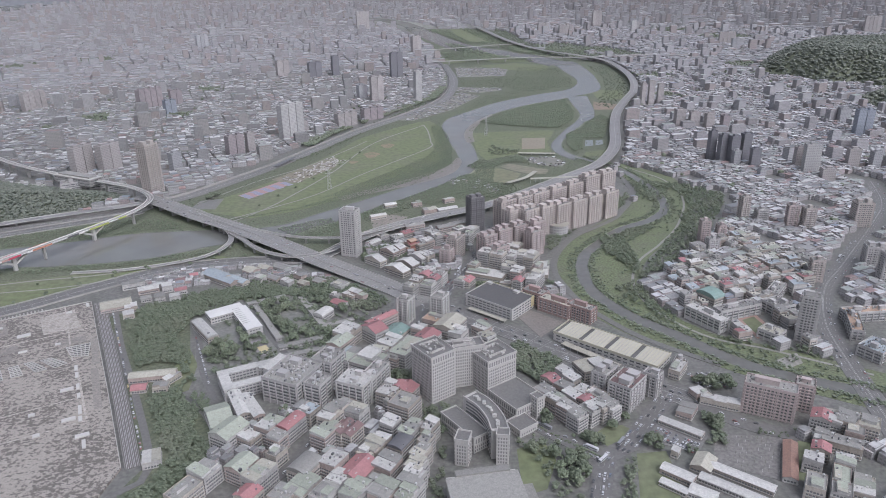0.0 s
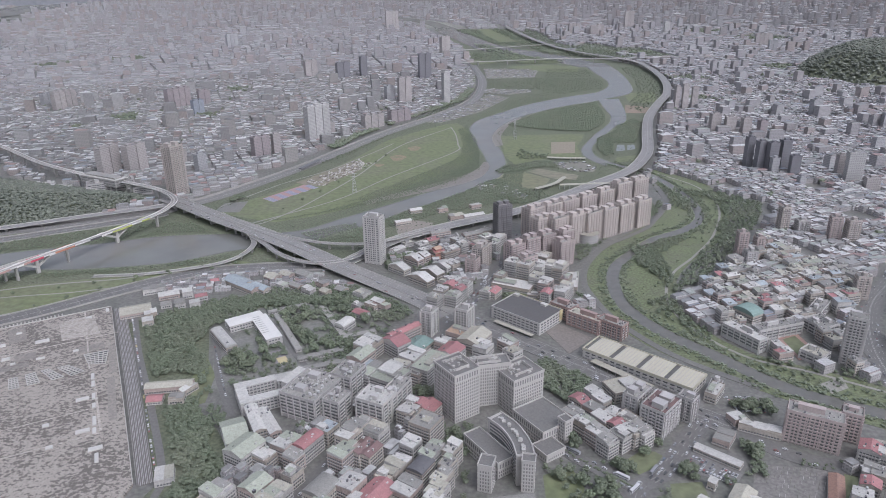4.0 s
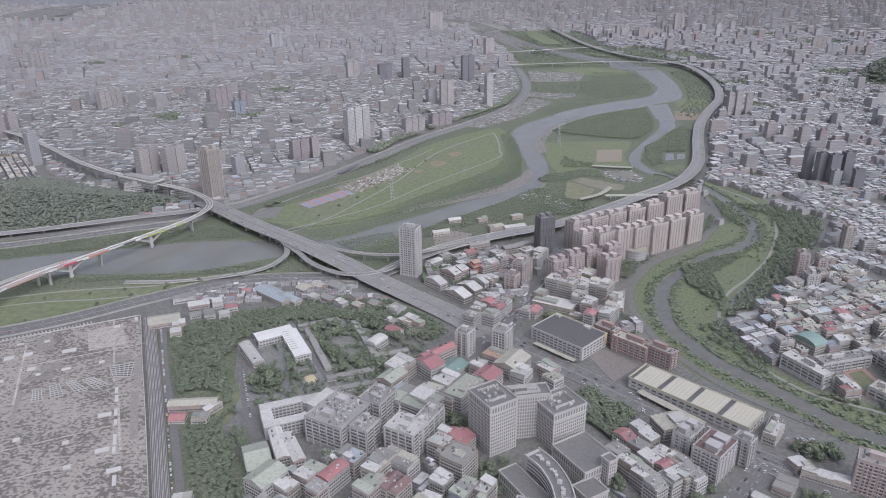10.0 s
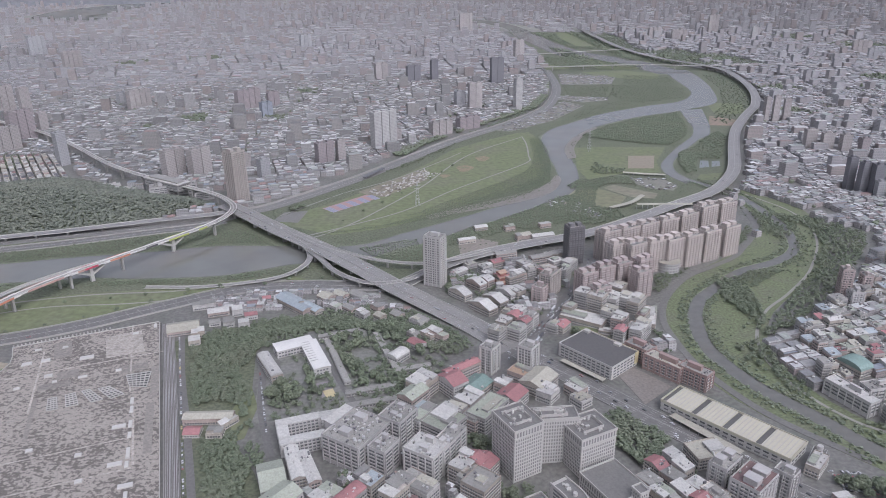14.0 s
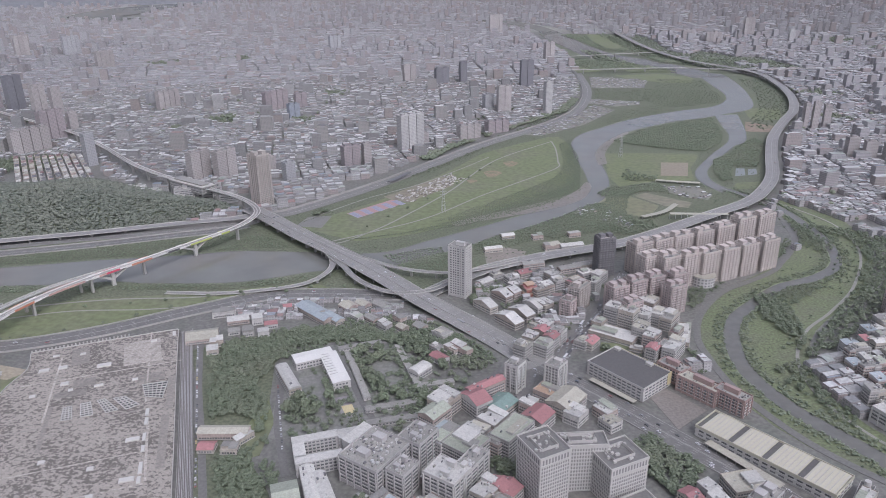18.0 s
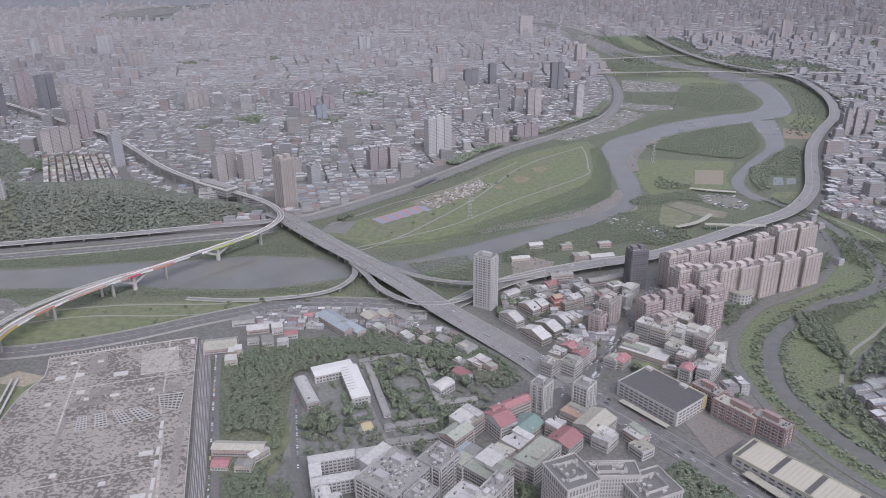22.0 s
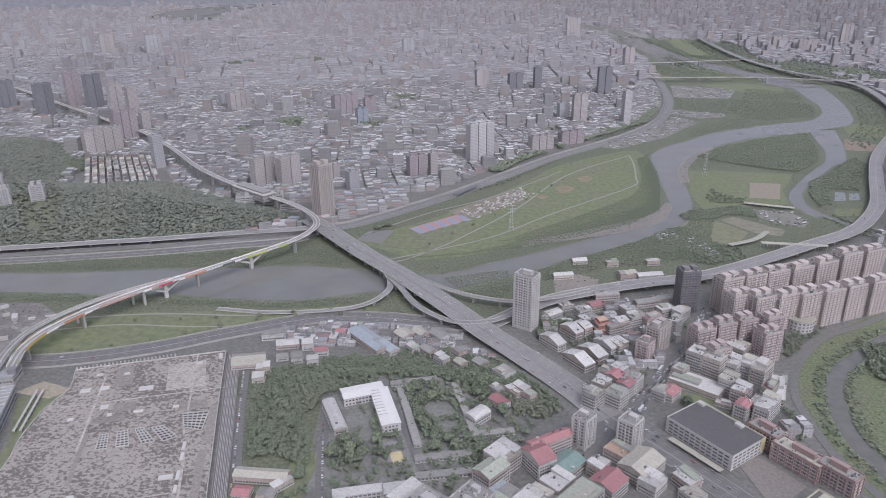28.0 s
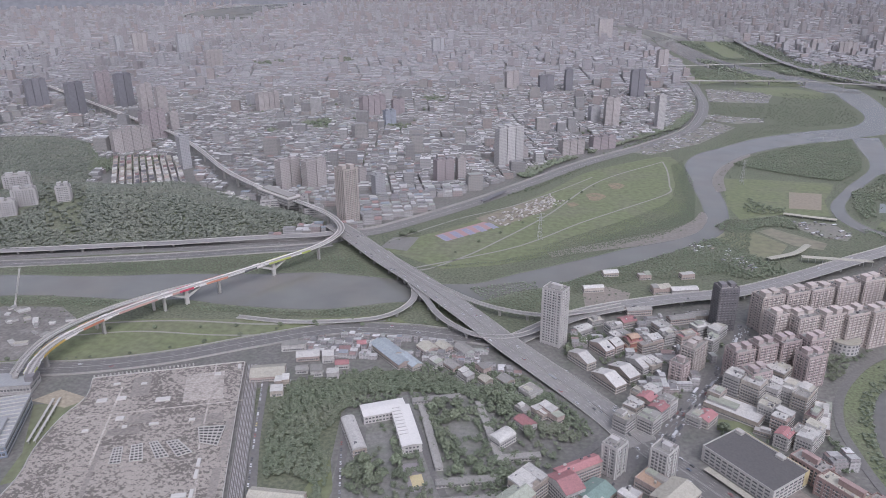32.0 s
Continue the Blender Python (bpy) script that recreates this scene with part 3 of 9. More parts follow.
TAKEN = [(-630, 1180, 45), (-550, 1170, 30), (354, 651, 34), (313, 630, 30), (338, 691, 20), (370, 610, 30), (404, 660, 22), (419, 699, 26), (490, 615, 34), (-760, 1205, 30)]  # ground that houses leave free: x, y, reach


CITY_PARKS = [(508, 3132, 90), (685, 3095, 100), (1231, 3972, 150), (1435, 3619, 160), (736, 2385, 70), (677, 2009, 55), (1126, 2634, 90), (1143, 2396, 80), (-1640, 2830, 110), (-890, 1785, 60), (-963, 1672, 36), (-679, 1825, 36), (-1438, 2998, 90), (-725, 2225, 50)]  # wooded parks in the city: x, y, reach


def rotated(cx, cy, ang, dx, dy):
    c, s = np.cos(ang), np.sin(ang)
    return cx + dx * c - dy * s, cy + dx * s + dy * c


def lots(rng, x0, y0, x1, y1, keep, size=11.0, lane=4.0, block=150.0):
    """House lots in rows along lanes, quarter by quarter, each with its own turn."""
    out = []
    for bx in np.arange(x0, x1, block):
        for by in np.arange(y0, y1, block):
            ang = radians(18) + 0.5 * noise.noise(Vector((bx / 900, by / 900, 0))) + 0.25 * noise.noise(Vector((bx / 350, by / 350, 5)))
            us, u = [], -block / 2
            while u < block / 2 - 4:
                w = size * rng.uniform(0.6, 1.9)
                us.append((u + w / 2, w))
                u += w
                if rng.random() < 0.13:
                    u += lane
            rows, v, k = [], -block / 2 + 5, 0
            while v < block / 2 - 4:
                d = size * rng.uniform(0.85, 1.1)
                rows.append((v + d / 2, d))
                v += d + (0.6 if k % 2 == 0 else lane)
                k += 1
            for u, w in us:
                for v, d in rows:
                    dw = rng.uniform(0.8, 1.08)
                    x, y = rotated(bx, by, ang, u + rng.uniform(-1, 1), v + rng.uniform(-1, 1))
                    out.append((x, y, ang, w * 0.96, d * dw))
    a = np.array(out)
    return a[keep(a[:, 0], a[:, 1])]


def open_land(x, y):
    """Places where generic houses may stand."""
    no = inside(FLOOD, x, y) | inside(CREEK_LAND, x, y) | inside(UPPER_LAND, x, y) | inside(UPPER_WOODS, x, y) & (np.sin(x * 0.03) + np.sin(y * 0.021 + x * 0.01) < 0.9) | inside(HILL_LEFT, x, y) | inside(HILL_RIGHT, x, y) | inside(HILL_EAST, x, y) | inside(FRONT, x, y) | inside(EAST_WOOD, x, y)
    for line, reach in ((smooth(METRO, 30), 16), (smooth(EXPRESSWAY, 30), 26), (smooth(LEVEE, 30), 28), (smooth(RAIL_RIGHT, 30), 20), (smooth([(594, 2819), (447, 3055), (335, 3438), (233, 4111), (81, 4802)], 40), 26), (upper_line, 120), (smooth([((p[0] + q[0]) / 2, (p[1] + q[1]) / 2) for p, q in zip(FAR_BEND_LEFT, FAR_BEND_RIGHT)], 80), 330), (smooth(LEVEE[9:15], 30), 50)):
        no |= near_line(line, x, y, reach)
    for cx, cy, r in TAKEN:
        no |= np.hypot(x - cx, y - cy) < r
    for cx, cy, r in CITY_PARKS:
        no |= np.hypot(x - cx, y - cy) < r * (0.75 + 0.3 * np.sin(x * 0.05) * np.cos(y * 0.04))
    # the wedge that the walk looks over
    a = np.degrees(np.arctan2(x - 20, y + 60))
    return ~no & (a > -56) & (a < 36) & (np.hypot(x, y) < 8300)


def house_field(name, a, rng, label, low, high, shed=0.7, tall=0.0, tall_range=(30, 60), mats=None, beyond=False):
    """Many small houses as one mesh: bodies with roofs, and the light sheds on top of them."""
    a = a.copy()
    n = len(a)
    h = low + (high - low) * rng.beta(2.0, 2.4, n)
    t = rng.random(n) < tall
    k = t.sum()
    h[t] = rng.uniform(*tall_range, k) * rng.uniform(0.7, 1.0, k)
    a[t, 3], a[t, 4] = rng.uniform(16, 34, k), rng.uniform(13, 18, k)
    base = np.array([(-.5, -.5, 0), (.5, -.5, 0), (.5, .5, 0), (-.5, .5, 0), (-.5, -.5, 1), (.5, -.5, 1), (.5, .5, 1), (-.5, .5, 1)])
    quads = np.array([(4, 5, 6, 7), (0, 1, 5, 4), (1, 2, 6, 5), (2, 3, 7, 6), (3, 0, 4, 7)])

    def boxes(x, y, ang, w, d, z0, z1, lean):
        v = np.repeat(base[None], len(x), 0).copy()
        px, py = v[:, :, 0] * w[:, None], v[:, :, 1] * d[:, None]
        z = z0[:, None] + v[:, :, 2] * (z1 - z0)[:, None] + v[:, :, 2] * v[:, :, 1] * lean[:, None]
        c, s = np.cos(ang)[:, None], np.sin(ang)[:, None]
        return np.stack([x[:, None] + px * c - py * s, y[:, None] + px * s + py * c, z], 2).reshape(-1, 3)

    x, y, ang, w, d = a[:, 0], a[:, 1], a[:, 2], a[:, 3], a[:, 4]
    zero = np.zeros(n)
    vs = [boxes(x, y, ang, w, d, zero, h, zero)]
    s = rng.random(n) < shed
    k = s.sum()
    fx, fy = rng.uniform(0.6, 1.02, k), rng.uniform(0.55, 1.02, k)
    ox, oy = (1 - fx) * w[s] * rng.uniform(-.5, .5, k), (1 - fy) * d[s] * rng.uniform(-.5, .5, k)
    sx, sy = rotated(x[s], y[s], ang[s], ox, oy)
    vs.append(boxes(sx, sy, ang[s], w[s] * fx, d[s] * fy, h[s] - 0.05, h[s] + rng.uniform(1.0, 2.4, k), rng.uniform(-1.4, 1.4, k)))
    q = rng.random(n) < (0.0 if beyond else 0.22)
    k2 = q.sum()
    tx, ty = rotated(x[q], y[q], ang[q], w[q] * rng.uniform(-.35, .35, k2), d[q] * rng.uniform(-.35, .35, k2))
    vs.append(boxes(tx, ty, ang[q], rng.uniform(1.5, 3.5, k2), rng.uniform(1.5, 3.5, k2), h[q] - 0.05, h[q] + rng.uniform(1.8, 3.6, k2), zero[:k2]))
    v = np.vstack(vs)
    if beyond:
        # places and heights shrunk towards the camera point
        v[:, 0], v[:, 1], lift, s = squeezed_place(v[:, 0], v[:, 1])
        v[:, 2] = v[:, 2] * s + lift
    m = len(v) // 8
    f = (quads[None] + 8 * np.arange(m)[:, None, None]).reshape(-1, 4)
    slots = np.tile([1, 0, 0, 0, 0], m)
    ob = mesh_object(name, v, f, mats or [FAR_WALL, FAR_ROOF], slots)
    return tagged(ob, label, "houses", "", "stuff")


# ---------------------------------------------------------------- hills and woods
def lump(seed):
    """One rough tree crown of 80 faces, about 1 m across."""
    bm = bmesh.new()
    bmesh.ops.create_icosphere(bm, subdivisions=1, radius=0.5)
    r = random.Random(seed)
    for v in bm.verts:
        v.co *= r.uniform(0.72, 1.22)
        v.co.z *= 0.9
    vs = np.array([v.co[:] for v in bm.verts])
    fs = np.array([[v.index for v in f.verts] for f in bm.faces])
    bm.free()
    return vs, fs


LUMPS = [lump(i) for i in range(6)]


def woodland(name, pts, label, size=(6, 10), z=None, mat=WOOD_LEAF, tall=0.9, category="woodland", fine=False, lumps=2):
    """Crowns of a wood, joined: each one a big lump with two small ones."""
    if len(pts) == 0:
        return None
    r = np.random.default_rng(len(pts) + 3)
    V, F, k = [], [], 0
    for i, (x, y) in enumerate(pts):
        s = r.uniform(*size)
        z0 = 0.0 if z is None else z[i]
        for j in range(7 if fine else lumps):
            vs, fs = LUMPS[(i + j * 2) % 6]
            q = s * (0.8 if fine else 1.0 if j == 0 else r.uniform(0.4, 0.7)) if j == 0 or not fine else s * r.uniform(0.2, 0.42)
            if fine and j:
                a, e = j * 2.4 + r.uniform(-.5, .5), r.uniform(-.1, 1.45)
                off = (.47 * s * math.cos(a) * math.cos(e), .47 * s * math.sin(a) * math.cos(e), .4 * s * math.sin(e))
            else:
                off = (0, 0, 0) if j == 0 else (r.uniform(-.45, .45) * s, r.uniform(-.45, .45) * s, r.uniform(-0.1, .32) * s)
            t = r.uniform(0, 6.28)
            c, sn = math.cos(t), math.sin(t)
            w = np.stack([vs[:, 0] * c - vs[:, 1] * sn, vs[:, 0] * sn + vs[:, 1] * c, vs[:, 2] * tall], 1) * q
            V.append(w + np.array([x + off[0], y + off[1], z0 + s * 0.62 * tall + off[2]]))
            F.append(fs + k)
            k += len(vs)
        if fine:
            # loose leaf sprays round the crown
            m = 16
            a, e = r.uniform(0, 6.28, m), np.arcsin(r.uniform(-.1, 1, m))
            n = np.stack([np.cos(a) * np.cos(e), np.sin(a) * np.cos(e), np.sin(e)], 1)
            c = n * s * r.uniform(.48, .66, (m, 1)) * np.array([1, 1, tall]) + np.array([x, y, z0 + s * 0.62 * tall])
            t1 = r.normal(size=(m, 3)) * 0.075 * s
            t2 = np.cross(n, t1) * r.uniform(.6, 1.1, (m, 1))
            V.append(np.stack([c + t1, c + t2, c - t1], 1).reshape(-1, 3))
            F.append(np.arange(3 * m).reshape(-1, 3) + k)
            k += 3 * m
    ob = mesh_object(name, np.vstack(V), np.vstack(F), [mat])
    return tagged(ob, label, category, "", "stuff")


def scatter(rng, outline, gap, avoid=()):
    o = np.array(outline)
    (x0, y0), (x1, y1) = o.min(0), o.max(0)
    gx, gy = np.meshgrid(np.arange(x0, x1, gap), np.arange(y0, y1, gap))
    x, y = gx.ravel() + rng.uniform(-.48, .48, gx.size) * gap, gy.ravel() + rng.uniform(-.48, .48, gx.size) * gap
    ok = inside(outline, x, y)
    for line, reach in avoid:
        ok &= ~near_line(np.asarray(line, float), x, y, reach)
    return np.stack([x[ok], y[ok]], 1)


def hill(name, outline, top, label, gap=22.0):
    """A rounded hill that rises from its outline."""
    o = np.array(outline, float)
    (x0, y0), (x1, y1) = o.min(0), o.max(0)
    xs, ys = np.arange(x0 - gap, x1 + 2 * gap, gap), np.arange(y0 - gap, y1 + 2 * gap, gap)
    gx, gy = np.meshgrid(xs, ys)
    px, py = gx.ravel(), gy.ravel()
    z = hill_height(outline, top, px, py)
    v = np.stack([px, py, z - 0.6], 1)
    nx = len(xs)
    idx = np.arange(len(px)).reshape(len(ys), nx)
    f = np.stack([idx[:-1, :-1].ravel(), idx[:-1, 1:].ravel(), idx[1:, 1:].ravel(), idx[1:, :-1].ravel()], 1)
    f = f[(z[f] > 0.05).any(1)]
    ob = mesh_object(name, v, f, [SCRUB])
    return tagged(ob, label, "hill", "", "structure")


def hill_height(outline, top, x, y):
    o = np.asarray(outline, float)
    d = np.full(len(x), 1e9)
    for (ax, ay), (bx, by) in zip(o, np.roll(o, -1, 0)):
        dx, dy = bx - ax, by - ay
        t = np.clip(((x - ax) * dx + (y - ay) * dy) / (dx * dx + dy * dy), 0, 1)
        d = np.minimum(d, np.hypot(x - ax - t * dx, y - ay - t * dy))
    d = np.where(inside(outline, x, y), d, 0)
    s = np.clip(d / 170, 0, 1)
    return top * s * (1.6 - 0.6 * s)


HILL_HOUSES = [(-1073, 1043, 26), (-986, 978, 24), (-983, 942, 18), (-941, 1013, 18)]
BARE_SLOPE = [(-1077, 1092), (-1012, 1130), (-926, 1051), (-844, 930), (-896, 928)]
rng = np.random.default_rng(11)
for nm, outline, top, gap, size, reach in (("left", HILL_LEFT, 34, 4.5, (4.6, 7.6), 1700), ("right", HILL_RIGHT, 80, 13, (9, 15), 9000), ("east", HILL_EAST, 45, 12, (9, 14), 9000)):
    hill("ground_hill_" + nm, outline, top, "steep wooded hill slope")
    p = scatter(rng, outline, gap)
    bearing = np.degrees(np.arctan2(p[:, 0] - 10, p[:, 1] - 60))
    p = p[(bearing > -56) & (bearing < 36)]
    for cx, cy, r in HILL_HOUSES:
        p = p[np.hypot(p[:, 0] - cx, p[:, 1] - cy) > r]
    p = p[~inside(BARE_SLOPE, p[:, 0], p[:, 1]) | (rng.random(len(p)) < 0.3)]
    woodland("hill_woods", p, "dense dark green woods on a hill", size, z=hill_height(outline, top, p[:, 0], p[:, 1]) - 1.0, mat=HILL_LEAF, tall=0.8, lumps=1 if nm == "left" else 2)

# ---------------------------------------------------------------- kit: roofs, walls, houses
ROOFS = {
    "white": ((0.455, 0.455, 0.44), "white sheet-metal"), "grey": ((0.255, 0.252, 0.238), "grey concrete"), "green": ((0.30, 0.325, 0.27), "pale green sheet-metal"),
    "red": ((0.33, 0.155, 0.16), "red sheet-metal"), "dark": ((0.125, 0.125, 0.135), "dark slate-grey metal"), "cream": ((0.375, 0.365, 0.31), "cream sheet-metal"),
    "teal": ((0.19, 0.28, 0.255), "teal green metal"), "blue": ((0.30, 0.345, 0.375), "pale blue sheet-metal"), "brown": ((0.19, 0.12, 0.115), "dark brown metal"),
    "orange": ((0.36, 0.26, 0.19), "orange-brown"), "redtile": ((0.33, 0.2, 0.155), "red clay tile"),
}
ROOF_MAT = {k: material(k + "_roof", c, rough=0.6, grain=0.14, scale=0.9, stain=0.6, stain_scale=0.35, stain_to=tuple(0.64 * v + 0.02 for v in c), vary=0.16) for k, (c, _) in ROOFS.items()}
WALLS = [material("house_wall_%s" % n, c, grain=0.16, scale=0.7, stain=0.7, stain_scale=0.25, stain_to=tuple(0.66 * v for v in c), vary=0.12) for n, c in
         (("grey", (0.34, 0.335, 0.325)), ("beige", (0.40, 0.37, 0.33)), ("white", (0.42, 0.415, 0.405)), ("pink", (0.37, 0.31, 0.285)), ("tan", (0.33, 0.295, 0.26)))]
STEEL = material("stainless_steel", (0.55, 0.56, 0.57), rough=0.4, grain=0.05, metal=0.6)
SHED_WALL = material("corrugated_sheet", (0.40, 0.40, 0.395), rough=0.6, grain=0.15, scale=1.2, vary=0.2)


@lru_cache(maxsize=None)
def window_row(w, d, wide=1.7, high=1.5, gap=2.3, sill=1.0, ledge=0.4, pale=False):
    """The panes of one storey, all round a house of w by d, a little proud of the wall, over a ledge that runs round."""
    bm = bmesh.new()
    for length, off, turn in ((w, d / 2, 0), (w, d / 2, 180), (d, w / 2, 90), (d, w / 2, 270)):
        n = max(1, int((length - 1.2) / gap))
        m = Matrix.Rotation(radians(turn), 4, "Z")
        for i in range(n):
            c = (i - (n - 1) / 2) * gap
            add_box(bm, c - wide / 2, -off - 0.05, sill, c + wide / 2, -off + 0.1, sill + high, turn=m)
        add_box(bm, -length / 2 - ledge, -off - ledge, sill - 0.42, length / 2, -off + 0.1, sill - 0.04, slot=1, turn=m)
    me = bpy.data.meshes.new("window_row")
    bm.to_mesh(me)
    bm.free()
    me.materials.append(STONE_GLASS if pale else GLASS), me.materials.append(STONE if pale else PALE_CONCRETE)
    return me


@lru_cache(maxsize=None)
def storeys(w, d, floors):
    """The panes of all storeys of a house that stays far off."""
    bm = bmesh.new()
    one = window_row(w, d)
    for k in range(floors):
        first = len(bm.verts)
        bm.from_mesh(one)
        bm.verts.ensure_lookup_table()
        for v in bm.verts[first:]:
            v.co.z += 3.1 * k + 0.4
    me = bpy.data.meshes.new("window_band")
    bm.to_mesh(me)
    bm.free()
    me.materials.append(GLASS), me.materials.append(PALE_CONCRETE)
    return me


@lru_cache(maxsize=None)
def tank_mesh():
    bm = bmesh.new()
    for x, y in ((-.6, -.6), (.6, -.6), (-.6, .6), (.6, .6)):
        add_box(bm, x - .07, y - .07, 0, x + .07, y + .07, 0.9)
    add_tube(bm, 0, 0, 0.9, 2.7, 0.95, n=12)
    add_tube(bm, 0, 0, 2.7, 3.0, 0.95, 0.25, n=12)
    me = bpy.data.meshes.new("water_tank")
    bm.to_mesh(me)
    bm.free()
    me.materials.append(STEEL)
    return me


def top_sheet(bm, x0, y0, x1, y1, z, lean, slot=1):
    """A thin leaning roof sheet whose near edge lies at z."""
    for v in add_box(bm, x0, y0, z, x1, y1, z + 0.15, lean=lean, slot=slot)[2:4]:
        v.co.z += lean


def house(x, y, ang, w, d, h, roof, tone, group="houses of the town", name="house", far_off=False):
    """One town house or shed with walls, storeys of panes, and its roof."""
    r = random.Random(int(x * 31 + y * 17))
    colour, words = ROOFS[tone]
    h = h + r.uniform(-0.7, 0.9)
    if group == "houses of the town" and y < 480 and x < 20:
        w, d, h = round(w * 0.9, 1), round(d * 0.86, 1), h + 1.5
    wall = r.choice(WALLS)
    TAKEN.append((x, y, 0.55 * max(w, d) + 3))
    floors = max(1, int((h - 1) / 3.1))
    kind = {"flat": "flat", "pent": "sloping", "gable": "gabled", "vault": "barrel"}[roof]
    what = "single-storey shed" if floors < 2 else ("low house" if floors < 4 else "narrow tiled apartment house")
    wall_words = wall.name.split("_")[-1].split(".")[0]
    top = thing(name, pose(x, y, 0, 0, 0, ang), "%s with %s walls, %s %s roof" % (what, wall_words, kind, words), "house" if floors > 1 else "shed", group)
    part("wall", box(-w / 2, -d / 2, -0.5, w / 2, d / 2, h - (0.02 if roof == "flat" else 0)), wall, top)
    rows_mesh = window_row(w, d)
    for k in range(floors if far_off is False else 0):
        tagged(shared("window_band", rows_mesh, top, pose(0, 0, 3.1 * k + 0.4)), kind="stuff")
    if far_off:
        tagged(shared("window_band", storeys(w, d, floors), top), kind="stuff")
    m = ROOF_MAT[tone]
    if roof == "flat":
        part("roof", box(-w / 2 + 0.1, -d / 2 + 0.1, h - 0.15, w / 2 - 0.1, d / 2 - 0.1, h + 0.05), m, top)
        bm = bmesh.new()
        ring(bm, w, d, h - 0.3, h + 1.0, 0.08)
        part("parapet", bm, wall, top)
        for i in range(r.randint(1, 2)):
            sw, sd = r.uniform(.3, .6) * w, r.uniform(.3, .6) * d
            hz = 2.3 + 0.45 * i + r.uniform(0, .3)
            lean = r.uniform(-.5, .5)
            sx, sy = r.uniform(-.5, .5) * (w - sw - 1), r.uniform(-.5, .5) * (d - sd - 1)
            bm = box(sx - sw / 2, sy - sd / 2, h, sx + sw / 2, sy + sd / 2, h + hz, lean=lean)
            top_sheet(bm, sx - sw / 2 - .2, sy - sd / 2 - .2, sx + sw / 2 + .2, sy + sd / 2 + .2, h + hz + 0.05, lean)
            part("roof_shed", bm, [SHED_WALL, ROOF_MAT[r.choice(["white", "grey", "cream", "green"])]], top)
    elif roof == "pent":
        lean = r.choice((-1, 1)) * r.uniform(0.6, 1.6)
        n = max(1, min(3, round(w / 8.5)))
        for i in range(n):
            x0, x1 = -w / 2 + i * w / n, -w / 2 + (i + 1) * w / n
            y0, y1 = -d / 2, d / 2
            if n > 1 and r.random() < 0.5:
                y0 += r.uniform(0, .25) * d
            z = h + 1.8 + r.uniform(-.5, .7) if n > 1 else h + 1.9
            ln = lean * (r.choice((1, 1, -1)) if n > 1 else 1)
            bm = box(x0 + .04, y0 + .04, h - .1, x1 - .04, y1 - .04, z, lean=ln)
            top_sheet(bm, x0 - .06, y0 - .25, x1 + .06, y1 + .25, z + 0.04 + 0.015 * i, ln)
            part("roof", bm, [SHED_WALL if h > 8 else wall, m if i == 0 or r.random() < .45 else ROOF_MAT[r.choice(("white", "cream", "grey", "green", "grey"))]], top)
        if n > 1:
            bm = bmesh.new()
            ring(bm, w, d, h - .1, h + 0.8, 0.08)
            part("parapet", bm, wall, top)
    elif roof == "gable":
        bm = bmesh.new()
        rise = 0.16 * d + 0.3
        add_gable(bm, -w / 2, -d / 2, h, w / 2, d / 2, rise, eave=0.4)
        part("roof", bm, m, top)
        for s in (-1, 1):
            bm = bmesh.new()
            q = [bm.verts.new(v) for v in ((s * (w / 2 - 0.03), -d / 2, h - .05), (s * (w / 2 - 0.03), d / 2, h - .05), (s * (w / 2 - 0.03), 0, h + rise - .2))]
            q2 = [bm.verts.new((v.co.x - s * 0.3, v.co.y, v.co.z)) for v in q]
            bm.faces.new(q), bm.faces.new(q2[::-1])
            for i in range(3):
                bm.faces.new((q[i], q[(i + 1) % 3], q2[(i + 1) % 3], q2[i]))
            bmesh.ops.recalc_face_normals(bm, faces=bm.faces)
            part("gable", bm, wall, top)
    else:
        bm = bmesh.new()
        add_vault(bm, -w / 2 - .3, -d / 2 - .2, h - .02, w / 2 + .3, d / 2 + .2, 0.2 * d)
        bmesh.ops.recalc_face_normals(bm, faces=bm.faces)
        part("roof", bm, m, top)
    if h > 7:
        # air-conditioning units, vents and small lean-tos on the roof
        bm = bmesh.new()
        for _ in range(r.randint(3, 8)):
            cx, cy = r.uniform(-.42, .42) * w, r.uniform(-.42, .42) * d
            z = h + {"flat": 0.0, "pent": 0.8, "gable": 0.2, "vault": 0.1}[roof]
            s = r.uniform(0.3, 1.2)
            add_box(bm, cx - s, cy - s * r.uniform(.4, 1), z, cx + s, cy + s * r.uniform(.4, 1), z + (r.uniform(0.6, 1.8) if roof == "flat" else r.uniform(1.4, 2.9)), slot=r.randint(0, 2))
        tagged(part("roof_clutter", bm, [SHED_WALL, PALE_CONCRETE, ROOF_MAT["dark"]], top), kind="stuff")
    if roof in ("flat", "pent") and h > 9:
        for _ in range(1):
            z = h + 0.05 if roof == "flat" else h + 1.6
            shared("water_tank", tank_mesh(), top, pose(r.uniform(-.38, .38) * w, r.uniform(-.38, .38) * d, z))
    return top


def ring(bm, w, d, z0, z1, out, thick=0.3, slot=0):
    """A band round a building of w by d."""
    a, b = w / 2 + out, d / 2 + out
    for x0, y0, x1, y1 in ((-a, -b, a, -b + thick), (-a, b - thick, a, b), (-a, -b + thick, -a + thick, b - thick), (a - thick, -b + thick, a, b - thick)):
        add_box(bm, x0, y0, z0, x1, y1, z1, slot=slot)


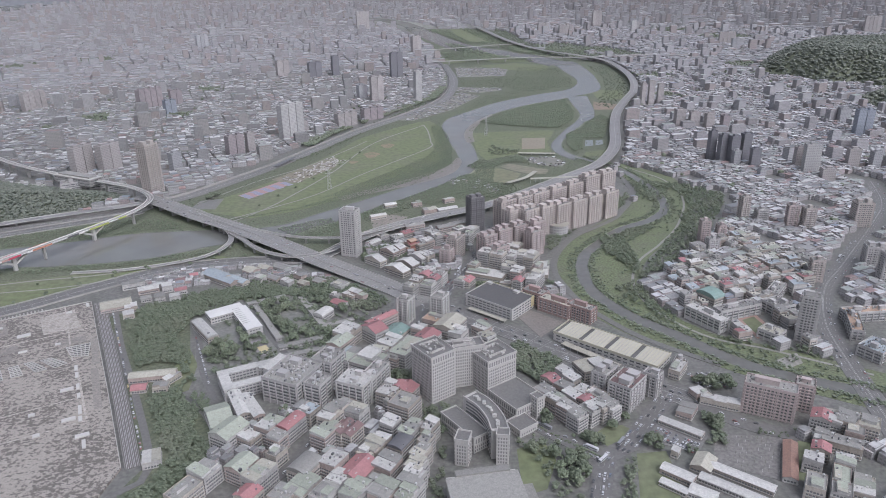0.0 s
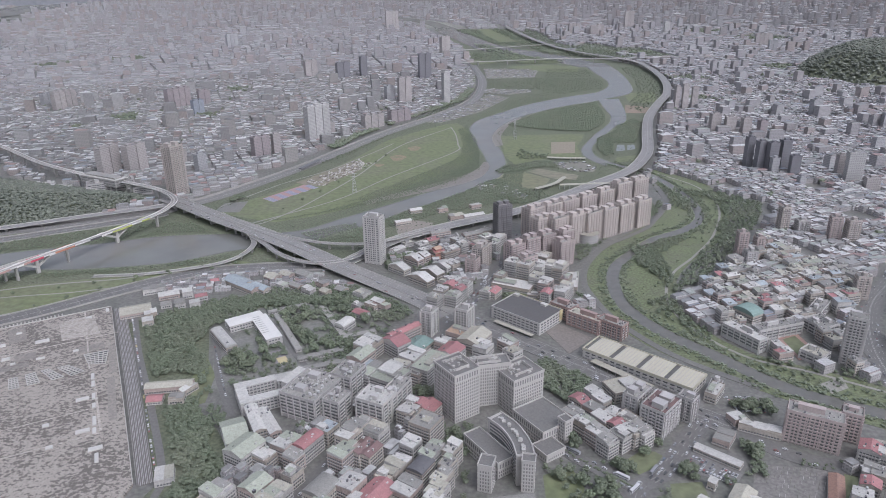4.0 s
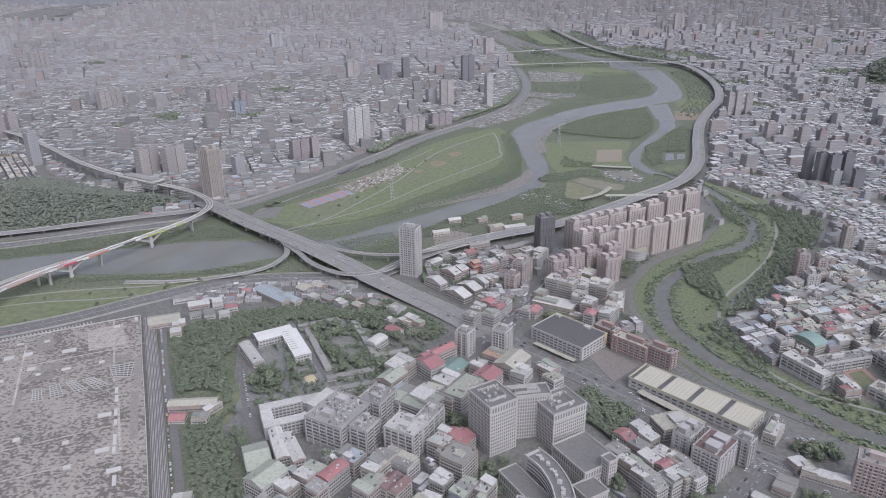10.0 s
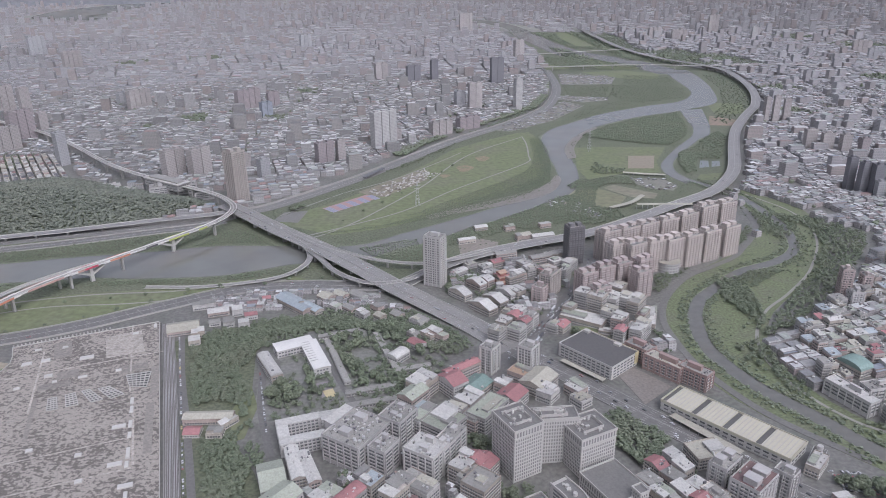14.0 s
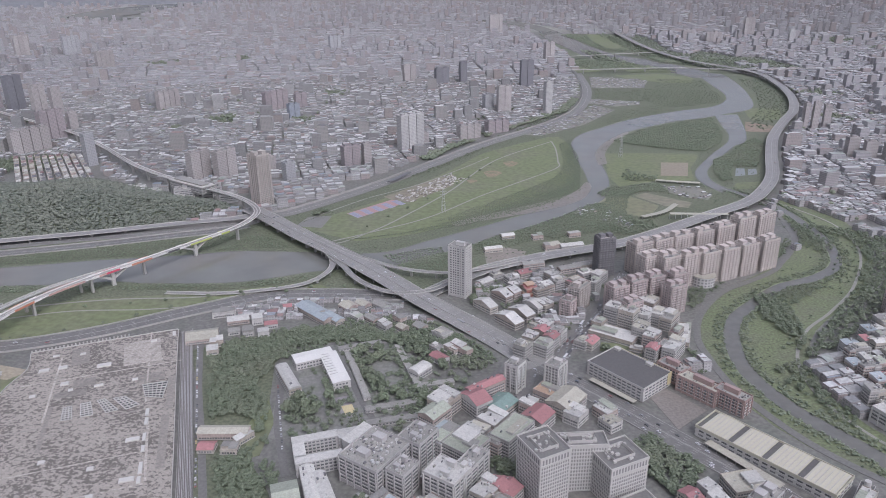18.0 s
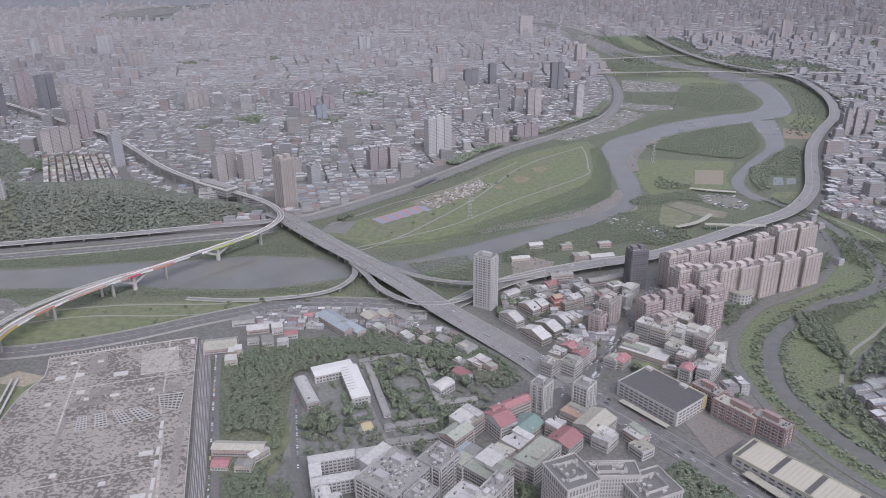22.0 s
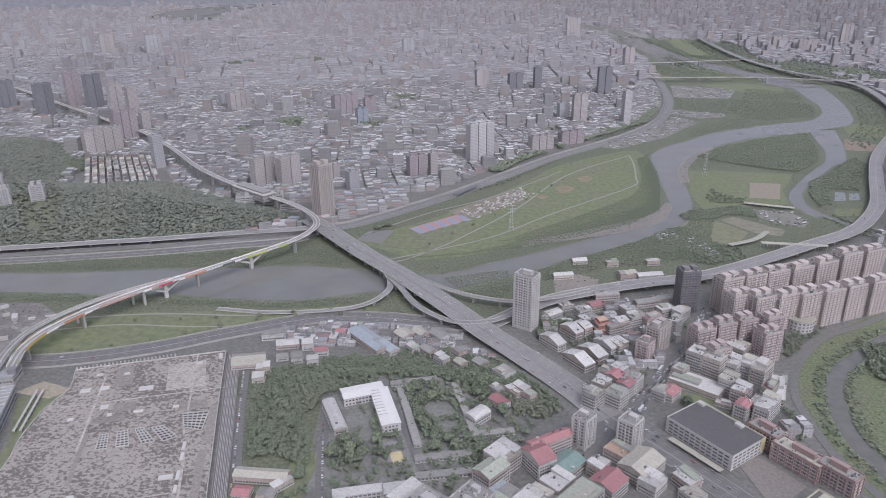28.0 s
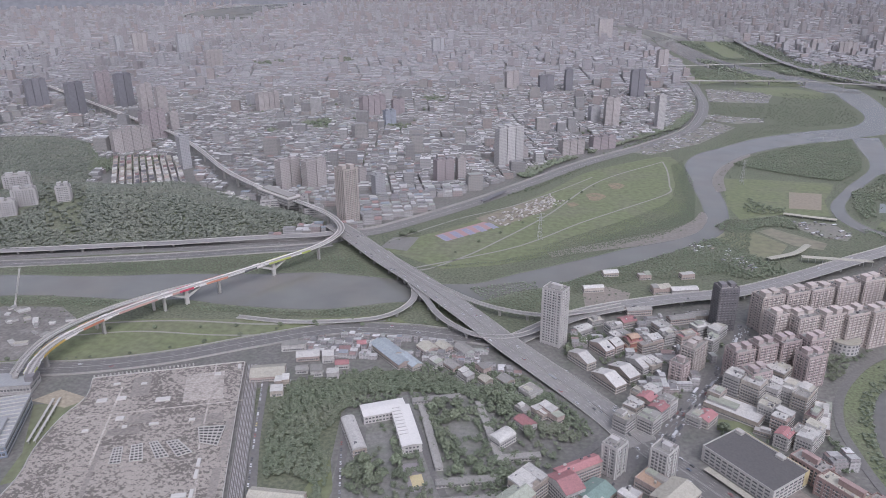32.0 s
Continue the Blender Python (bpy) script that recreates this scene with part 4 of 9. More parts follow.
@lru_cache(maxsize=None)
def balcony_row(w, d, out, wall_key, bay, panes):
    """One storey of a tower block: its panes, and balconies in front of them."""
    bm = bmesh.new()
    for length, off, turn in ((w, d / 2, 0), (w, d / 2, 180), (d, w / 2, 90), (d, w / 2, 270)):
        m = Matrix.Rotation(radians(turn), 4, "Z")
        n = max(1, round(length / bay))
        s = length / n
        for i in range(n):
            c = -length / 2 + (i + 0.5) * s
            add_box(bm, c - s * 0.32, -off - out, -0.15, c + s * 0.32, -off, 1.0, turn=m)
    for f in bm.faces:
        f.material_index = 2
    bm.from_mesh(panes)
    me = bpy.data.meshes.new("balcony_row")
    bm.to_mesh(me)
    bm.free()
    me.materials.append(GLASS), me.materials.append(PALE_CONCRETE), me.materials.append(TOWER_WALL[wall_key])
    return me


TOWER_WALL = {
    "pink": material("pink_tile", (0.49, 0.445, 0.42), grain=0.08, scale=0.8, stain=0.3, stain_scale=0.1, stain_to=(0.41, 0.37, 0.35), vary=0.05),
    "rose": material("rose_tile", (0.41, 0.355, 0.345), grain=0.1, scale=0.8, stain=0.3, stain_scale=0.1, stain_to=(0.34, 0.29, 0.285), vary=0.08),
    "grey": material("grey_tile", (0.40, 0.395, 0.395), grain=0.08, scale=0.8, stain=0.3, stain_scale=0.1, stain_to=(0.28, 0.275, 0.27), vary=0.08),
    "white": material("white_tile", (0.45, 0.445, 0.44), grain=0.06, scale=0.8, stain=0.3, stain_scale=0.1, stain_to=(0.40, 0.395, 0.39), vary=0.05),
    "dark": material("dark_tile", (0.17, 0.165, 0.175), grain=0.1, scale=0.8, stain=0.3, stain_scale=0.1, stain_to=(0.19, 0.185, 0.19), vary=0.12),
    "tan": material("tan_tile", (0.395, 0.365, 0.345), grain=0.08, scale=0.8, stain=0.3, stain_scale=0.1, stain_to=(0.36, 0.32, 0.30), vary=0.1),
    "brick": material("red_brick_tile", (0.32, 0.235, 0.22), grain=0.12, scale=0.8, stain=0.3, stain_scale=0.1, stain_to=(0.27, 0.2, 0.19), vary=0.05),
    "blue": material("blue_glass_wall", (0.17, 0.21, 0.27), rough=0.3, grain=0.08, scale=0.8, vary=0.1, spec=0.5),
}


def tower(x, y, ang, w, d, h, wall="grey", label="", group="apartment towers", balconies=True, name="apartment_tower", bay=6.5, storey=3.1, roof="grey", crown=True):
    """A tower block: a body with pier strips, storeys of panes and balconies, parapet and roof houses."""
    r = random.Random(int(x * 13 + y * 7))
    words = {"pink": "pale pink tiled", "rose": "rose-brown tiled", "grey": "grey tiled", "white": "white tiled", "dark": "dark grey", "tan": "tan tiled", "brick": "red-brick tiled", "blue": "blue glass"}[wall]
    top = thing(name, pose(x, y, 0, 0, 0, ang), label or words + " apartment tower with rows of windows and balconies", "apartment building", group)
    tm = TOWER_WALL[wall]
    TAKEN.append((x, y, 0.6 * max(w, d) + 3))
    part("wall", box(-w / 2, -d / 2, -0.5, w / 2, d / 2, h), tm, top)
    n = int((h - 1.5) / storey)
    panes = window_row(w, d, 2.1, 1.7, 3.3, 0.8) if name != "office_block" else window_row(w, d, 2.6, 1.7, 2.8, 0.9, 0.55)
    rail = balcony_row(w, d, 0.9, wall, bay, panes) if balconies else None
    for k in range(n):
        z = h - 1.2 - storey * (n - k)
        tagged(shared("balcony_band" if rail else "window_band", rail or panes, top, pose(0, 0, z)), kind="stuff")
    part("roof", box(-w / 2 + .3, -d / 2 + .3, h - .05, w / 2 - .3, d / 2 - .3, h + .08), ROOF_MAT[roof], top)
    bm = bmesh.new()
    ring(bm, w, d, h - 1.0, h + 1.3, 0.25)
    part("parapet", bm, tm, top)
    bm = bmesh.new()
    for length, off, turn in ((w, d / 2, 0), (w, d / 2, 180), (d, w / 2, 90), (d, w / 2, 270)):
        m = Matrix.Rotation(radians(turn), 4, "Z")
        k = max(1, round(length / bay))
        for i in range(k + 1):
            c = -length / 2 + i * length / k
            c = min(max(c, -length / 2 + .45), length / 2 - .45)
            add_box(bm, c - .45, -off - 1.0, 0, c + .45, -off + .05, h - 1.0, turn=m)
    tagged(part("pier_strip", bm, tm, top), kind="stuff")
    k = 0.14 if name != "office_block" else 0.075
    for i in range(2 if w > 18 else 1):
        sx, sy = (i - 0.5) * w * 0.5 if w > 18 else 0, r.uniform(-.15, .15) * d
        hz = r.uniform(3.4, 5.2)
        bm = box(sx - w * k, sy - d * k * 1.7, h, sx + w * k, sy + d * k * 1.7, h + hz)
        add_box(bm, sx - w * k - .3, sy - d * k * 1.7 - .3, h + hz + .01, sx + w * k + .3, sy + d * k * 1.7 + .3, h + hz + .4)
        part("roof_house", bm, tm, top)
    # ducts, tanks and small sheds on the roof
    bm = bmesh.new()
    for _ in range(int(w * d / (80 if roof == "white" else 16 if name == "office_block" else 28))):
        cx, cy, s = r.uniform(-.44, .44) * w, r.uniform(-.44, .44) * d, r.uniform(0.3, 1.3)
        add_box(bm, cx - s, cy - s * r.uniform(.3, .9), h, cx + s, cy + s * r.uniform(.3, .9), h + r.uniform(0.4, 1.8), slot=r.randint(0, 2))
    tagged(part("roof_clutter", bm, [SHED_WALL, ROOF_MAT["grey"], ROOF_MAT["dark"]], top), kind="stuff")
    return top


FAR_TOWER = {k: palette("far_%s_tower" % k, [(0.5, c), (0.5, tuple(v * 0.88 for v in c))], windows=True, island=False) for k, c in
             (("pink", (0.44, 0.37, 0.35)), ("rose", (0.33, 0.285, 0.28)), ("grey", (0.38, 0.375, 0.37)), ("white", (0.46, 0.445, 0.42)), ("dark", (0.2, 0.195, 0.205)), ("tan", (0.395, 0.36, 0.335)), ("blue", (0.27, 0.29, 0.32)))}


def far_tower(x, y, ang, w, d, h, wall):
    """A tower that stays far off: a body in two or three bays, crown and roof houses."""
    words = {"pink": "pale pink", "rose": "rose-brown", "grey": "grey", "white": "white", "dark": "dark grey", "tan": "tan", "blue": "blue glass"}[wall]
    top = thing("apartment_tower", pose(x, y, 0, 0, 0, ang), "distant %s tower block standing above low roofs" % words, "apartment building", "far towers of the city")
    TAKEN.append((x, y, 0.6 * max(w, d) + 4))
    m = FAR_TOWER[wall]
    n = max(1, round(w / 20))
    s = w / n
    for i in range(n):
        c = -w / 2 + (i + 0.5) * s
        part("wall", box(c - s * 0.46, -d / 2, -1, c + s * 0.46, d / 2, h), m, top)
        part("roof_house", box(c - s * 0.2, -d * 0.25, h, c + s * 0.2, d * 0.25, h + 4), m, top)
    if n > 1:
        part("core", box(-w / 2 + s * .4, -d * 0.36, -1, w / 2 - s * .4, d * 0.36, h - 0.5), m, top)
    bm = bmesh.new()
    ring(bm, w * 0.97, d, h - 0.5, h + 1.4, 0.3, thick=0.8)
    part("parapet", bm, m, top)
    return top


# ---------------------------------------------------------------- kit: trees
def crown_mesh(seed, leaves=300):
    r = random.Random(seed)
    bm = bmesh.new()
    lumps = [(0, 0, 0.6, 0.33)]
    for k in range(19):
        a, e = k * 2.4 + r.uniform(-.4, .4), r.uniform(-.25, 1.4)
        lumps.append((0.4 * math.cos(a) * math.cos(e), 0.4 * math.sin(a) * math.cos(e), 0.58 + 0.33 * math.sin(e), r.uniform(.1, .19)))
    for cx, cy, cz, rad in lumps:
        new_verts = bmesh.ops.create_icosphere(bm, subdivisions=1 if rad < 0.3 else 2, radius=rad)["verts"]
        for v in new_verts:
            v.co = v.co * r.uniform(0.78, 1.16) + Vector((cx, cy, cz))
            v.co.z = cz + (v.co.z - cz) * 0.85
    for _ in range(leaves):
        cx, cy, cz, rad = r.choice(lumps)
        d = Vector((r.gauss(0, 1), r.gauss(0, 1), r.gauss(0.3, 1))).normalized()
        c = Vector((cx, cy, cz)) + d * rad * r.uniform(.95, 1.22)
        t = d.orthogonal().normalized() * r.uniform(.025, .055)
        b = d.cross(t).normalized() * r.uniform(.03, .07)
        bm.faces.new([bm.verts.new(c + q) for q in (t + b, t - b, -t - b, b - t)])
    me = bpy.data.meshes.new("crown")
    bm.to_mesh(me)
    bm.free()
    me.materials.append(LEAF)
    return me


def trunk_mesh(seed):
    r = random.Random(seed)
    bm = bmesh.new()
    add_tube(bm, 0, 0, -0.02, 0.45, 0.035, 0.02, n=6)
    for k in range(4):
        a = k * 1.57 + r.uniform(-.4, .4)
        m = Matrix.Translation((0, 0, r.uniform(.25, .36))) @ Matrix.Rotation(a, 4, "Z") @ Matrix.Rotation(radians(50), 4, "Y")
        vs = len(bm.verts)
        add_tube(bm, 0, 0, 0, 0.3, 0.016, 0.006, n=5)
        bm.verts.ensure_lookup_table()
        for v in bm.verts[vs:]:
            v.co = m @ v.co
    me = bpy.data.meshes.new("trunk")
    bm.to_mesh(me)
    bm.free()
    me.materials.append(BARK)
    return me


TREES = []
for k in range(4):
    TREES.append((crown_mesh(40 + k), trunk_mesh(60 + k)))


def tree(x, y, size, seed, group="trees of the town", z=0.0):
    r = random.Random(seed)
    crown, trunk = TREES[seed % 4]
    top = new("tree")
    top.matrix_basis = pose(x, y, z, 0, 0, r.uniform(0, 360)) @ Matrix.Diagonal((size, size, size * r.uniform(.85, 1.15), 1))
    tagged(top, "broad green leafy tree with a rounded uneven crown", "tree", group)
    shared("trunk", trunk, top), shared("crown", crown, top)
    return top


# ---------------------------------------------------------------- kit: vehicles
PAINT = palette("car_paint", [(0.5, (0.55, 0.55, 0.55)), (0.24, (0.3, 0.305, 0.31)), (0.2, (0.09, 0.09, 0.095)), (0.03, (0.27, 0.11, 0.1)), (0.02, (0.15, 0.18, 0.23)), (0.01, (0.48, 0.4, 0.18))], rough=0.35, grain=0.03, island=False, spec=0.5)
RUBBER = material("tyre_rubber", (0.03, 0.03, 0.03), rough=0.8)


def car_meshes():
    out = {}
    bm = bmesh.new()
    add_box(bm, -2.2, -.86, .35, 2.2, .86, .95)
    bmesh.ops.bevel(bm, geom=bm.edges[:], offset=0.15, segments=1, affect="EDGES")
    add_box(bm, -1.2, -.7, 1.42, .75, .7, 1.5)
    out["body"] = bm, PAINT
    bm = bmesh.new()
    vs = add_box(bm, -1.75, -.78, .93, 1.25, .78, 1.44)
    for v in vs[4:]:
        v.co.x *= 0.68
        v.co.y *= 0.88
    out["window_band"] = bm, GLASS
    bm = bmesh.new()
    for wx in (-1.35, 1.35):
        for wy in (-.8, .8):
            first = len(bm.verts)
            add_tube(bm, 0, 0, -.1, .1, .33, n=10)
            bm.verts.ensure_lookup_table()
            for v in bm.verts[first:]:
                v.co = Vector((v.co.x + wx, v.co.z + wy, v.co.y + .33))
    out["wheel"] = bm, RUBBER
    for k, (b, m) in out.items():
        me = bpy.data.meshes.new(k)
        b.to_mesh(me)
        b.free()
        me.materials.append(m)
        out[k] = me
    bm = bmesh.new()
    add_box(bm, -5.6, -1.25, .5, 5.6, 1.25, 3.3)
    bmesh.ops.bevel(bm, geom=bm.edges[:], offset=0.15, segments=1, affect="EDGES")
    add_box(bm, -3.5, -.9, 3.28, 2.5, .9, 3.5)
    me = bpy.data.meshes.new("bus_body")
    bm.to_mesh(me)
    bm.free()
    me.materials.append(PAINT)
    out["bus_body"] = me
    bm = bmesh.new()
    for s in (-1, 1):
        add_box(bm, -5.2, s * 1.2 - .08, 1.7, 5.0, s * 1.2 + .08, 2.7)
    add_box(bm, 5.5, -1.1, 1.5, 5.66, 1.1, 2.8)
    me = bpy.data.meshes.new("bus_window_band")
    bm.to_mesh(me)
    bm.free()
    me.materials.append(GLASS)
    out["bus_window_band"] = me
    return out


CAR = car_meshes()


MORE_CARS = []
COUNT = itertools.count()


def car(x, y, ang, z=0.0, group="cars on the roads"):
    if next(COUNT) >= 295:
        MORE_CARS.append((x, y, ang, z))
        return None
    top = thing("car", pose(x, y, z, 0, 0, ang), "small passenger car standing on the asphalt", "car", group)
    shared("body", CAR["body"], top), shared("window_band", CAR["window_band"], top)
    tagged(shared("wheel", CAR["wheel"], top), kind="stuff")
    return top


def bus(x, y, ang, z=0.0):
    top = thing("bus", pose(x, y, z, 0, 0, ang), "long city bus standing on the road", "bus", "buses on the roads")
    shared("body", CAR["bus_body"], top), shared("window_band", CAR["bus_window_band"], top)
    tagged(shared("wheel", CAR["wheel"], top, pose(0, 0, 0) @ Matrix.Diagonal((2.6, 1.4, 1.3, 1))), kind="stuff")
    return top

# ---------------------------------------------------------------- landmarks: apartment complex, towers, offices
for i, (x, y) in enumerate(((124, 912), (147, 912), (172, 924), (197, 936), (223, 950), (250, 970), (280, 992))):
    tower(x, y, 38, 27.6, 18, 41.5 + 0.4 * (i % 3), "pink", "pale pink tiled apartment slab in a riverside complex", "riverside apartment slabs", bay=5.5)
for i, (x, y) in enumerate(((116, 955), (143, 972), (170, 990), (200, 1012), (231, 1036), (263, 1060), (294, 1082))):
    tower(x, y, 38, 29.5 if i < 2 else 31.5, 18, 41.6 + 0.4 * (i % 3) + (5 if i > 4 else 0), "pink", "pale pink tiled apartment slab in a riverside complex", "riverside apartment slabs", bay=5.5)
for x, y, h in ((82, 832, 33), (103, 846, 36), (125, 860, 36.4), (147, 842, 34), (96, 808, 26), (152, 872, 36.8)):
    tower(x, y, 38, 22, 17, h, "rose", "rose-brown tiled apartment block with many balconies", "rose apartment blocks")
tower(70, 938, 25, 21, 17, 52, "dark", "dark grey apartment tower with stacked balconies", bay=4)
tower(-105, 846, 72, 16, 23, 66, "white", "tall white apartment tower with balconies beside the bridge", bay=5.5)
tower(39, 833, 63, 26, 15, 30, "tan", "pale stepped apartment block along the busy street")
tower(27, 808, 63, 14, 14, 22, "rose")
tower(-20, 648, 63, 15, 14, 29, "white", "white tiled corner apartment tower on the crossroads", balconies=False)
tower(18, 654, 63, 16, 15, 29, "white", "white tiled corner apartment tower on the crossroads", balconies=False)
tower(-487, 1129, 62, 26, 24, 92, "tan", "very tall slim tan apartment tower beside the viaduct", bay=5)
tower(311, 466, 63, 17, 42, 30, "rose", "wide rose-brown apartment slab with long balconies", bay=5)
tower(345, 473, 63, 14, 15, 27, "rose")
tower(189, 484, 50, 30, 22, 26, "grey", "pinkish-grey apartment block with a brown roof terrace", roof="brown")
tower(172, 500, 50, 24, 14, 27, "grey", balconies=False)
tower(216, 497, 50, 12, 14, 24, "grey", balconies=False)
tower(405, 596, 62, 15, 17, 52, "grey", "tall slim grey apartment tower with dark balconies")

# ---------------------------------------------------------------- the twin-towered stone complex and its wings
STONE = material("grey_stone_cladding", (0.43, 0.42, 0.405), grain=0.07, scale=0.8, stain=0.3, stain_scale=0.08, stain_to=(0.33, 0.325, 0.32))
ROOF_FELT = material("grey_roof_felt", (0.15, 0.147, 0.142), grain=0.15, scale=0.6, stain=0.5, stain_scale=0.1, stain_to=(0.16, 0.157, 0.15))
STONE_GLASS = material("pale_office_glass", (0.26, 0.26, 0.265), rough=0.25, grain=0.12, scale=0.4, spec=0.6)
complex_top = thing("office_complex", pose(0, 0, 0), "grey stone twin-towered office complex with arched top storeys", "office building")


def stone_block(x, y, ang, w, d, h, base=0.0, arcade=True, plant=True, storey=3.3):
    """One block of the complex: body, its storeys of panes, arched top storey, cornice and roof plant."""
    body = part("block", box(-w / 2, -d / 2, base - 0.5, w / 2, d / 2, h), STONE, complex_top)
    body.matrix_basis = pose(x, y, 0, 0, 0, ang)
    n = int((h - base - (7 if arcade else 2)) / storey)
    panes = window_row(w, d, 1.1, 2.0, 2.1, 0.6, 0.2, True)
    for k in range(n):
        tagged(shared("window_band", panes, body, pose(0, 0, base + 1 + storey * k)), kind="stuff")
    if arcade:
        tall = window_row(w, d, 1.4, 4.4, 2.7, 0.3, 0.3, True)
        tagged(shared("arched_window_band", tall, body, pose(0, 0, h - 6.2)), kind="stuff")
        bm = bmesh.new()
        ring(bm, w, d, h - 7.0, h - 6.4, 0.35)
        part("string_course", bm, STONE, body)
    bm = bmesh.new()
    ring(bm, w, d, h - 1.0, h + 1.2, 0.5, thick=0.7)
    part("cornice", bm, STONE, body)
    part("roof", box(-w / 2 + .3, -d / 2 + .3, h - 0.1, w / 2 - .3, d / 2 - .3, h + 0.1), ROOF_FELT, body)
    if plant:
        r = random.Random(int(x))
        bm = bmesh.new()
        ring(bm, w * 0.55, d * 0.55, h, h + 2.6, 0, thick=0.35)
        part("plant_screen", bm, STONE, body)
        for i in range(16):
            px, py = r.uniform(-.4, .4) * w, r.uniform(-.4, .4) * d
            part("plant_unit", box(px - 1.3, py - 1.0, h, px + 1.3 - 0.06 * i, py + 1.0, h + 1.0 + 0.11 * i), PALE_CONCRETE, body)
    return body


stone_block(13, 505, 37, 27, 32, 48)
stone_block(69, 518, 35, 34, 29, 36)
stone_block(41, 521, 14, 38, 16, 42.5, arcade=False)
stone_block(88, 480, 36, 34, 40, 14, plant=False)
stone_block(90, 446, 36, 20, 18, 7, arcade=False, plant=False)
stone_block(105, 464, 36, 8, 9, 22, arcade=False, plant=False)
stone_block(40, 436, -54, 46, 16, 15, plant=False)
stone_block(70, 403, 82, 9, 10, 29, arcade=False, plant=False)
stone_block(38, 404, 75, 13, 11, 25, arcade=False, plant=False)
# the wing with the bowed front
bm = bmesh.new()
arc = smooth([(45, 459, 0), (57, 444, 0), (65, 425, 0), (68, 407, 0)], 3)
sweep(bm, arc, [(7, -0.5), (-7, -0.5), (-7, 28), (7, 28)])
bmesh.ops.recalc_face_normals(bm, faces=bm.faces)
wing = part("bowed_wing", bm, STONE, complex_top)
for k in range(8):
    bm = bmesh.new()
    for s in (-1, 1):
        sweep(bm, arc[1:-1], [(s * 7.06, 2 + 3.2 * k), (s * 7.06, 3.7 + 3.2 * k), (s * 6.9, 3.7 + 3.2 * k), (s * 6.9, 2 + 3.2 * k)])
    bmesh.ops.recalc_face_normals(bm, faces=bm.faces)
    part("window_band", bm, GLASS, wing)
for s in (-1, 1):
    bm = bmesh.new()
    sweep(bm, arc, [(s * 7.5, 27), (s * 7.5, 29.2), (s * 6.6, 29.2), (s * 6.6, 27)])
    bmesh.ops.recalc_face_normals(bm, faces=bm.faces)
    part("cornice", bm, STONE, wing)
bm = bmesh.new()
sweep(bm, arc[1:-1], [(6.4, 28.02), (-6.4, 28.02), (-6.4, 28.25), (6.4, 28.25)])
bmesh.ops.recalc_face_normals(bm, faces=bm.faces)
part("roof", bm, ROOF_FELT, wing)
for i, p in enumerate(arc[2:-2:2]):
    part("roof_plant", box(p[0] - 1.2 - i % 2, p[1] - 1.6, 28.2, p[0] + 0.9, p[1] + 0.8 + i % 3, 29.4 + 0.21 * (i % 5)), PALE_CONCRETE, wing)
for p in arc[3:-2:3]:
    bm = bmesh.new()
    add_tube(bm, p[0], p[1], 28, 30.5, 1.6, n=12)
    part("cooling_unit", bm, PALE_CONCRETE, wing)
# the broad hall below it
hall = thing("auditorium", pose(53, 356, 0, 0, 0, 10), "broad grey hall with a stepped metal roof", "hall")
part("wall", box(-27, -24, -0.5, 27, 14, 16), STONE, hall)
part("roof", box(-28, -25, 16, 28, 10, 16.6, lean=2.0), ROOF_MAT["grey"], hall)
part("upper_roof", box(-20, 10.1, 15, 22, 16, 20), ROOF_MAT["grey"], hall)
part("side_roof", box(28.1, -20, 0, 38, 4, 9), ROOF_MAT["grey"], hall)

# ---------------------------------------------------------------- grey offices, white offices, school and sheds
def office(x, y, ang, w, d, h, label, roof="grey", wall="grey", group="office blocks", tanks=3):
    top = tower(x, y, ang, w, d, h, wall, label, group, balconies=False, name="office_block", bay=8, storey=3.4, roof=roof)
    r = random.Random(int(x * 3 + y))
    for _ in range(tanks):
        shared("water_tank", tank_mesh(), top, pose(r.uniform(-.4, .1) * w, r.uniform(-.4, .0) * d, h + 0.08) @ Matrix.Diagonal((1.4, 1.4, 0.9, 1)))
    return top


office(-119, 506, 66, 44, 38, 25, "wide grey office block with long rows of windows", tanks=6, roof="grey")
office(-93, 490, 66, 20, 17, 24.2, "grey corner office block joined to a wider one")
office(-89, 529, 66, 26, 22, 27, "grey rear office block with roof tanks", tanks=5, roof="grey")
office(-58, 490, 66, 24, 28, 25.3, "pale office block with a white roof cover", roof="white", wall="white")
office(-43, 505, 66, 36, 14, 24, "pale office wing beside a paved yard", wall="white")
school = thing("school", pose(-172, 514, 0, 0, 0, 27), "white four-storey school built round a courtyard", "school")
for x0, y0, x1, y1 in ((-18, 10, 20, 19), (-18, -17, 20, -8), (-18, -7.9, -9, 9.9), (20.2, 6, 44, 18)):
    wing = part("wing", box(x0, y0, -0.5, x1, y1, 13), TOWER_WALL["white"], school)
    part("roof", box(x0 - .4, y0 - .4, 13, x1 + .4, y1 + .4, 13.5), ROOF_MAT["white"], wing)
    for k in range(4):
        row = shared("window_band", window_row(round(x1 - x0), round(y1 - y0), 2.4, 1.5, 3.4, 0.9), wing, pose((x0 + x1) / 2, (y0 + y1) / 2, 3.1 * k + 0.3))
        tagged(row, kind="stuff")
TAKEN.append((-165, 514, 40))
annex = thing("annex_hall", pose(-139, 532, 0, 0, 0, 66), "annex hall with a broad white sloping roof", "hall")
part("wall", box(-14, -8, -0.5, 14, 8, 15.4, lean=2.4), TOWER_WALL["white"], annex)
bm = bmesh.new()
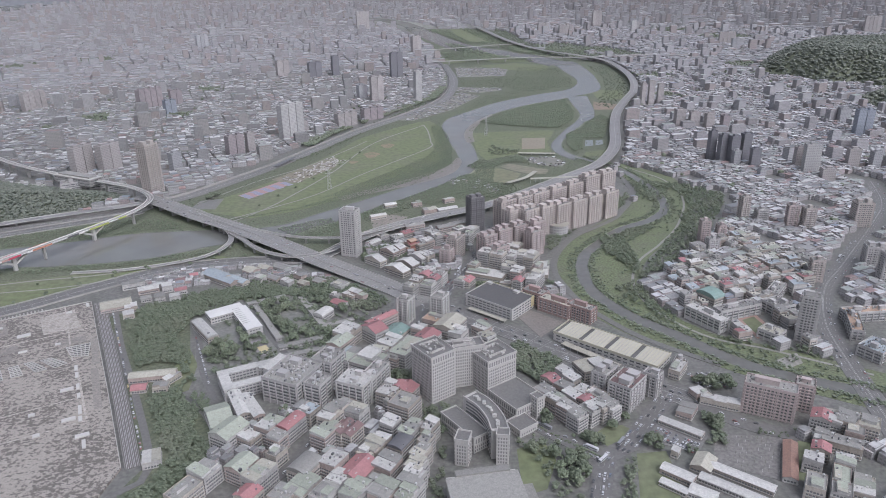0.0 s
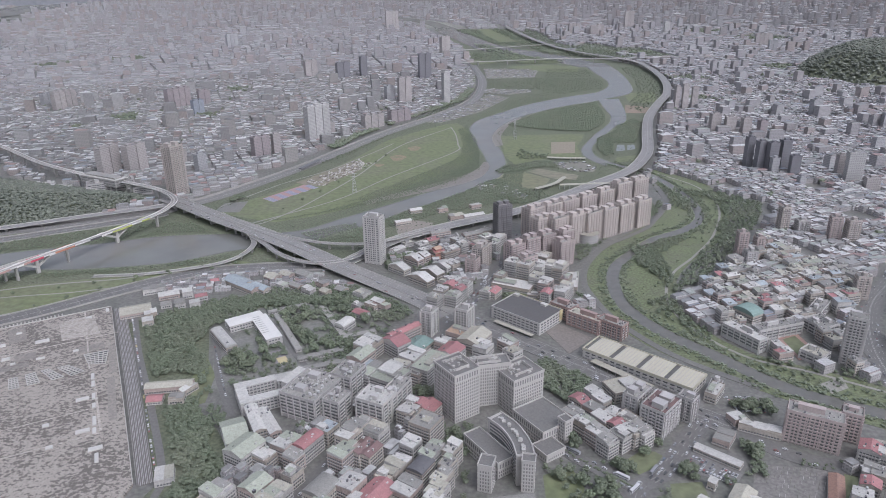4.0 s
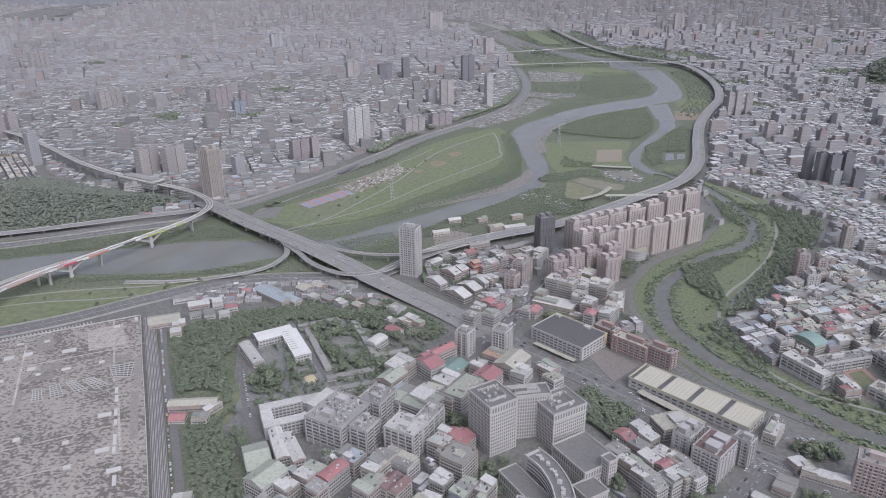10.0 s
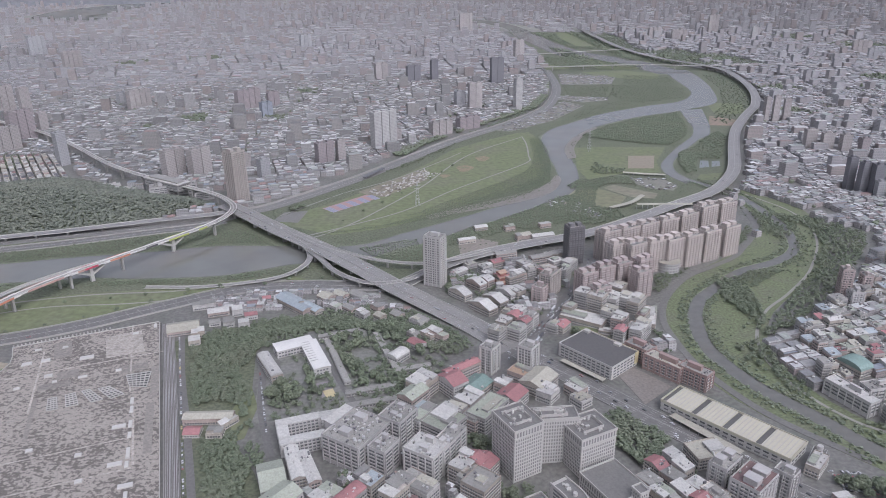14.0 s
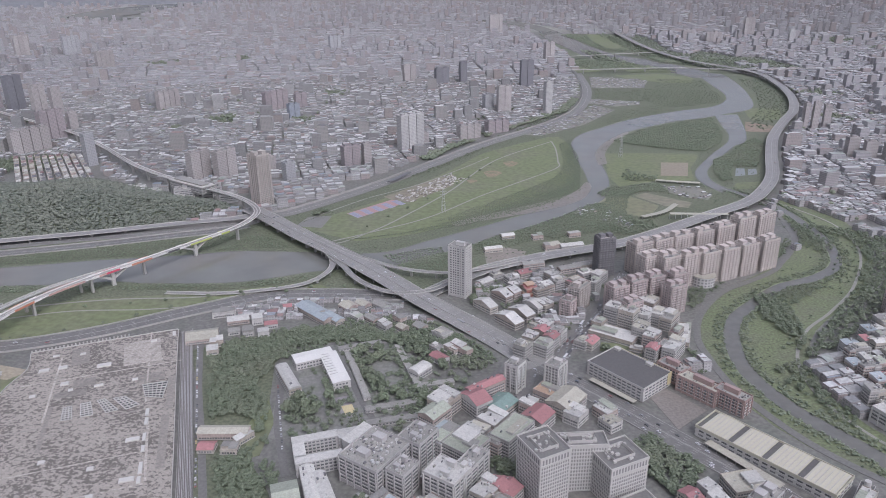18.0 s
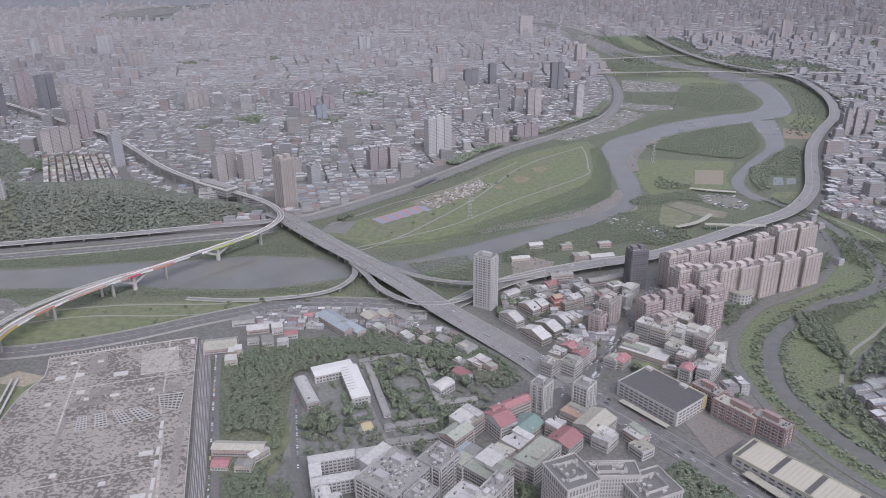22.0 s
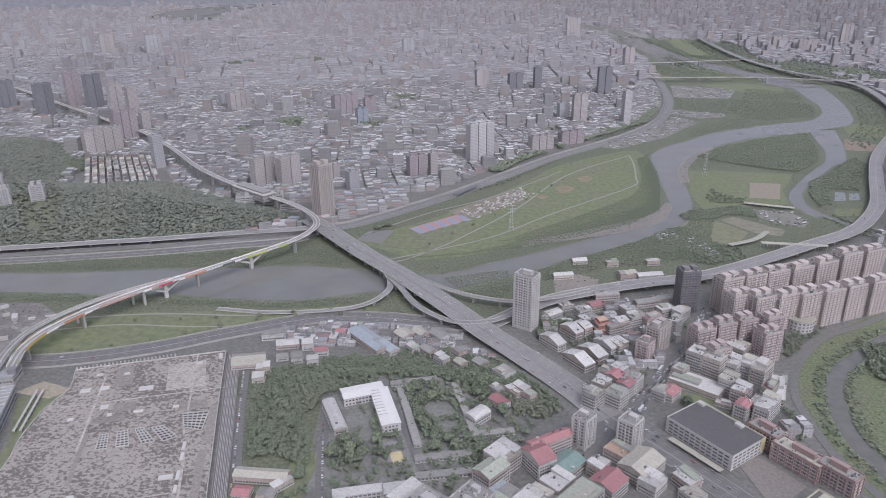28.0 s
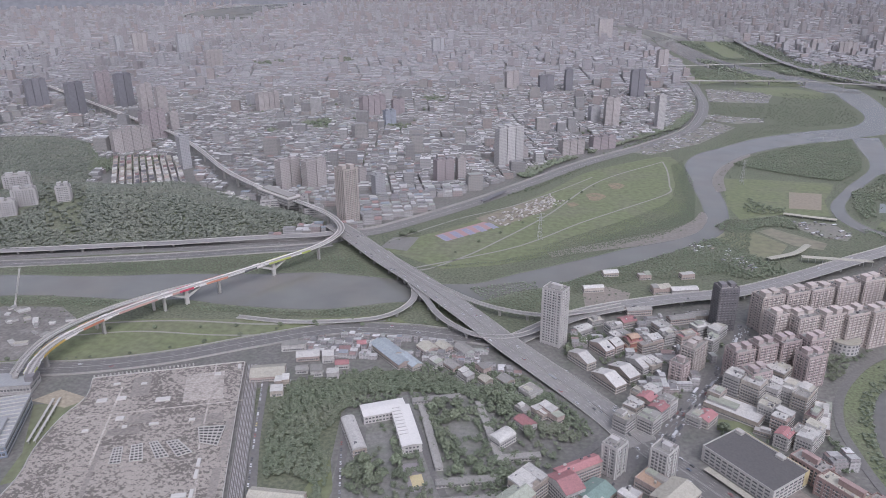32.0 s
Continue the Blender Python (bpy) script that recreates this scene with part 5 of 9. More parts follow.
top_sheet(bm, -14.4, -8.4, 14.4, 8.4, 15.6, 2.5, 0)
part("roof", bm, ROOF_MAT["white"], annex)
house(-177, 460, 28, 20, 34, 9, "gable", "green", "halls and sheds", "sports_hall")
house(-163, 475, 118, 42, 11, 11, "gable", "white", "halls and sheds", "long_shed")
house(-150, 471, 123, 40, 10, 11, "gable", "white", "halls and sheds", "long_shed")
house(-239, 620, -52, 48, 12, 8, "vault", "white", "halls and sheds", "barrel_hall")
BRIGHT_WHITE = material("clean_white_sheet", (0.62, 0.62, 0.61), rough=0.5, grain=0.05, scale=0.6, stain=0.3, stain_scale=0.1, stain_to=(0.52, 0.52, 0.51))
lshape = thing("white_institute", pose(0, 0, 0), "white two-winged institute building with ridged metal roof", "school")
for x, y, ang, w, d in ((-229, 663, 35, 40, 19), (-200, 645, -58, 60, 17)):
    wing = part("wing", box(-w / 2, -d / 2, -0.5, w / 2, d / 2, 8.5), TOWER_WALL["white"], lshape)
    wing.matrix_basis = pose(x, y, 0, 0, 0, ang)
    bm = bmesh.new()
    add_gable(bm, -w / 2, -d / 2, 8.55, w / 2, d / 2, 1.0, eave=0.5)
    part("roof", bm, BRIGHT_WHITE, wing)
    for k in range(2):
        tagged(shared("window_band", window_row(w, d, 2.0, 1.6, 3.2, 1.0), wing, pose(0, 0, 3.6 * k + 0.3)), kind="stuff")
for k in range(9):
    part("roof_rib", box(-26 + k * 5, -8, 9.2, -25.4 + k * 5, 0, 9.6), PALE_CONCRETE, wing)
TAKEN.extend([(-243, 654, 11), (-229, 663, 12), (-214, 672, 11), (-212, 664, 10), (-206, 652, 10), (-199, 640, 10), (-192, 628, 10), (-186, 618, 8)])

# ---------------------------------------------------------------- factory, warehouse, brick blocks
YELLOW = material("faded_yellow_paint", (0.5, 0.44, 0.26), grain=0.08, scale=0.6, stain=0.4, stain_scale=0.1, stain_to=(0.48, 0.42, 0.28))
factory = thing("factory", pose(88, 682, 0, 0, 0, 50), "white factory block with dark flat roof and yellow trim", "factory")
part("wall", box(-22, -33, -0.5, 22, 33, 14), TOWER_WALL["white"], factory)
part("roof", box(-21.6, -32.6, 13.9, 21.6, 32.6, 14.1), DARK_ROOF, factory)
bm = bmesh.new()
ring(bm, 44, 66, 13, 15.2, 0.2, thick=0.5)
part("parapet", bm, TOWER_WALL["white"], factory)
part("yellow_parapet", box(22.25, -33, 9, 22.7, 33, 15.4), YELLOW, factory)
part("yellow_screen", box(16, -33.6, 3, 22, -33.2, 16), YELLOW, factory)
part("stair_house", box(16, -14, 14, 21, -7, 16.6), PALE_CONCRETE, factory)
part("stair_house", box(16, 25, 14, 21, 31, 16.8), PALE_CONCRETE, factory)
for k in range(4):
    tagged(shared("window_band", window_row(44, 66, 4.0, 1.5, 5.6, 0.9), factory, pose(0, 0, 3.3 * k + 0.4)), kind="stuff")
TAKEN.append((88, 682, 40))
PALE_YELLOW = material("pale_yellow_sheet", (0.45, 0.435, 0.35), rough=0.55, grain=0.08, scale=0.8, stain=0.5, stain_scale=0.12, stain_to=(0.42, 0.41, 0.35))
ware = thing("warehouse", pose(195, 577, 0, 0, 0, 51), "long white warehouse with pale yellow ribbed roof bays", "warehouse")
part("wall", box(-16, -58, -0.5, 16, 58, 9), TOWER_WALL["white"], ware)
for k in range(4):
    y0 = -57 + k * 29
    bay = part("roof_bay", box(-16.3, y0, 9, 16.3, y0 + 24, 10.2), PALE_YELLOW, ware)
    for i in range(7):
        part("roof_rib", box(-16.3, y0 + 1 + i * 3.6, 10.2, 16.3, y0 + 1.5 + i * 3.6, 10.6), PALE_CONCRETE, bay)
    part("roof_gutter", box(-16.2, y0 + 24.1, 8.9, 16.2, y0 + 28.9, 9.3), DARK_ROOF, ware)
bm = bmesh.new()
ring(bm, 32, 116, 8.5, 11.2, 0.5, thick=0.5)
part("parapet", bm, PALE_YELLOW, ware)
tagged(shared("window_band", window_row(32, 116, 4.5, 1.6, 7, 0.9), ware, pose(0, 0, 4.8)), kind="stuff")
tagged(shared("window_band", window_row(32, 116, 4.5, 1.6, 7, 0.9), ware, pose(0, 0, 1.0)), kind="stuff")
TAKEN.extend([(195, 577, 30), (165, 610, 28), (225, 545, 28)])
canopy = thing("loading_canopy", pose(172, 564, 0, 0, 0, 45), "long pale canopy roof beside the warehouse", "canopy")
part("roof", box(-4, -34, 4, 4, 34, 4.3), ROOF_MAT["cream"], canopy)
for k in range(8):
    for s in (-3.4, 3.4):
        part("post", box(s - .15, -32 + k * 9 - .15, -0.3, s + .15, -32 + k * 9 + .15, 4), STEEL, canopy)
canopy = thing("loading_canopy", pose(72, 655, 0, 0, 0, 50), "long pale canopy roof beside the factory", "canopy")
part("roof", box(-3, -26, 3.6, 3, 26, 3.9), ROOF_MAT["cream"], canopy)
for k in range(6):
    part("post", box(-.15, -24 + k * 9.5 - .15, -0.3, .15, -24 + k * 9.5 + .15, 3.6), STEEL, canopy)
tower(131, 690, 50, 15, 28, 16, "brick", "red-brick office block beside the creek", "brick blocks", balconies=False)
tower(152, 664, 50, 15, 40, 16, "brick", "long red-brick office block with a pale roof", "brick blocks", balconies=False, roof="cream")
tower(178, 648, 50, 14, 30, 17, "brick", "red-brick block with square windows", "brick blocks", balconies=False)
sheet("ground_yard", [(105, 658), (122, 672), (156, 640), (127, 606)], 0.35, material("yard_soil", (0.2, 0.18, 0.165), grain=0.2, scale=0.4), label="bare brown yard behind a low wall", category="yard")
small = thing("creek_station", pose(252, 536, 0, 0, 0, 60), "small white pumping station with a ring-shaped roof tower", "pumping station")
part("wall", box(-14, -5, -0.5, 14, 5, 8), TOWER_WALL["white"], small)
bm = bmesh.new()
ring(bm, 28, 10, 7.4, 9, 0.2)
part("parapet", bm, TOWER_WALL["white"], small)
part("roof", box(-13.7, -4.7, 7.9, 13.7, 4.7, 8.1), ROOF_FELT, small)
bm = bmesh.new()
add_tube(bm, 11, 0, 8, 13, 2.4, n=16)
part("stair_tower", bm, TOWER_WALL["white"], small)
# temple with tiered orange roofs
cx, cy = -22, 858
temple = thing("temple", pose(cx, cy, 0, 0, 0, 40), "temple with tiered orange tiled roofs and red walls", "temple")
for k, (s, z) in enumerate(((8, 0), (6.4, 6), (4.6, 11))):
    part("storey", box(-s, -s, z - 0.2, s, s, z + 4.6), material("temple_red", (0.33, 0.14, 0.11)), temple)
    bm = bmesh.new()
    add_gable(bm, -s, -s, z + 4.65, s, s, 2.2, eave=1.2)
    part("tiled_roof", bm, ROOF_MAT["orange"], temple)
TAKEN.append((cx, cy, 12))
# round white hall by the apartment complex
rnd = thing("round_hall", pose(193, 926, 0), "low round white hall with a fan-shaped facade", "hall")
bm = bmesh.new()
add_tube(bm, 0, 0, -0.5, 13, 15, n=32)
part("wall", bm, TOWER_WALL["white"], rnd)
for k in range(3):
    bm = bmesh.new()
    for i in range(22):
        add_box(bm, 14.8, -1.1, 1.5 + 4 * k, 15.1, 1.1, 3.6 + 4 * k, turn=Matrix.Rotation(i * 2 * math.pi / 22, 4, "Z"))
    tagged(part("window_band", bm, GLASS, rnd), kind="stuff")
bm = bmesh.new()
add_tube(bm, 0, 0, 13, 13.5, 15.5, n=32)
part("roof", bm, ROOF_MAT["cream"], rnd)
bm = bmesh.new()
add_tube(bm, -4, 2, 13.5, 17, 4, n=20)
part("roof_drum", bm, TOWER_WALL["white"], rnd)
TAKEN.append((193, 926, 18))
# metro station and halls at the foot of the viaduct
for x, y, ang, w, d, h, r1 in ((-628, 1172, 28, 78, 24, 17, "grey"), (-560, 1150, 30, 30, 20, 14, "grey"), (-665, 1137, 28, 50, 14, 8, "cream"), (-720, 1165, 28, 40, 18, 8, "green"), (-760, 1185, 28, 34, 16, 7, "white")):
    office(x, y, ang, w, d, h, "long grey hall beside the metro viaduct", roof=r1, group="station halls", tanks=0)
# platform hall of the metro station, carried by the viaduct
stop = thing("metro_station", pose(-640, 1174, 0, 0, 0, -25.5), "long grey metro station hall spanning the viaduct", "station")
part("wall", box(-46, -13, 12, 46, 13, 24), WALLS[0], stop)
part("roof", box(-48, -14, 24, 48, 14, 25), PALE_CONCRETE, stop)
part("upper_roof", box(-40, -8, 25, 40, 8, 27.5), ROOF_MAT["grey"], stop)
tagged(shared("window_band", window_row(92, 26, 3.2, 1.8, 4.2, 1.0, 0.4), stop, pose(0, 0, 14)), kind="stuff")
tagged(shared("window_band", window_row(92, 26, 3.2, 1.8, 4.2, 1.0, 0.4), stop, pose(0, 0, 19)), kind="stuff")
for k in range(8):
    for sgn in (-11, 11):
        part("column", box(-42 + 12 * k - 0.8, sgn - 0.8, -0.5, -42 + 12 * k + 0.8, sgn + 0.8, 12), CONCRETE, stop)
# school and halls east of the creek
for x, y, ang, w, d, h, r1, lab in ((313, 632, 33, 14, 46, 15, "white", "white school block with a tall facade on the creek side"), (354, 651, -70, 14, 56, 13, "grey", "long grey school wing beside a running track"), (404, 660, 24, 24, 26, 12, "grey", "square grey school block"), (372, 600, 40, 18, 22, 10, "cream", "low school hall with a cream roof"), (419, 699, 51, 36, 14, 12, "grey", "grey school wing with pale walls")):
    office(x, y, ang, w, d, h, lab, roof=r1, wall="white", group="school blocks", tanks=0)
house(338, 691, 32, 18, 27, 9, "vault", "teal", "halls and sheds", "sports_hall")
sheet("ground_running_track", [(353, 645), (377, 656), (383, 612), (357, 598)], 0.35, material("track_red", (0.32, 0.2, 0.17), grain=0.15), label="reddish running track beside a school", category="track")
sheet("ground_track_lawn", [(357, 640), (373, 648), (378, 616), (360, 606)], 0.42, GRASS, label="green lawn inside a running track", category="lawn")
for x, y, ang, w, d, r1 in ((497, 640, 5, 60, 14, "orange"), (467, 615, 70, 50, 12, "orange"), (462, 562, 35, 30, 24, "blue")):
    office(x, y, ang, w, d, 12, "low school wing with a coloured roof", roof=r1, group="school blocks", tanks=0)
# station hall and its white deck at the corner of the depot
PALE_STEEL = material("pale_steel_sheet", (0.3, 0.315, 0.325), rough=0.45, grain=0.08, scale=0.5, stain=0.4, stain_scale=0.08, stain_to=(0.25, 0.26, 0.27), spec=0.6)
hall = thing("station_hall", pose(-545, 532, 0, 0, 0, -57), "grey glazed station hall with a pale metal roof", "hall")
part("wall", box(-40, -17, -0.5, 40, 17, 11), TOWER_WALL["blue"], hall)
part("roof", box(-41, -18, 11, 41, 18, 12, lean=1.2), PALE_STEEL, hall)
part("upper_roof", box(2, -14, 12, 38, 10, 16), PALE_STEEL, hall)
for k in range(13):
    part("roof_rib", box(-39 + 6.4 * k, -17.6, 12.4, -38.5 + 6.4 * k, 17, 12.9, lean=1.2), PALE_CONCRETE, hall)
tagged(shared("window_band", window_row(80, 34, 2.2, 2.6, 2.9, 1.0, 0.3), hall, pose(0, 0, 1.0)), kind="stuff")
tagged(shared("window_band", window_row(80, 34, 2.2, 2.6, 2.9, 1.0, 0.3), hall, pose(0, 0, 6.2)), kind="stuff")
hall = thing("station_hall", pose(-592, 592, 0, 0, 0, 25), "low grey station block under the metro viaduct", "hall")
part("wall", box(-19, -12, -0.5, 19, 12, 10), WALLS[0], hall)
part("roof", box(-19.5, -12.5, 10, 19.5, 12.5, 10.6), PALE_STEEL, hall)
part("stair_tower", box(13, -7, 10.6, 21, 6, 16), TOWER_WALL["dark"], hall)
tagged(shared("window_band", window_row(38, 24, 2.2, 2.2, 3.0, 1.0, 0.3), hall, pose(0, 0, 3.0)), kind="stuff")
sheet("ground_plaza_strip", [(-552, 575), (-514, 594), (-510, 566), (-496, 520), (-478, 486), (-486, 478), (-502, 516)], 0.25, GRASS, label="grassy strip beside the depot wall", category="lawn")
for off in (0.0, 5.0):
    footway = thing("covered_walk", pose(-522 + off, 556 + off * 0.5, 0, 0, 0, -62), "long narrow pale covered footway beside the depot", "covered walkway", "covered walkways")
    part("roof", box(-34, -1.1, 3.4, 34, 1.1, 3.8), PALE_CONCRETE, footway)
    for k in range(9):
        part("post", box(-32 + 8 * k - .2, -.2, -0.3, -32 + 8 * k + .2, .2, 3.4), STEEL, footway)
# building site on the river side of the viaduct
sheet("ground_building_site", [(-775, 700), (-762, 728), (-690, 748), (-644, 726), (-628, 664), (-640, 632), (-700, 610)], 0.26, material("site_soil", (0.15, 0.142, 0.13), grain=0.3, scale=0.25, stain=0.7, stain_scale=0.05, stain_to=(0.26, 0.25, 0.235)), label="churned building site with pale gravel", category="building site")
site = random.Random(5)
for k in range(26):
    x, y = -690 + site.uniform(-62, 40), 692 + site.uniform(-40, 34)
    w, d = site.uniform(4, 16), site.uniform(2.5, 6)
    hut = thing("site_hut", pose(x, y, 0, 0, 0, site.uniform(0, 180)), "pale metal site hut among building material", "site hut", "huts of the building site")
    h = site.uniform(2, 3.4)
    part("wall", box(-w / 2, -d / 2, -0.3, w / 2, d / 2, h), SHED_WALL, hut)
    part("roof", box(-w / 2 - .2, -d / 2 - .2, h, w / 2 + .2, d / 2 + .2, h + .3, lean=0.3), ROOF_MAT[site.choice(("white", "white", "cream", "grey"))], hut)
crane = thing("crawler_crane", pose(-745, 728, 0, 0, 0, 100), "pale crawler crane with a long lattice jib", "crane")
part("cab", box(-3, -1.8, 0, 3, 1.8, 3.6), SHED_WALL, crane)
for s in (-0.7, 0.7):
    for z0 in (2.0, 3.2):
        m = Matrix.Translation((2, s, z0)) @ Matrix.Rotation(radians(-62), 4, "Y")
        part("jib_chord", box(0, -.22, -.22, 46, .22, .22, turn=m), PALE_CONCRETE, crane)
for k in range(14):
    m = Matrix.Translation((2, 0, 2.6)) @ Matrix.Rotation(radians(-62), 4, "Y")
    part("jib_brace", box(2 + 3.2 * k, -.9, -.8, 2.4 + 3.2 * k, .9, .8, turn=m), PALE_CONCRETE, crane)


# ---------------------------------------------------------------- houses of the town, one by one
house(-164, 380, 61, 21, 22, 13, "pent", "green")
house(-173, 358, 61, 27, 18, 13, "flat", "grey")
house(-159, 431, 61, 30, 25, 13, "gable", "green")
house(-141, 425, 61, 15, 18, 10, "pent", "white")
house(-126, 438, 61, 23, 20, 13, "pent", "white")
house(-108, 439, 61, 27, 15, 15, "vault", "red")
house(-116, 421, 61, 14, 15, 13, "pent", "grey")
house(-137, 387, 61, 23, 20, 14, "gable", "green")
house(-120, 375, 61, 27, 18, 15, "pent", "cream")
house(-124, 356, 61, 18, 18, 12, "gable", "red")
house(-113, 403, 61, 16, 13, 12, "flat", "grey")
house(-86, 383, 61, 25, 22, 14, "vault", "grey")
house(-74, 450, 61, 30, 17, 16, "pent", "white")
house(-64, 464, 61, 16, 16, 14, "flat", "grey")
house(-54, 455, 61, 18, 20, 14, "pent", "grey")
house(-76, 426, 61, 27, 18, 15, "pent", "green")
house(-63, 433, 61, 23, 13, 13, "gable", "brown")
house(-55, 429, 61, 21, 13, 13, "gable", "brown")
house(-65, 389, 61, 21, 20, 14, "pent", "white")
house(-33, 410, 61, 27, 18, 14, "pent", "cream")
house(-23, 435, 61, 16, 16, 15, "pent", "white")
house(-13, 408, 61, 21, 17, 15, "vault", "dark")
house(-5, 426, 61, 25, 15, 17, "pent", "green")
house(-44, 380, 61, 30, 25, 13, "gable", "red")
house(-22, 385, 61, 21, 20, 13, "pent", "white")
house(-2, 368, 61, 23, 18, 14, "pent", "grey")
house(-12, 462, 61, 25, 25, 18, "flat", "grey")
house(-27, 485, 61, 23, 16, 18, "pent", "white")
house(-19, 491, 61, 11, 18, 18, "gable", "red")
house(4, 397, 61, 21, 13, 15, "pent", "cream")
house(-3, 353, 61, 25, 16, 14, "pent", "green")
house(-22, 355, 61, 23, 20, 13, "pent", "grey")
house(-43, 356, 61, 25, 20, 13, "pent", "green")
house(-84, 361, 61, 27, 20, 13, "pent", "green")
house(-97, 352, 61, 18, 20, 13, "pent", "grey")
house(11, 429, 61, 18, 12, 16, "pent", "white")
house(8, 413, 61, 16, 12, 15, "flat", "grey")
house(1, 382, 61, 18, 16, 15, "pent", "cream")
house(-66, 354, 61, 23, 18, 13, "flat", "grey")
house(-58, 370, 61, 18, 18, 13, "pent", "white")
house(-29, 367, 61, 14, 16, 13, "flat", "grey")
house(-39, 400, 61, 16, 16, 13, "flat", "cream")
house(-96, 459, 61, 18, 16, 14, "flat", "blue")
house(-51, 538, 61, 30, 29, 18, "flat", "green")
house(-72, 547, 61, 30, 20, 17, "flat", "blue")
house(-85, 579, 61, 25, 18, 15, "gable", "green")
house(-80, 599, 61, 25, 20, 15, "pent", "white")
house(-52, 606, 46, 18, 26, 16, "gable", "red")
house(-46, 628, 46, 40, 11, 15, "gable", "red")
house(-30, 608, 61, 27, 22, 9, "gable", "teal")
house(-33, 580, 61, 23, 18, 13, "pent", "white")
house(-15, 562, 61, 39, 20, 17, "flat", "green")
house(-45, 563, 61, 16, 18, 13, "pent", "white")
house(-28, 550, 61, 16, 18, 14, "flat", "grey")
house(5, 593, 61, 23, 22, 13, "gable", "red")
house(-4, 610, 61, 14, 13, 12, "pent", "white")
house(12, 637, 61, 18, 22, 10, "flat", "orange")
house(29, 623, 61, 32, 25, 12, "gable", "cream")
house(38, 605, 61, 18, 16, 10, "pent", "white")
house(64, 616, 45, 14, 18, 8, "pent", "white")
house(68, 600, 45, 14, 16, 8, "pent", "cream")
house(-32, 652, 50, 30, 8, 7, "flat", "grey")
house(-13, 491, 61, 18, 20, 15, "gable", "red")
house(-19, 473, 61, 23, 20, 15, "flat", "grey")
house(166, 533, 23, 28, 22, 11, "flat", "cream")
house(124, 511, 40, 12, 16, 11, "gable", "red")
house(138, 519, 40, 12, 14, 12, "pent", "white")
house(143, 507, 40, 12, 14, 12, "pent", "white")
house(115, 488, 40, 13, 16, 13, "pent", "grey")
house(123, 474, 40, 13, 16, 13, "pent", "white")
house(132, 459, 40, 13, 18, 13, "pent", "white")
house(138, 447, 40, 13, 14, 13, "pent", "grey")
house(134, 495, 40, 12, 16, 12, "pent", "grey")
house(139, 480, 40, 12, 16, 12, "pent", "white")
house(151, 485, 40, 13, 16, 14, "pent", "white")
house(150, 471, 40, 13, 14, 14, "gable", "red")
house(150, 455, 40, 13, 16, 15, "flat", "grey")
house(161, 477, 40, 13, 18, 15, "flat", "grey")
house(161, 460, 40, 13, 16, 15, "pent", "white")
house(168, 460, 40, 13, 18, 15, "pent", "grey")
house(258, 492, 20, 12, 12, 6, "pent", "white")
house(263, 487, 20, 10, 12, 7, "flat", "cream")
house(273, 477, -25, 34, 9, 6, "pent", "white")
house(251, 531, 55, 24, 11, 9, "flat", "white")
house(230, 394, 55, 20, 16, 6, "gable", "cream")
house(212, 408, 55, 8, 6, 4, "pent", "white")
house(206, 382, -40, 26, 10, 5, "gable", "white")
house(199, 368, -40, 22, 7, 4, "gable", "white")
house(218, 359, -35, 20, 12, 5, "gable", "white")
house(253, 378, -38, 52, 9, 5, "gable", "white")
house(243, 364, -38, 52, 9, 5, "gable", "white")
house(300, 396, 66, 50, 11, 5, "gable", "redtile")
house(314, 389, 60, 14, 14, 12, "pent", "white")
house(327, 403, 60, 12, 14, 12, "gable", "red")
house(303, 362, 60, 20, 14, 13, "flat", "grey")
house(325, 368, 60, 22, 12, 13, "flat", "green")
house(336, 384, 60, 14, 14, 13, "pent", "green")
house(317, 352, 60, 16, 14, 13, "flat", "grey")
house(339, 361, 60, 24, 14, 8, "pent", "white")
house(356, 441, 58, 20, 14, 13, "pent", "white")
house(346, 442, 58, 16, 16, 14, "gable", "red")
house(366, 437, 58, 18, 16, 14, "pent", "grey")
house(379, 432, 58, 18, 20, 15, "flat", "cream")
house(349, 412, 58, 14, 30, 10, "pent", "grey")
house(339, 420, 58, 14, 16, 9, "pent", "white")
house(365, 423, 58, 14, 14, 13, "flat", "grey")
house(227, 442, -39, 38, 8, 5, "gable", "white")
house(239, 465, 55, 18, 14, 5, "pent", "grey")
house(-217, 407, 20, 16, 22, 4, "pent", "white")
house(-52, 841, 50, 12, 26, 9, "gable", "white")
house(-69, 811, 50, 12, 30, 9, "gable", "white")
house(-41, 851, 50, 12, 20, 9, "gable", "white")
house(-38, 779, 50, 14, 34, 8, "gable", "white")
house(-25, 798, 50, 14, 30, 8, "gable", "white")
house(-12, 819, 50, 14, 26, 8, "gable", "white")
house(0, 819, 50, 14, 16, 10, "pent", "white")
house(-17, 709, 63, 16, 14, 15, "flat", "cream")
house(-11, 731, 63, 14, 14, 14, "pent", "white")
house(-0, 749, 63, 14, 14, 14, "gable", "red")
house(4, 716, 63, 16, 16, 15, "flat", "green")
house(11, 735, 63, 14, 14, 14, "gable", "red")
house(18, 747, 63, 14, 14, 14, "flat", "grey")
house(4, 762, 63, 12, 14, 13, "pent", "white")
house(-8, 759, 63, 12, 12, 12, "flat", "grey")
house(62, 782, 63, 16, 12, 12, "flat", "white")
house(52, 742, 63, 18, 14, 8, "gable", "red")
house(44, 739, 63, 14, 14, 8, "flat", "grey")
house(78, 802, 63, 18, 16, 22, "flat", "white")
house(94, 794, 63, 18, 18, 22, "flat", "white")
house(112, 843, 63, 26, 12, 14, "vault", "white")
house(123, 835, 63, 20, 12, 14, "pent", "white")
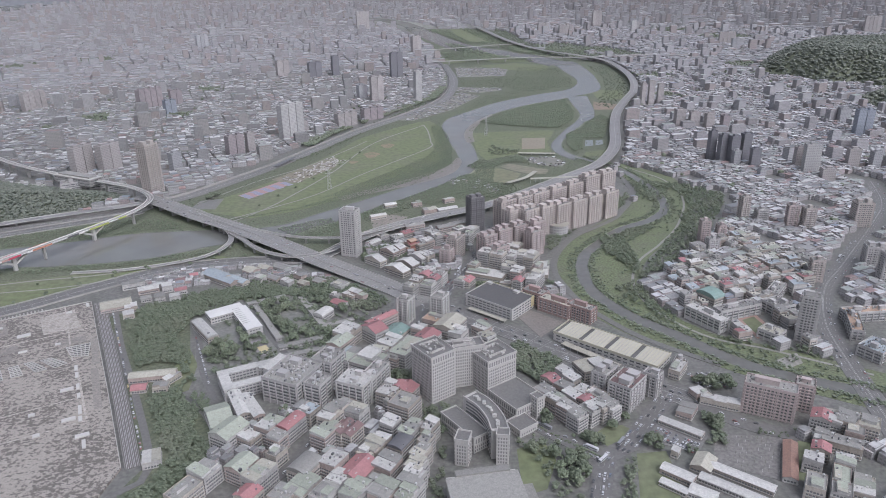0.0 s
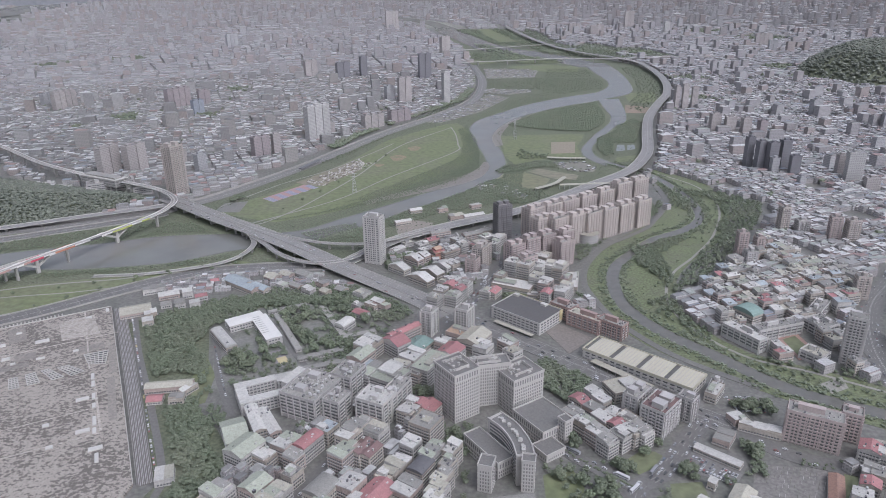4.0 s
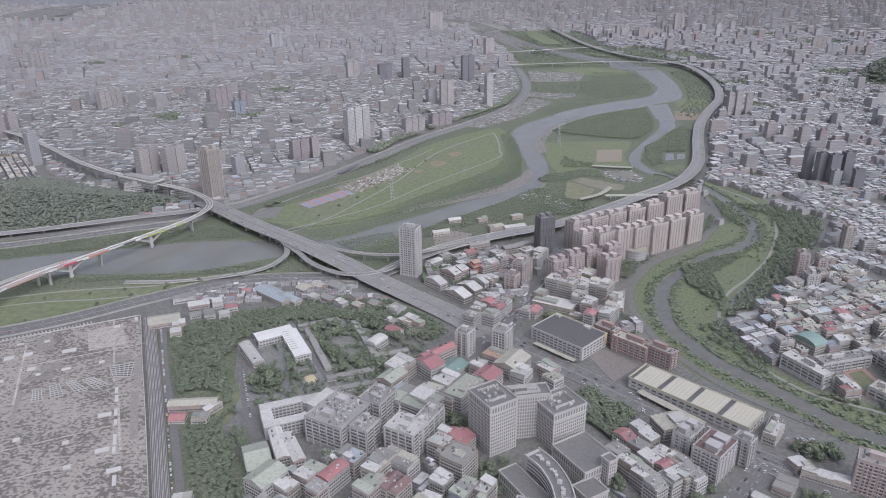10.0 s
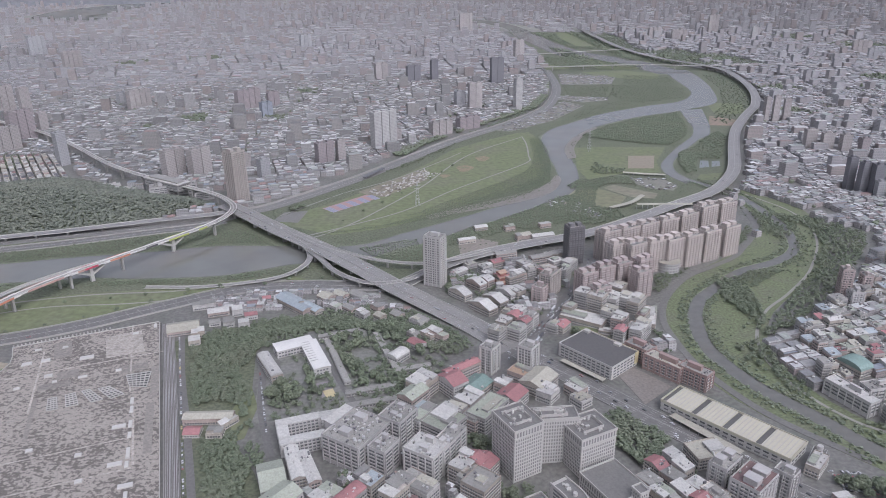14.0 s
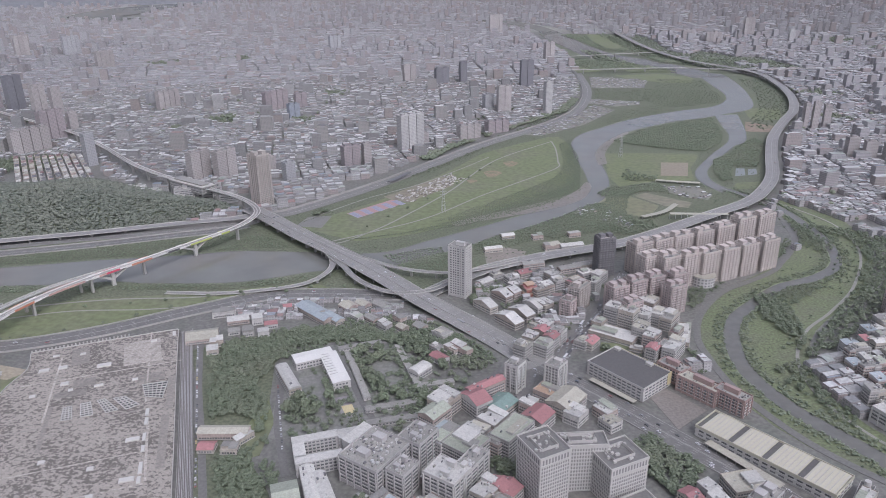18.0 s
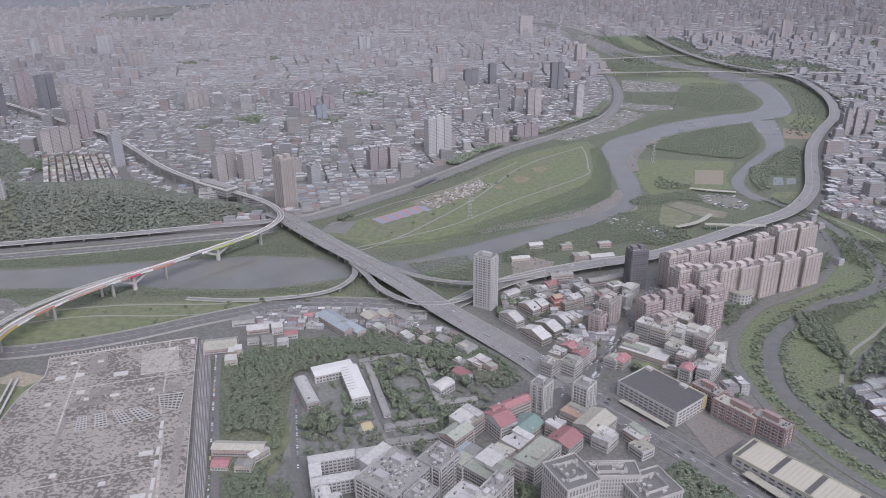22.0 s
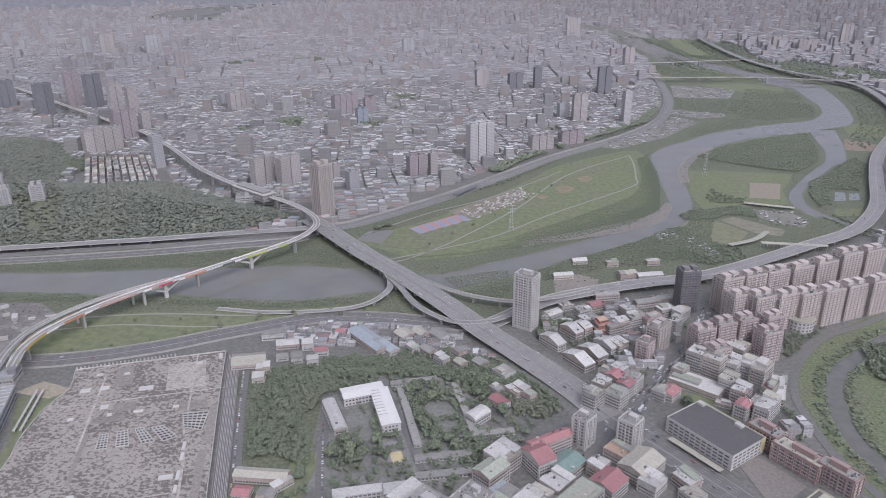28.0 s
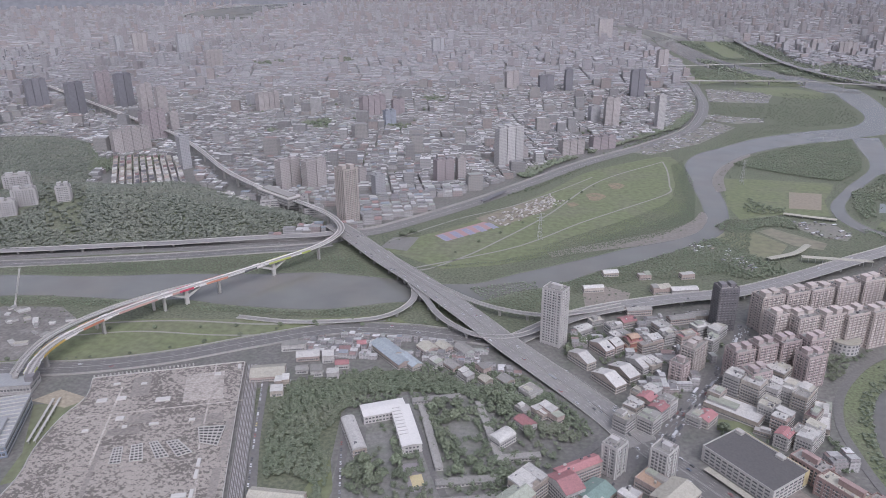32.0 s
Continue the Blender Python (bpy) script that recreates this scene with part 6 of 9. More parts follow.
house(113, 802, 63, 20, 14, 16, "pent", "white")
house(128, 807, 63, 22, 16, 16, "flat", "white")
house(139, 800, 63, 26, 14, 16, "flat", "grey")
house(106, 769, 63, 18, 14, 14, "pent", "cream")
house(116, 754, 63, 18, 14, 14, "pent", "white")
house(115, 728, 63, 14, 12, 14, "gable", "red")
house(129, 736, 63, 16, 12, 14, "flat", "grey")
house(136, 734, 63, 30, 14, 14, "pent", "white")
house(152, 777, 80, 46, 14, 6, "flat", "white")
house(142, 765, 63, 20, 10, 15, "flat", "brown")
house(78, 767, -24, 50, 25, 6, "flat", "white")
house(100, 740, 75, 8, 14, 4, "flat", "white")
house(15, 886, 40, 22, 14, 12, "flat", "grey")
house(33, 889, 40, 24, 14, 12, "flat", "red")
house(58, 876, 63, 16, 10, 16, "pent", "white")
house(6, 902, 40, 16, 16, 11, "pent", "white")
house(65, 912, 63, 24, 12, 12, "pent", "white")
house(47, 914, 40, 20, 14, 12, "flat", "white")
house(26, 937, 30, 30, 12, 8, "gable", "grey")
house(-32, 909, 40, 18, 14, 9, "gable", "red")
house(-45, 888, 40, 16, 14, 10, "flat", "grey")
house(-37, 870, 40, 20, 14, 10, "pent", "white")
house(-22, 860, 40, 16, 14, 11, "gable", "red")
house(-7, 858, 40, 20, 12, 11, "flat", "grey")
house(1, 867, 40, 14, 12, 11, "pent", "white")
house(-78, 876, 50, 20, 12, 7, "vault", "white")
house(-66, 902, 40, 16, 10, 7, "flat", "cream")
house(-22, 944, 25, 30, 12, 8, "gable", "grey")
house(-66, 1048, 25, 20, 12, 6, "gable", "white")
house(-81, 991, 25, 26, 10, 6, "gable", "white")
house(-22, 1050, 25, 16, 10, 6, "pent", "white")
house(31, 1069, 25, 18, 10, 6, "pent", "white")
house(1, 1014, 25, 24, 12, 6, "pent", "grey")
house(28, 1020, 25, 34, 12, 7, "gable", "white")
house(45, 952, 25, 26, 12, 7, "gable", "grey")
house(-367, 690, 25, 34, 24, 6, "gable", "cream")
house(-345, 680, 25, 14, 12, 5, "pent", "white")
house(-341, 663, 25, 12, 10, 5, "pent", "white")
house(-345, 733, 25, 24, 14, 6, "gable", "white")
house(-369, 746, 25, 26, 12, 5, "pent", "grey")
house(-322, 734, 25, 12, 10, 6, "pent", "white")
house(-303, 728, 25, 14, 10, 6, "gable", "red")
house(-313, 756, 25, 12, 10, 6, "gable", "brown")
house(-321, 707, 25, 12, 10, 5, "pent", "grey")
house(-303, 707, 25, 12, 8, 5, "pent", "white")
house(-338, 707, 25, 12, 10, 5, "gable", "grey")
house(-302, 774, 25, 10, 10, 5, "gable", "red")
house(-269, 768, -35, 38, 20, 7, "gable", "blue")
house(-254, 754, -35, 34, 14, 6, "gable", "blue")
house(-239, 755, -35, 30, 12, 6, "gable", "blue")
house(-230, 786, -35, 18, 16, 6, "gable", "cream")
house(-214, 794, -35, 18, 12, 6, "gable", "cream")
house(-192, 795, -35, 22, 14, 6, "gable", "grey")
house(-212, 760, -35, 14, 10, 5, "pent", "white")
house(-194, 760, -35, 18, 10, 5, "gable", "grey")
house(-175, 746, -35, 16, 10, 5, "pent", "white")
house(-162, 764, -35, 14, 10, 5, "pent", "grey")
house(-135, 751, -35, 14, 12, 5, "gable", "grey")
house(-107, 737, -35, 18, 16, 6, "flat", "grey")
house(-82, 708, -35, 26, 10, 6, "pent", "white")
house(-101, 686, -35, 18, 12, 6, "gable", "red")
house(-115, 657, 60, 20, 14, 8, "vault", "white")
house(-108, 707, -35, 12, 10, 5, "flat", "grey")
house(-154, 744, -35, 12, 10, 5, "gable", "cream")
house(-91, 708, -35, 16, 12, 5, "pent", "white")
house(-263, 532, 10, 44, 12, 6, "gable", "cream")
house(-243, 528, 60, 18, 6, 5, "pent", "white")
house(-249, 514, 10, 14, 12, 5, "pent", "grey")
house(-269, 512, 10, 14, 12, 4, "gable", "red")

# ---------------------------------------------------------------- the rail depot's deck
def stained_deck():
    """Weathered concrete: pale, with dark wet-looking patches."""
    m = bpy.data.materials.new("stained_deck")
    m.use_nodes = True
    n, l = m.node_tree.nodes, m.node_tree.links
    p = n["Principled BSDF"]
    p.inputs["Roughness"].default_value, p.inputs["Specular IOR Level"].default_value = 0.65, 0.6
    geo, turn, fine, broad, ramp, grain, hsv, pick, mix = (n.new("ShaderNode" + k) for k in ("NewGeometry", "Mapping", "TexNoise", "TexNoise", "ValToRGB", "MapRange", "HueSaturation", "MapRange", "Math"))
    turn.inputs["Rotation"].default_value = (0, 0, radians(-25))
    turn.inputs["Scale"].default_value = (0.27, 0.33, 0.15)
    fine.inputs["Scale"].default_value, fine.inputs["Detail"].default_value, fine.inputs["Roughness"].default_value = 1.0, 6.0, 0.7
    broad.inputs["Scale"].default_value, broad.inputs["Detail"].default_value = 0.02, 2.0
    l.new(geo.outputs["Position"], turn.inputs[0]), l.new(turn.outputs[0], fine.inputs["Vector"]), l.new(geo.outputs["Position"], broad.inputs["Vector"])
    pick.inputs["From Min"].default_value, pick.inputs["From Max"].default_value = 0.3, 0.7
    pick.inputs["To Min"].default_value, pick.inputs["To Max"].default_value = -0.07, 0.07
    l.new(broad.outputs["Fac"], pick.inputs["Value"])
    mix.operation = "ADD"
    l.new(fine.outputs["Fac"], mix.inputs[0]), l.new(pick.outputs[0], mix.inputs[1])
    e = ramp.color_ramp.elements
    e[0].position, e[0].color, e[1].position, e[1].color = 0.465, (0.142, 0.127, 0.111, 1), 0.5, (0.34, 0.308, 0.268, 1)
    l.new(mix.outputs[0], ramp.inputs[0])
    tiny = n.new("ShaderNodeTexNoise")
    tiny.inputs["Scale"].default_value, tiny.inputs["Detail"].default_value = 0.8, 4.0
    l.new(geo.outputs["Position"], tiny.inputs["Vector"])
    grain.inputs["From Min"].default_value, grain.inputs["From Max"].default_value = 0.3, 0.7
    grain.inputs["To Min"].default_value, grain.inputs["To Max"].default_value = 0.84, 1.14
    l.new(tiny.outputs["Fac"], grain.inputs["Value"])
    l.new(ramp.outputs[0], hsv.inputs["Color"]), l.new(grain.outputs[0], hsv.inputs["Value"]), l.new(hsv.outputs[0], p.inputs["Base Color"])
    return m


DECK_Z = 2.0
STAINED = stained_deck()
DEPOT_EDGE = [(-402, 703), (-352, 608), (-296, 505), (-239, 398), (-246, 340), (-330, 180), (-440, 200), (-462, 420), (-476, 486), (-494, 521), (-508, 565), (-511, 598), (-530, 627)]
sheet("depot_deck", DEPOT_EDGE, DECK_Z, STAINED, label="broad stained pale concrete deck of a rail depot", category="deck", skirt=2.4)
TAKEN.append((-420, 480, 1))
# bays of another tone
for k, (x, y, ang, w, d, tone) in enumerate(((-474, 631, -56, 36, 17, 0.2), (-416, 652, -58, 46, 37, 0.37), (-439, 566, 30, 29, 11, 0.18), (-438, 586, 30, 20, 15, 0.2), (-378, 606, 30, 26, 15, 0.2), (-402, 631, 30, 38, 4, 0.4), (-345, 585, -63, 60, 7, 0.24), (-312, 515, -63, 78, 7, 0.22), (-320, 503, -60, 88, 2.2, 0.42),
                                             (-394, 628, -61, 144, 1.6, 0.4), (-462, 572, -61, 120, 2.0, 0.42), (-430, 605, 29, 150, 1.4, 0.4), (-415, 520, 29, 130, 1.4, 0.26), (-390, 460, 29, 150, 1.4, 0.4), (-425, 512, -61, 70, 4, 0.22), (-372, 420, 29, 170, 1.6, 0.38))):
    slab = part("deck_bay", box(-w / 2, -d / 2, 0, w / 2, d / 2, 0.06 + 0.012 * k), material("deck_bay_%d" % round(tone * 100), (tone, tone * 0.93, tone * 0.85), grain=0.3, scale=0.45, stain=1.0, stain_scale=0.22, stain_to=(0.25, 0.23, 0.205)), None)
    slab.matrix_basis = pose(x, y, DECK_Z, 0, 0, ang)
    tagged(slab, "weathered concrete bay laid on the depot deck", "concrete bay", "bays of the depot deck", "structure")
# skylights: low white boxes with a rim
SKY_WHITE = material("skylight_white", (0.5, 0.5, 0.49), grain=0.05)
for x, y, ang, w, d in ((-348, 550, -63, 10, 2.6), (-341, 537, -63, 10, 2.6), (-330, 516, -63, 10, 2.6), (-322, 501, -63, 8, 2.6), (-310, 478, -63, 14, 2.6), (-303, 464, -63, 8, 2.6), (-338, 511, 27, 11, 4.5), (-313, 463, 27, 11, 4.5), (-290, 440, 27, 11, 4.5), (-283, 428, -63, 12, 2.6),
                        (-492, 598, 30, 9, 5), (-477, 607, 30, 8, 5), (-438, 618, 30, 13, 6), (-455, 580, 30, 7, 5), (-471, 555, 30, 5, 3), (-442, 571, 30, 4, 3), (-420, 583, 30, 8, 2.5), (-391, 599, 30, 5, 3), (-402, 692, -60, 9, 3), (-415, 673, 30, 6, 4), (-474, 635, 30, 5, 3), (-499, 626, 30, 6, 2.5), (-395, 470, 27, 5, 4), (-330, 440, 27, 5, 4), (-350, 470, 27, 5, 4)):
    sk = thing("skylight", pose(x, y, DECK_Z + 0.1, 0, 0, ang), "low white skylight box on the depot deck", "skylight", "skylights of the depot")
    part("curb", box(-w / 2 - .3, -d / 2 - .3, -0.2, w / 2 + .3, d / 2 + .3, 0.7), PALE_CONCRETE, sk)
    part("cover", box(-w / 2, -d / 2, 0.7, w / 2, d / 2, 1.3), SKY_WHITE, sk)
# lattice openings: flat dark sheets paint the wells' shade, crossed by white beams
WELL_SHADE = material("dark_well", (0.05, 0.05, 0.05))
for corners, nx, ny in (([(-378, 591), (-357, 601), (-347, 574), (-364, 573)], 5, 6), ([(-392, 565), (-384, 570), (-362, 560), (-370, 551)], 3, 6), ([(-405, 559), (-400, 563), (-377, 549), (-385, 543)], 3, 6), ([(-417, 551), (-410, 556), (-395, 538), (-404, 533)], 3, 6), ([(-429, 543), (-423, 547), (-410, 529), (-418, 525)], 3, 6)):
    cx, cy = sum(p[0] for p in corners) / 4, sum(p[1] for p in corners) / 4
    c = [Vector((p[0] - cx, p[1] - cy, 0)) for p in corners]
    well = thing("lattice_well", pose(cx, cy, DECK_Z + 0.12), "splayed light well, its shade a painted dark sheet, white beam lattice", "light well", "light wells of the depot")
    bm = bmesh.new()
    low, high = [bm.verts.new(v + Vector((0, 0, -0.2))) for v in c], [bm.verts.new(v + Vector((0, 0, 0.1))) for v in c]
    bm.faces.new(high)
    for i in range(4):
        bm.faces.new((low[i], low[(i + 1) % 4], high[(i + 1) % 4], high[i]))
    bmesh.ops.recalc_face_normals(bm, faces=bm.faces)
    part("well", bm, WELL_SHADE, well)

    def beam(name, p, q, z):
        m = Matrix.Translation(p) @ Matrix.Rotation(math.atan2(q.y - p.y, q.x - p.x), 4, "Z")
        part(name, box(0, -.4, 0.1, (q - p).length, .4, z, turn=m), PALE_CONCRETE, well)

    for i in range(nx + 1):
        beam("beam", c[0].lerp(c[1], i / nx), c[3].lerp(c[2], i / nx), 1.0)
    for i in range(ny + 1):
        beam("cross_beam", c[0].lerp(c[3], i / ny), c[1].lerp(c[2], i / ny), 0.94)
# edge wall and track corridor
bm = bmesh.new()
edge = smooth([(-462, 420, DECK_Z), (-476, 486, DECK_Z), (-494, 521, DECK_Z), (-508, 565, DECK_Z), (-511, 598, DECK_Z), (-530, 627, DECK_Z), (-528, 629, DECK_Z), (-404, 702, DECK_Z), (-402, 701, DECK_Z), (-352, 608, DECK_Z), (-296, 505, DECK_Z), (-239, 398, DECK_Z)], 10)
sweep(bm, edge, [(0.3, 0), (0.3, 1.1), (-0.3, 1.1), (-0.3, 0)])
bmesh.ops.recalc_face_normals(bm, faces=bm.faces)
tagged(part("trim_depot_wall", bm, PALE_CONCRETE), "low pale parapet round the depot deck", "wall", "", "structure")
TRACK = [(-393, 703), (-340, 606), (-285, 504), (-230, 400)]
tl = smooth([(*p, 0.35) for p in TRACK], 10)
bm = bmesh.new()
sweep(bm, tl, [(-5.8, 0), (5.8, 0), (5.8, -0.3), (-5.8, -0.3)])
bmesh.ops.recalc_face_normals(bm, faces=bm.faces)
tagged(part("ground_track_bed", bm, material("track_ballast", (0.17, 0.155, 0.145), grain=0.3, scale=1.5)), "brown ballast bed of the depot tracks", "track bed", "", "structure")
tracks = thing("depot_tracks", pose(0, 0, 0), "parallel steel rails beside the depot deck", "railway track")
for k in range(4):
    for s in (-0.55, 0.55):
        bm = bmesh.new()
        o = -4.1 + k * 2.75 + s
        sweep(bm, tl, [(o - .16, 0), (o + .16, 0), (o + .16, 0.2), (o - .16, 0.2)])
        bmesh.ops.recalc_face_normals(bm, faces=bm.faces)
        part("rail", bm, STEEL, tracks)
bm = bmesh.new()
sweep(bm, tl, [(5.9, 0), (6.3, 0), (6.3, 2.4), (5.9, 2.4)])
sweep(bm, tl, [(-6.3, 0), (-5.9, 0), (-5.9, 1.6), (-6.3, 1.6)])
bmesh.ops.recalc_face_normals(bm, faces=bm.faces)
tagged(part("trim_track_wall", bm, CONCRETE), "concrete walls along the depot tracks", "wall", "", "structure")

# a row of barrier blocks on the kerb above the riverside road, and the sandy yard under the viaduct
barrier = thing("roadside_barrier", pose(0, 0, 0), "row of small white barrier blocks beside the riverside road", "barrier")
for k in range(26):
    x, y = -533 + 81 * k / 25, 632 + 51 * k / 25
    part("block", box(x - .6, y - .6, -0.2, x + .6, y + .6, 2.2), PALE_CONCRETE, barrier)
sheet("ground_sand_yard", [(-560, 580), (-548, 604), (-509, 600), (-520, 580)], 0.3, material("sandy_soil", (0.33, 0.29, 0.22), grain=0.2, scale=0.3, stain=0.5, stain_scale=0.08, stain_to=(0.25, 0.23, 0.18)), label="sandy yard under the viaduct", category="yard")
sheet("ground_dirt_yard", [(-92, 982), (-70, 1012), (-35, 999), (-38, 950), (-83, 940)], 0.3, material("bare_dirt", (0.24, 0.215, 0.19), grain=0.2, scale=0.3, stain=0.5, stain_scale=0.06, stain_to=(0.18, 0.17, 0.15)), label="bare dirt yard between river and road", category="yard")

# ---------------------------------------------------------------- towers of the city, one by one
far_tower(-1166, 1424, 68, 87, 18, 50, "tan")
far_tower(-952, 1332, 64, 22, 16, 67, "grey")
far_tower(-1192, 1532, 71, 61, 18, 68, "rose")
far_tower(-1600, 1715, 81, 49, 18, 89, "dark")
far_tower(-1813, 1783, 68, 60, 18, 79, "dark")
far_tower(-1617, 1842, 64, 41, 18, 101, "rose")
far_tower(-1547, 1844, 78, 50, 18, 97, "dark")
far_tower(-1440, 1805, 71, 38, 18, 79, "tan")
far_tower(-1369, 1784, 65, 29, 18, 78, "tan")
far_tower(-1198, 1613, 64, 23, 16, 49, "tan")
far_tower(-1131, 1941, 67, 71, 18, 48, "tan")
far_tower(-1198, 1967, 69, 30, 18, 36, "grey")
far_tower(-329, 1562, 48, 62, 18, 76, "white")
far_tower(-415, 1395, 44, 37, 18, 44, "rose")
far_tower(-389, 1420, 42, 18, 13, 44, "tan")
far_tower(-707, 1831, 48, 31, 18, 40, "blue")
far_tower(-808, 1953, 59, 77, 18, 51, "rose")
far_tower(-741, 1973, 42, 34, 18, 42, "rose")
far_tower(-354, 2469, 29, 25, 18, 71, "dark")
far_tower(-423, 2449, 35, 49, 18, 53, "dark")
far_tower(-138, 2425, 24, 44, 18, 84, "dark")
far_tower(-50, 1980, 32, 21, 16, 86, "white")
far_tower(-168, 1994, 25, 38, 18, 71, "tan")
far_tower(-214, 2016, 37, 28, 18, 44, "grey")
far_tower(-94, 3081, 37, 45, 18, 74, "tan")
far_tower(-679, 1274, 66, 45, 18, 54, "tan")
far_tower(-633, 1289, 64, 45, 18, 54, "tan")
far_tower(-218, 1679, 43, 58, 18, 31, "tan")
far_tower(-160, 1749, 41, 61, 18, 28, "rose")
far_tower(-540, 2472, 38, 46, 18, 58, "tan")
far_tower(-1108, 3381, 49, 59, 18, 63, "grey")
far_tower(-443, 4238, 26, 77, 18, 102, "tan")
far_tower(-2475, 3007, 61, 64, 18, 90, "tan")
far_tower(-2487, 2889, 67, 37, 18, 88, "grey")
far_tower(-1830, 2675, 71, 79, 18, 67, "tan")
far_tower(-2263, 3065, 63, 76, 18, 85, "grey")
far_tower(-307, 1599, 42, 18, 13, 28, "tan")
far_tower(-556, 1329, 60, 17, 13, 33, "tan")
far_tower(-505, 1291, 54, 22, 16, 35, "grey")
far_tower(555, 1315, 14, 15, 12, 59, "dark")
far_tower(569, 1294, 13, 17, 13, 56, "dark")
far_tower(586, 1282, 7, 19, 14, 56, "dark")
far_tower(609, 1285, 12, 19, 14, 60, "dark")
far_tower(616, 1251, 1, 18, 13, 39, "dark")
far_tower(587, 1268, 7, 15, 12, 31, "grey")
far_tower(703, 1212, -8, 29, 18, 56, "white")
far_tower(696, 1247, 3, 15, 12, 42, "tan")
far_tower(799, 1245, -6, 23, 16, 38, "tan")
far_tower(959, 1505, -1, 37, 18, 58, "blue")
tower(390, 869, -1, 12, 12, 36, "rose")
tower(415, 874, 3, 10, 12, 27, "rose")
tower(391, 838, 8, 14, 12, 21, "grey")
far_tower(562, 1868, 15, 12, 12, 64, "tan")
far_tower(584, 1867, 4, 16, 12, 68, "tan")
far_tower(613, 1881, 3, 17, 12, 58, "tan")
tower(480, 958, 11, 12, 12, 41, "tan")
tower(557, 914, 7, 16, 12, 37, "tan")
tower(538, 924, -7, 14, 12, 38, "rose")
tower(648, 937, -2, 24, 18, 37, "tan")
tower(584, 786, -13, 25, 18, 28, "grey")
tower(567, 732, 1, 16, 12, 42, "grey")
far_tower(582, 1607, 7, 24, 17, 44, "tan")
far_tower(612, 1593, 1, 24, 17, 40, "tan")
far_tower(642, 1578, 9, 21, 15, 40, "tan")
far_tower(678, 1576, 13, 18, 14, 34, "rose")
far_tower(882, 1774, 10, 27, 18, 44, "grey")
tower(487, 743, -10, 14, 12, 29, "tan")
far_tower(1330, 3329, -1, 74, 18, 50, "tan")
far_tower(714, 1167, -9, 24, 17, 23, "tan")
far_tower(840, 1241, 3, 18, 14, 33, "grey")
tower(508, 957, 5, 17, 12, 21, "grey")
far_tower(602, 1184, 5, 11, 12, 19, "grey")
far_tower(984, 1633, -4, 26, 18, 38, "grey")
far_tower(904, 4199, 8, 53, 18, 93, "tan")
far_tower(558, 3913, 22, 64, 18, 52, "tan")
far_tower(668, 3837, 11, 74, 18, 48, "tan")
far_tower(1029, 3850, 6, 28, 18, 63, "white")
far_tower(1273, 3074, -2, 34, 18, 47, "grey")
far_tower(1955, 4046, -5, 40, 18, 83, "tan")
far_tower(2196, 3692, -5, 76, 18, 82, "tan")

# ---------------------------------------------------------------- greens: lawns, paths, courts
PATH = material("pale_path", (0.25, 0.245, 0.225), grain=0.12, scale=0.5)
for nm, pts, w in (("park", [(-360, 1005), (-315, 985), (-272, 1046), (-240, 1121), (-191, 1262), (-134, 1485), (-26, 1670)], 3.2), ("park_edge", [(-26, 1670), (-14, 1600), (-6, 1500), (-8, 1443), (-85, 1318), (-134, 1240), (-200, 1120), (-272, 1041), (-330, 985)], 3.2),
                   ("park_levee", [(-395, 1075), (-330, 1195), (-294, 1243), (-250, 1303), (-190, 1420), (-150, 1510)], 2.5), ("south", [(-300, 836), (-360, 815), (-430, 785), (-520, 765), (-600, 735), (-660, 700)], 3), ("south_low", [(-330, 812), (-400, 770), (-470, 745), (-560, 725), (-640, 685)], 2.5),
                   ("creek", [(375, 1270), (425, 1180), (425, 1070), (380, 950), (330, 870), (285, 810), (260, 740), (266, 670), (305, 605), (360, 575), (440, 525)], 3.5)):
    road("path_" + nm, pts, w, 0.42, "pale concrete foot and cycle path", PATH, 8)
sheet("ground_spit_field", [(67, 1237), (77, 1261), (126, 1280), (170, 1235), (156, 1194), (133, 1173), (106, 1188)], 0.24, material("dry_field", (0.17, 0.175, 0.105), rough=0.7, grain=0.2, scale=0.1, stain=0.6, stain_scale=0.02, stain_to=(0.2, 0.185, 0.13)), label="dry grassy field with bare patches", category="field")
sheet("ground_creek_lawn", [(222, 800), (235, 830), (262, 850), (262, 790), (248, 730), (232, 735)], 0.25, CREEK_GRASS, label="mown lawn beside the creek", category="lawn")
sheet("ground_creek_lawn_east", [(262, 660), (300, 600), (355, 568), (430, 522), (420, 500), (350, 545), (292, 590), (255, 640)], 0.25, CREEK_GRASS, label="long mown creek bank", category="lawn")
sheet("ground_creek_lawn_north", [(345, 985), (400, 1060), (420, 1130), (440, 1120), (430, 1060), (385, 965)], 0.25, CREEK_GRASS, label="mown lawn inside a creek bend", category="lawn")
sheet("ground_creek_lawn_west", [(365, 1120), (300, 1000), (240, 935), (250, 925), (300, 960), (370, 1030)], 0.25, CREEK_GRASS, label="green creek bank below the apartments", category="lawn")
sheet("ground_far_lawn", [(150, 2700), (300, 2760), (420, 2690), (400, 2560), (300, 2560), (200, 2640)], 0.25, GRASS, label="far green flood meadow", category="lawn")
sheet("ground_front_lawn", [(83, 418), (106, 431), (114, 404), (102, 370), (83, 362)], 0.25, GRASS, label="lawn beside the stone complex", category="lawn")
sheet("ground_right_lawn", [(168, 345), (181, 411), (206, 414), (207, 379), (197, 345)], 0.25, GRASS, label="open lawn beside the road", category="lawn")
sheet("ground_strip_lawn", [(322, 430), (333, 430), (308, 377), (299, 377)], 0.25, GRASS, label="strip of lawn beside a tiled shed", category="lawn")
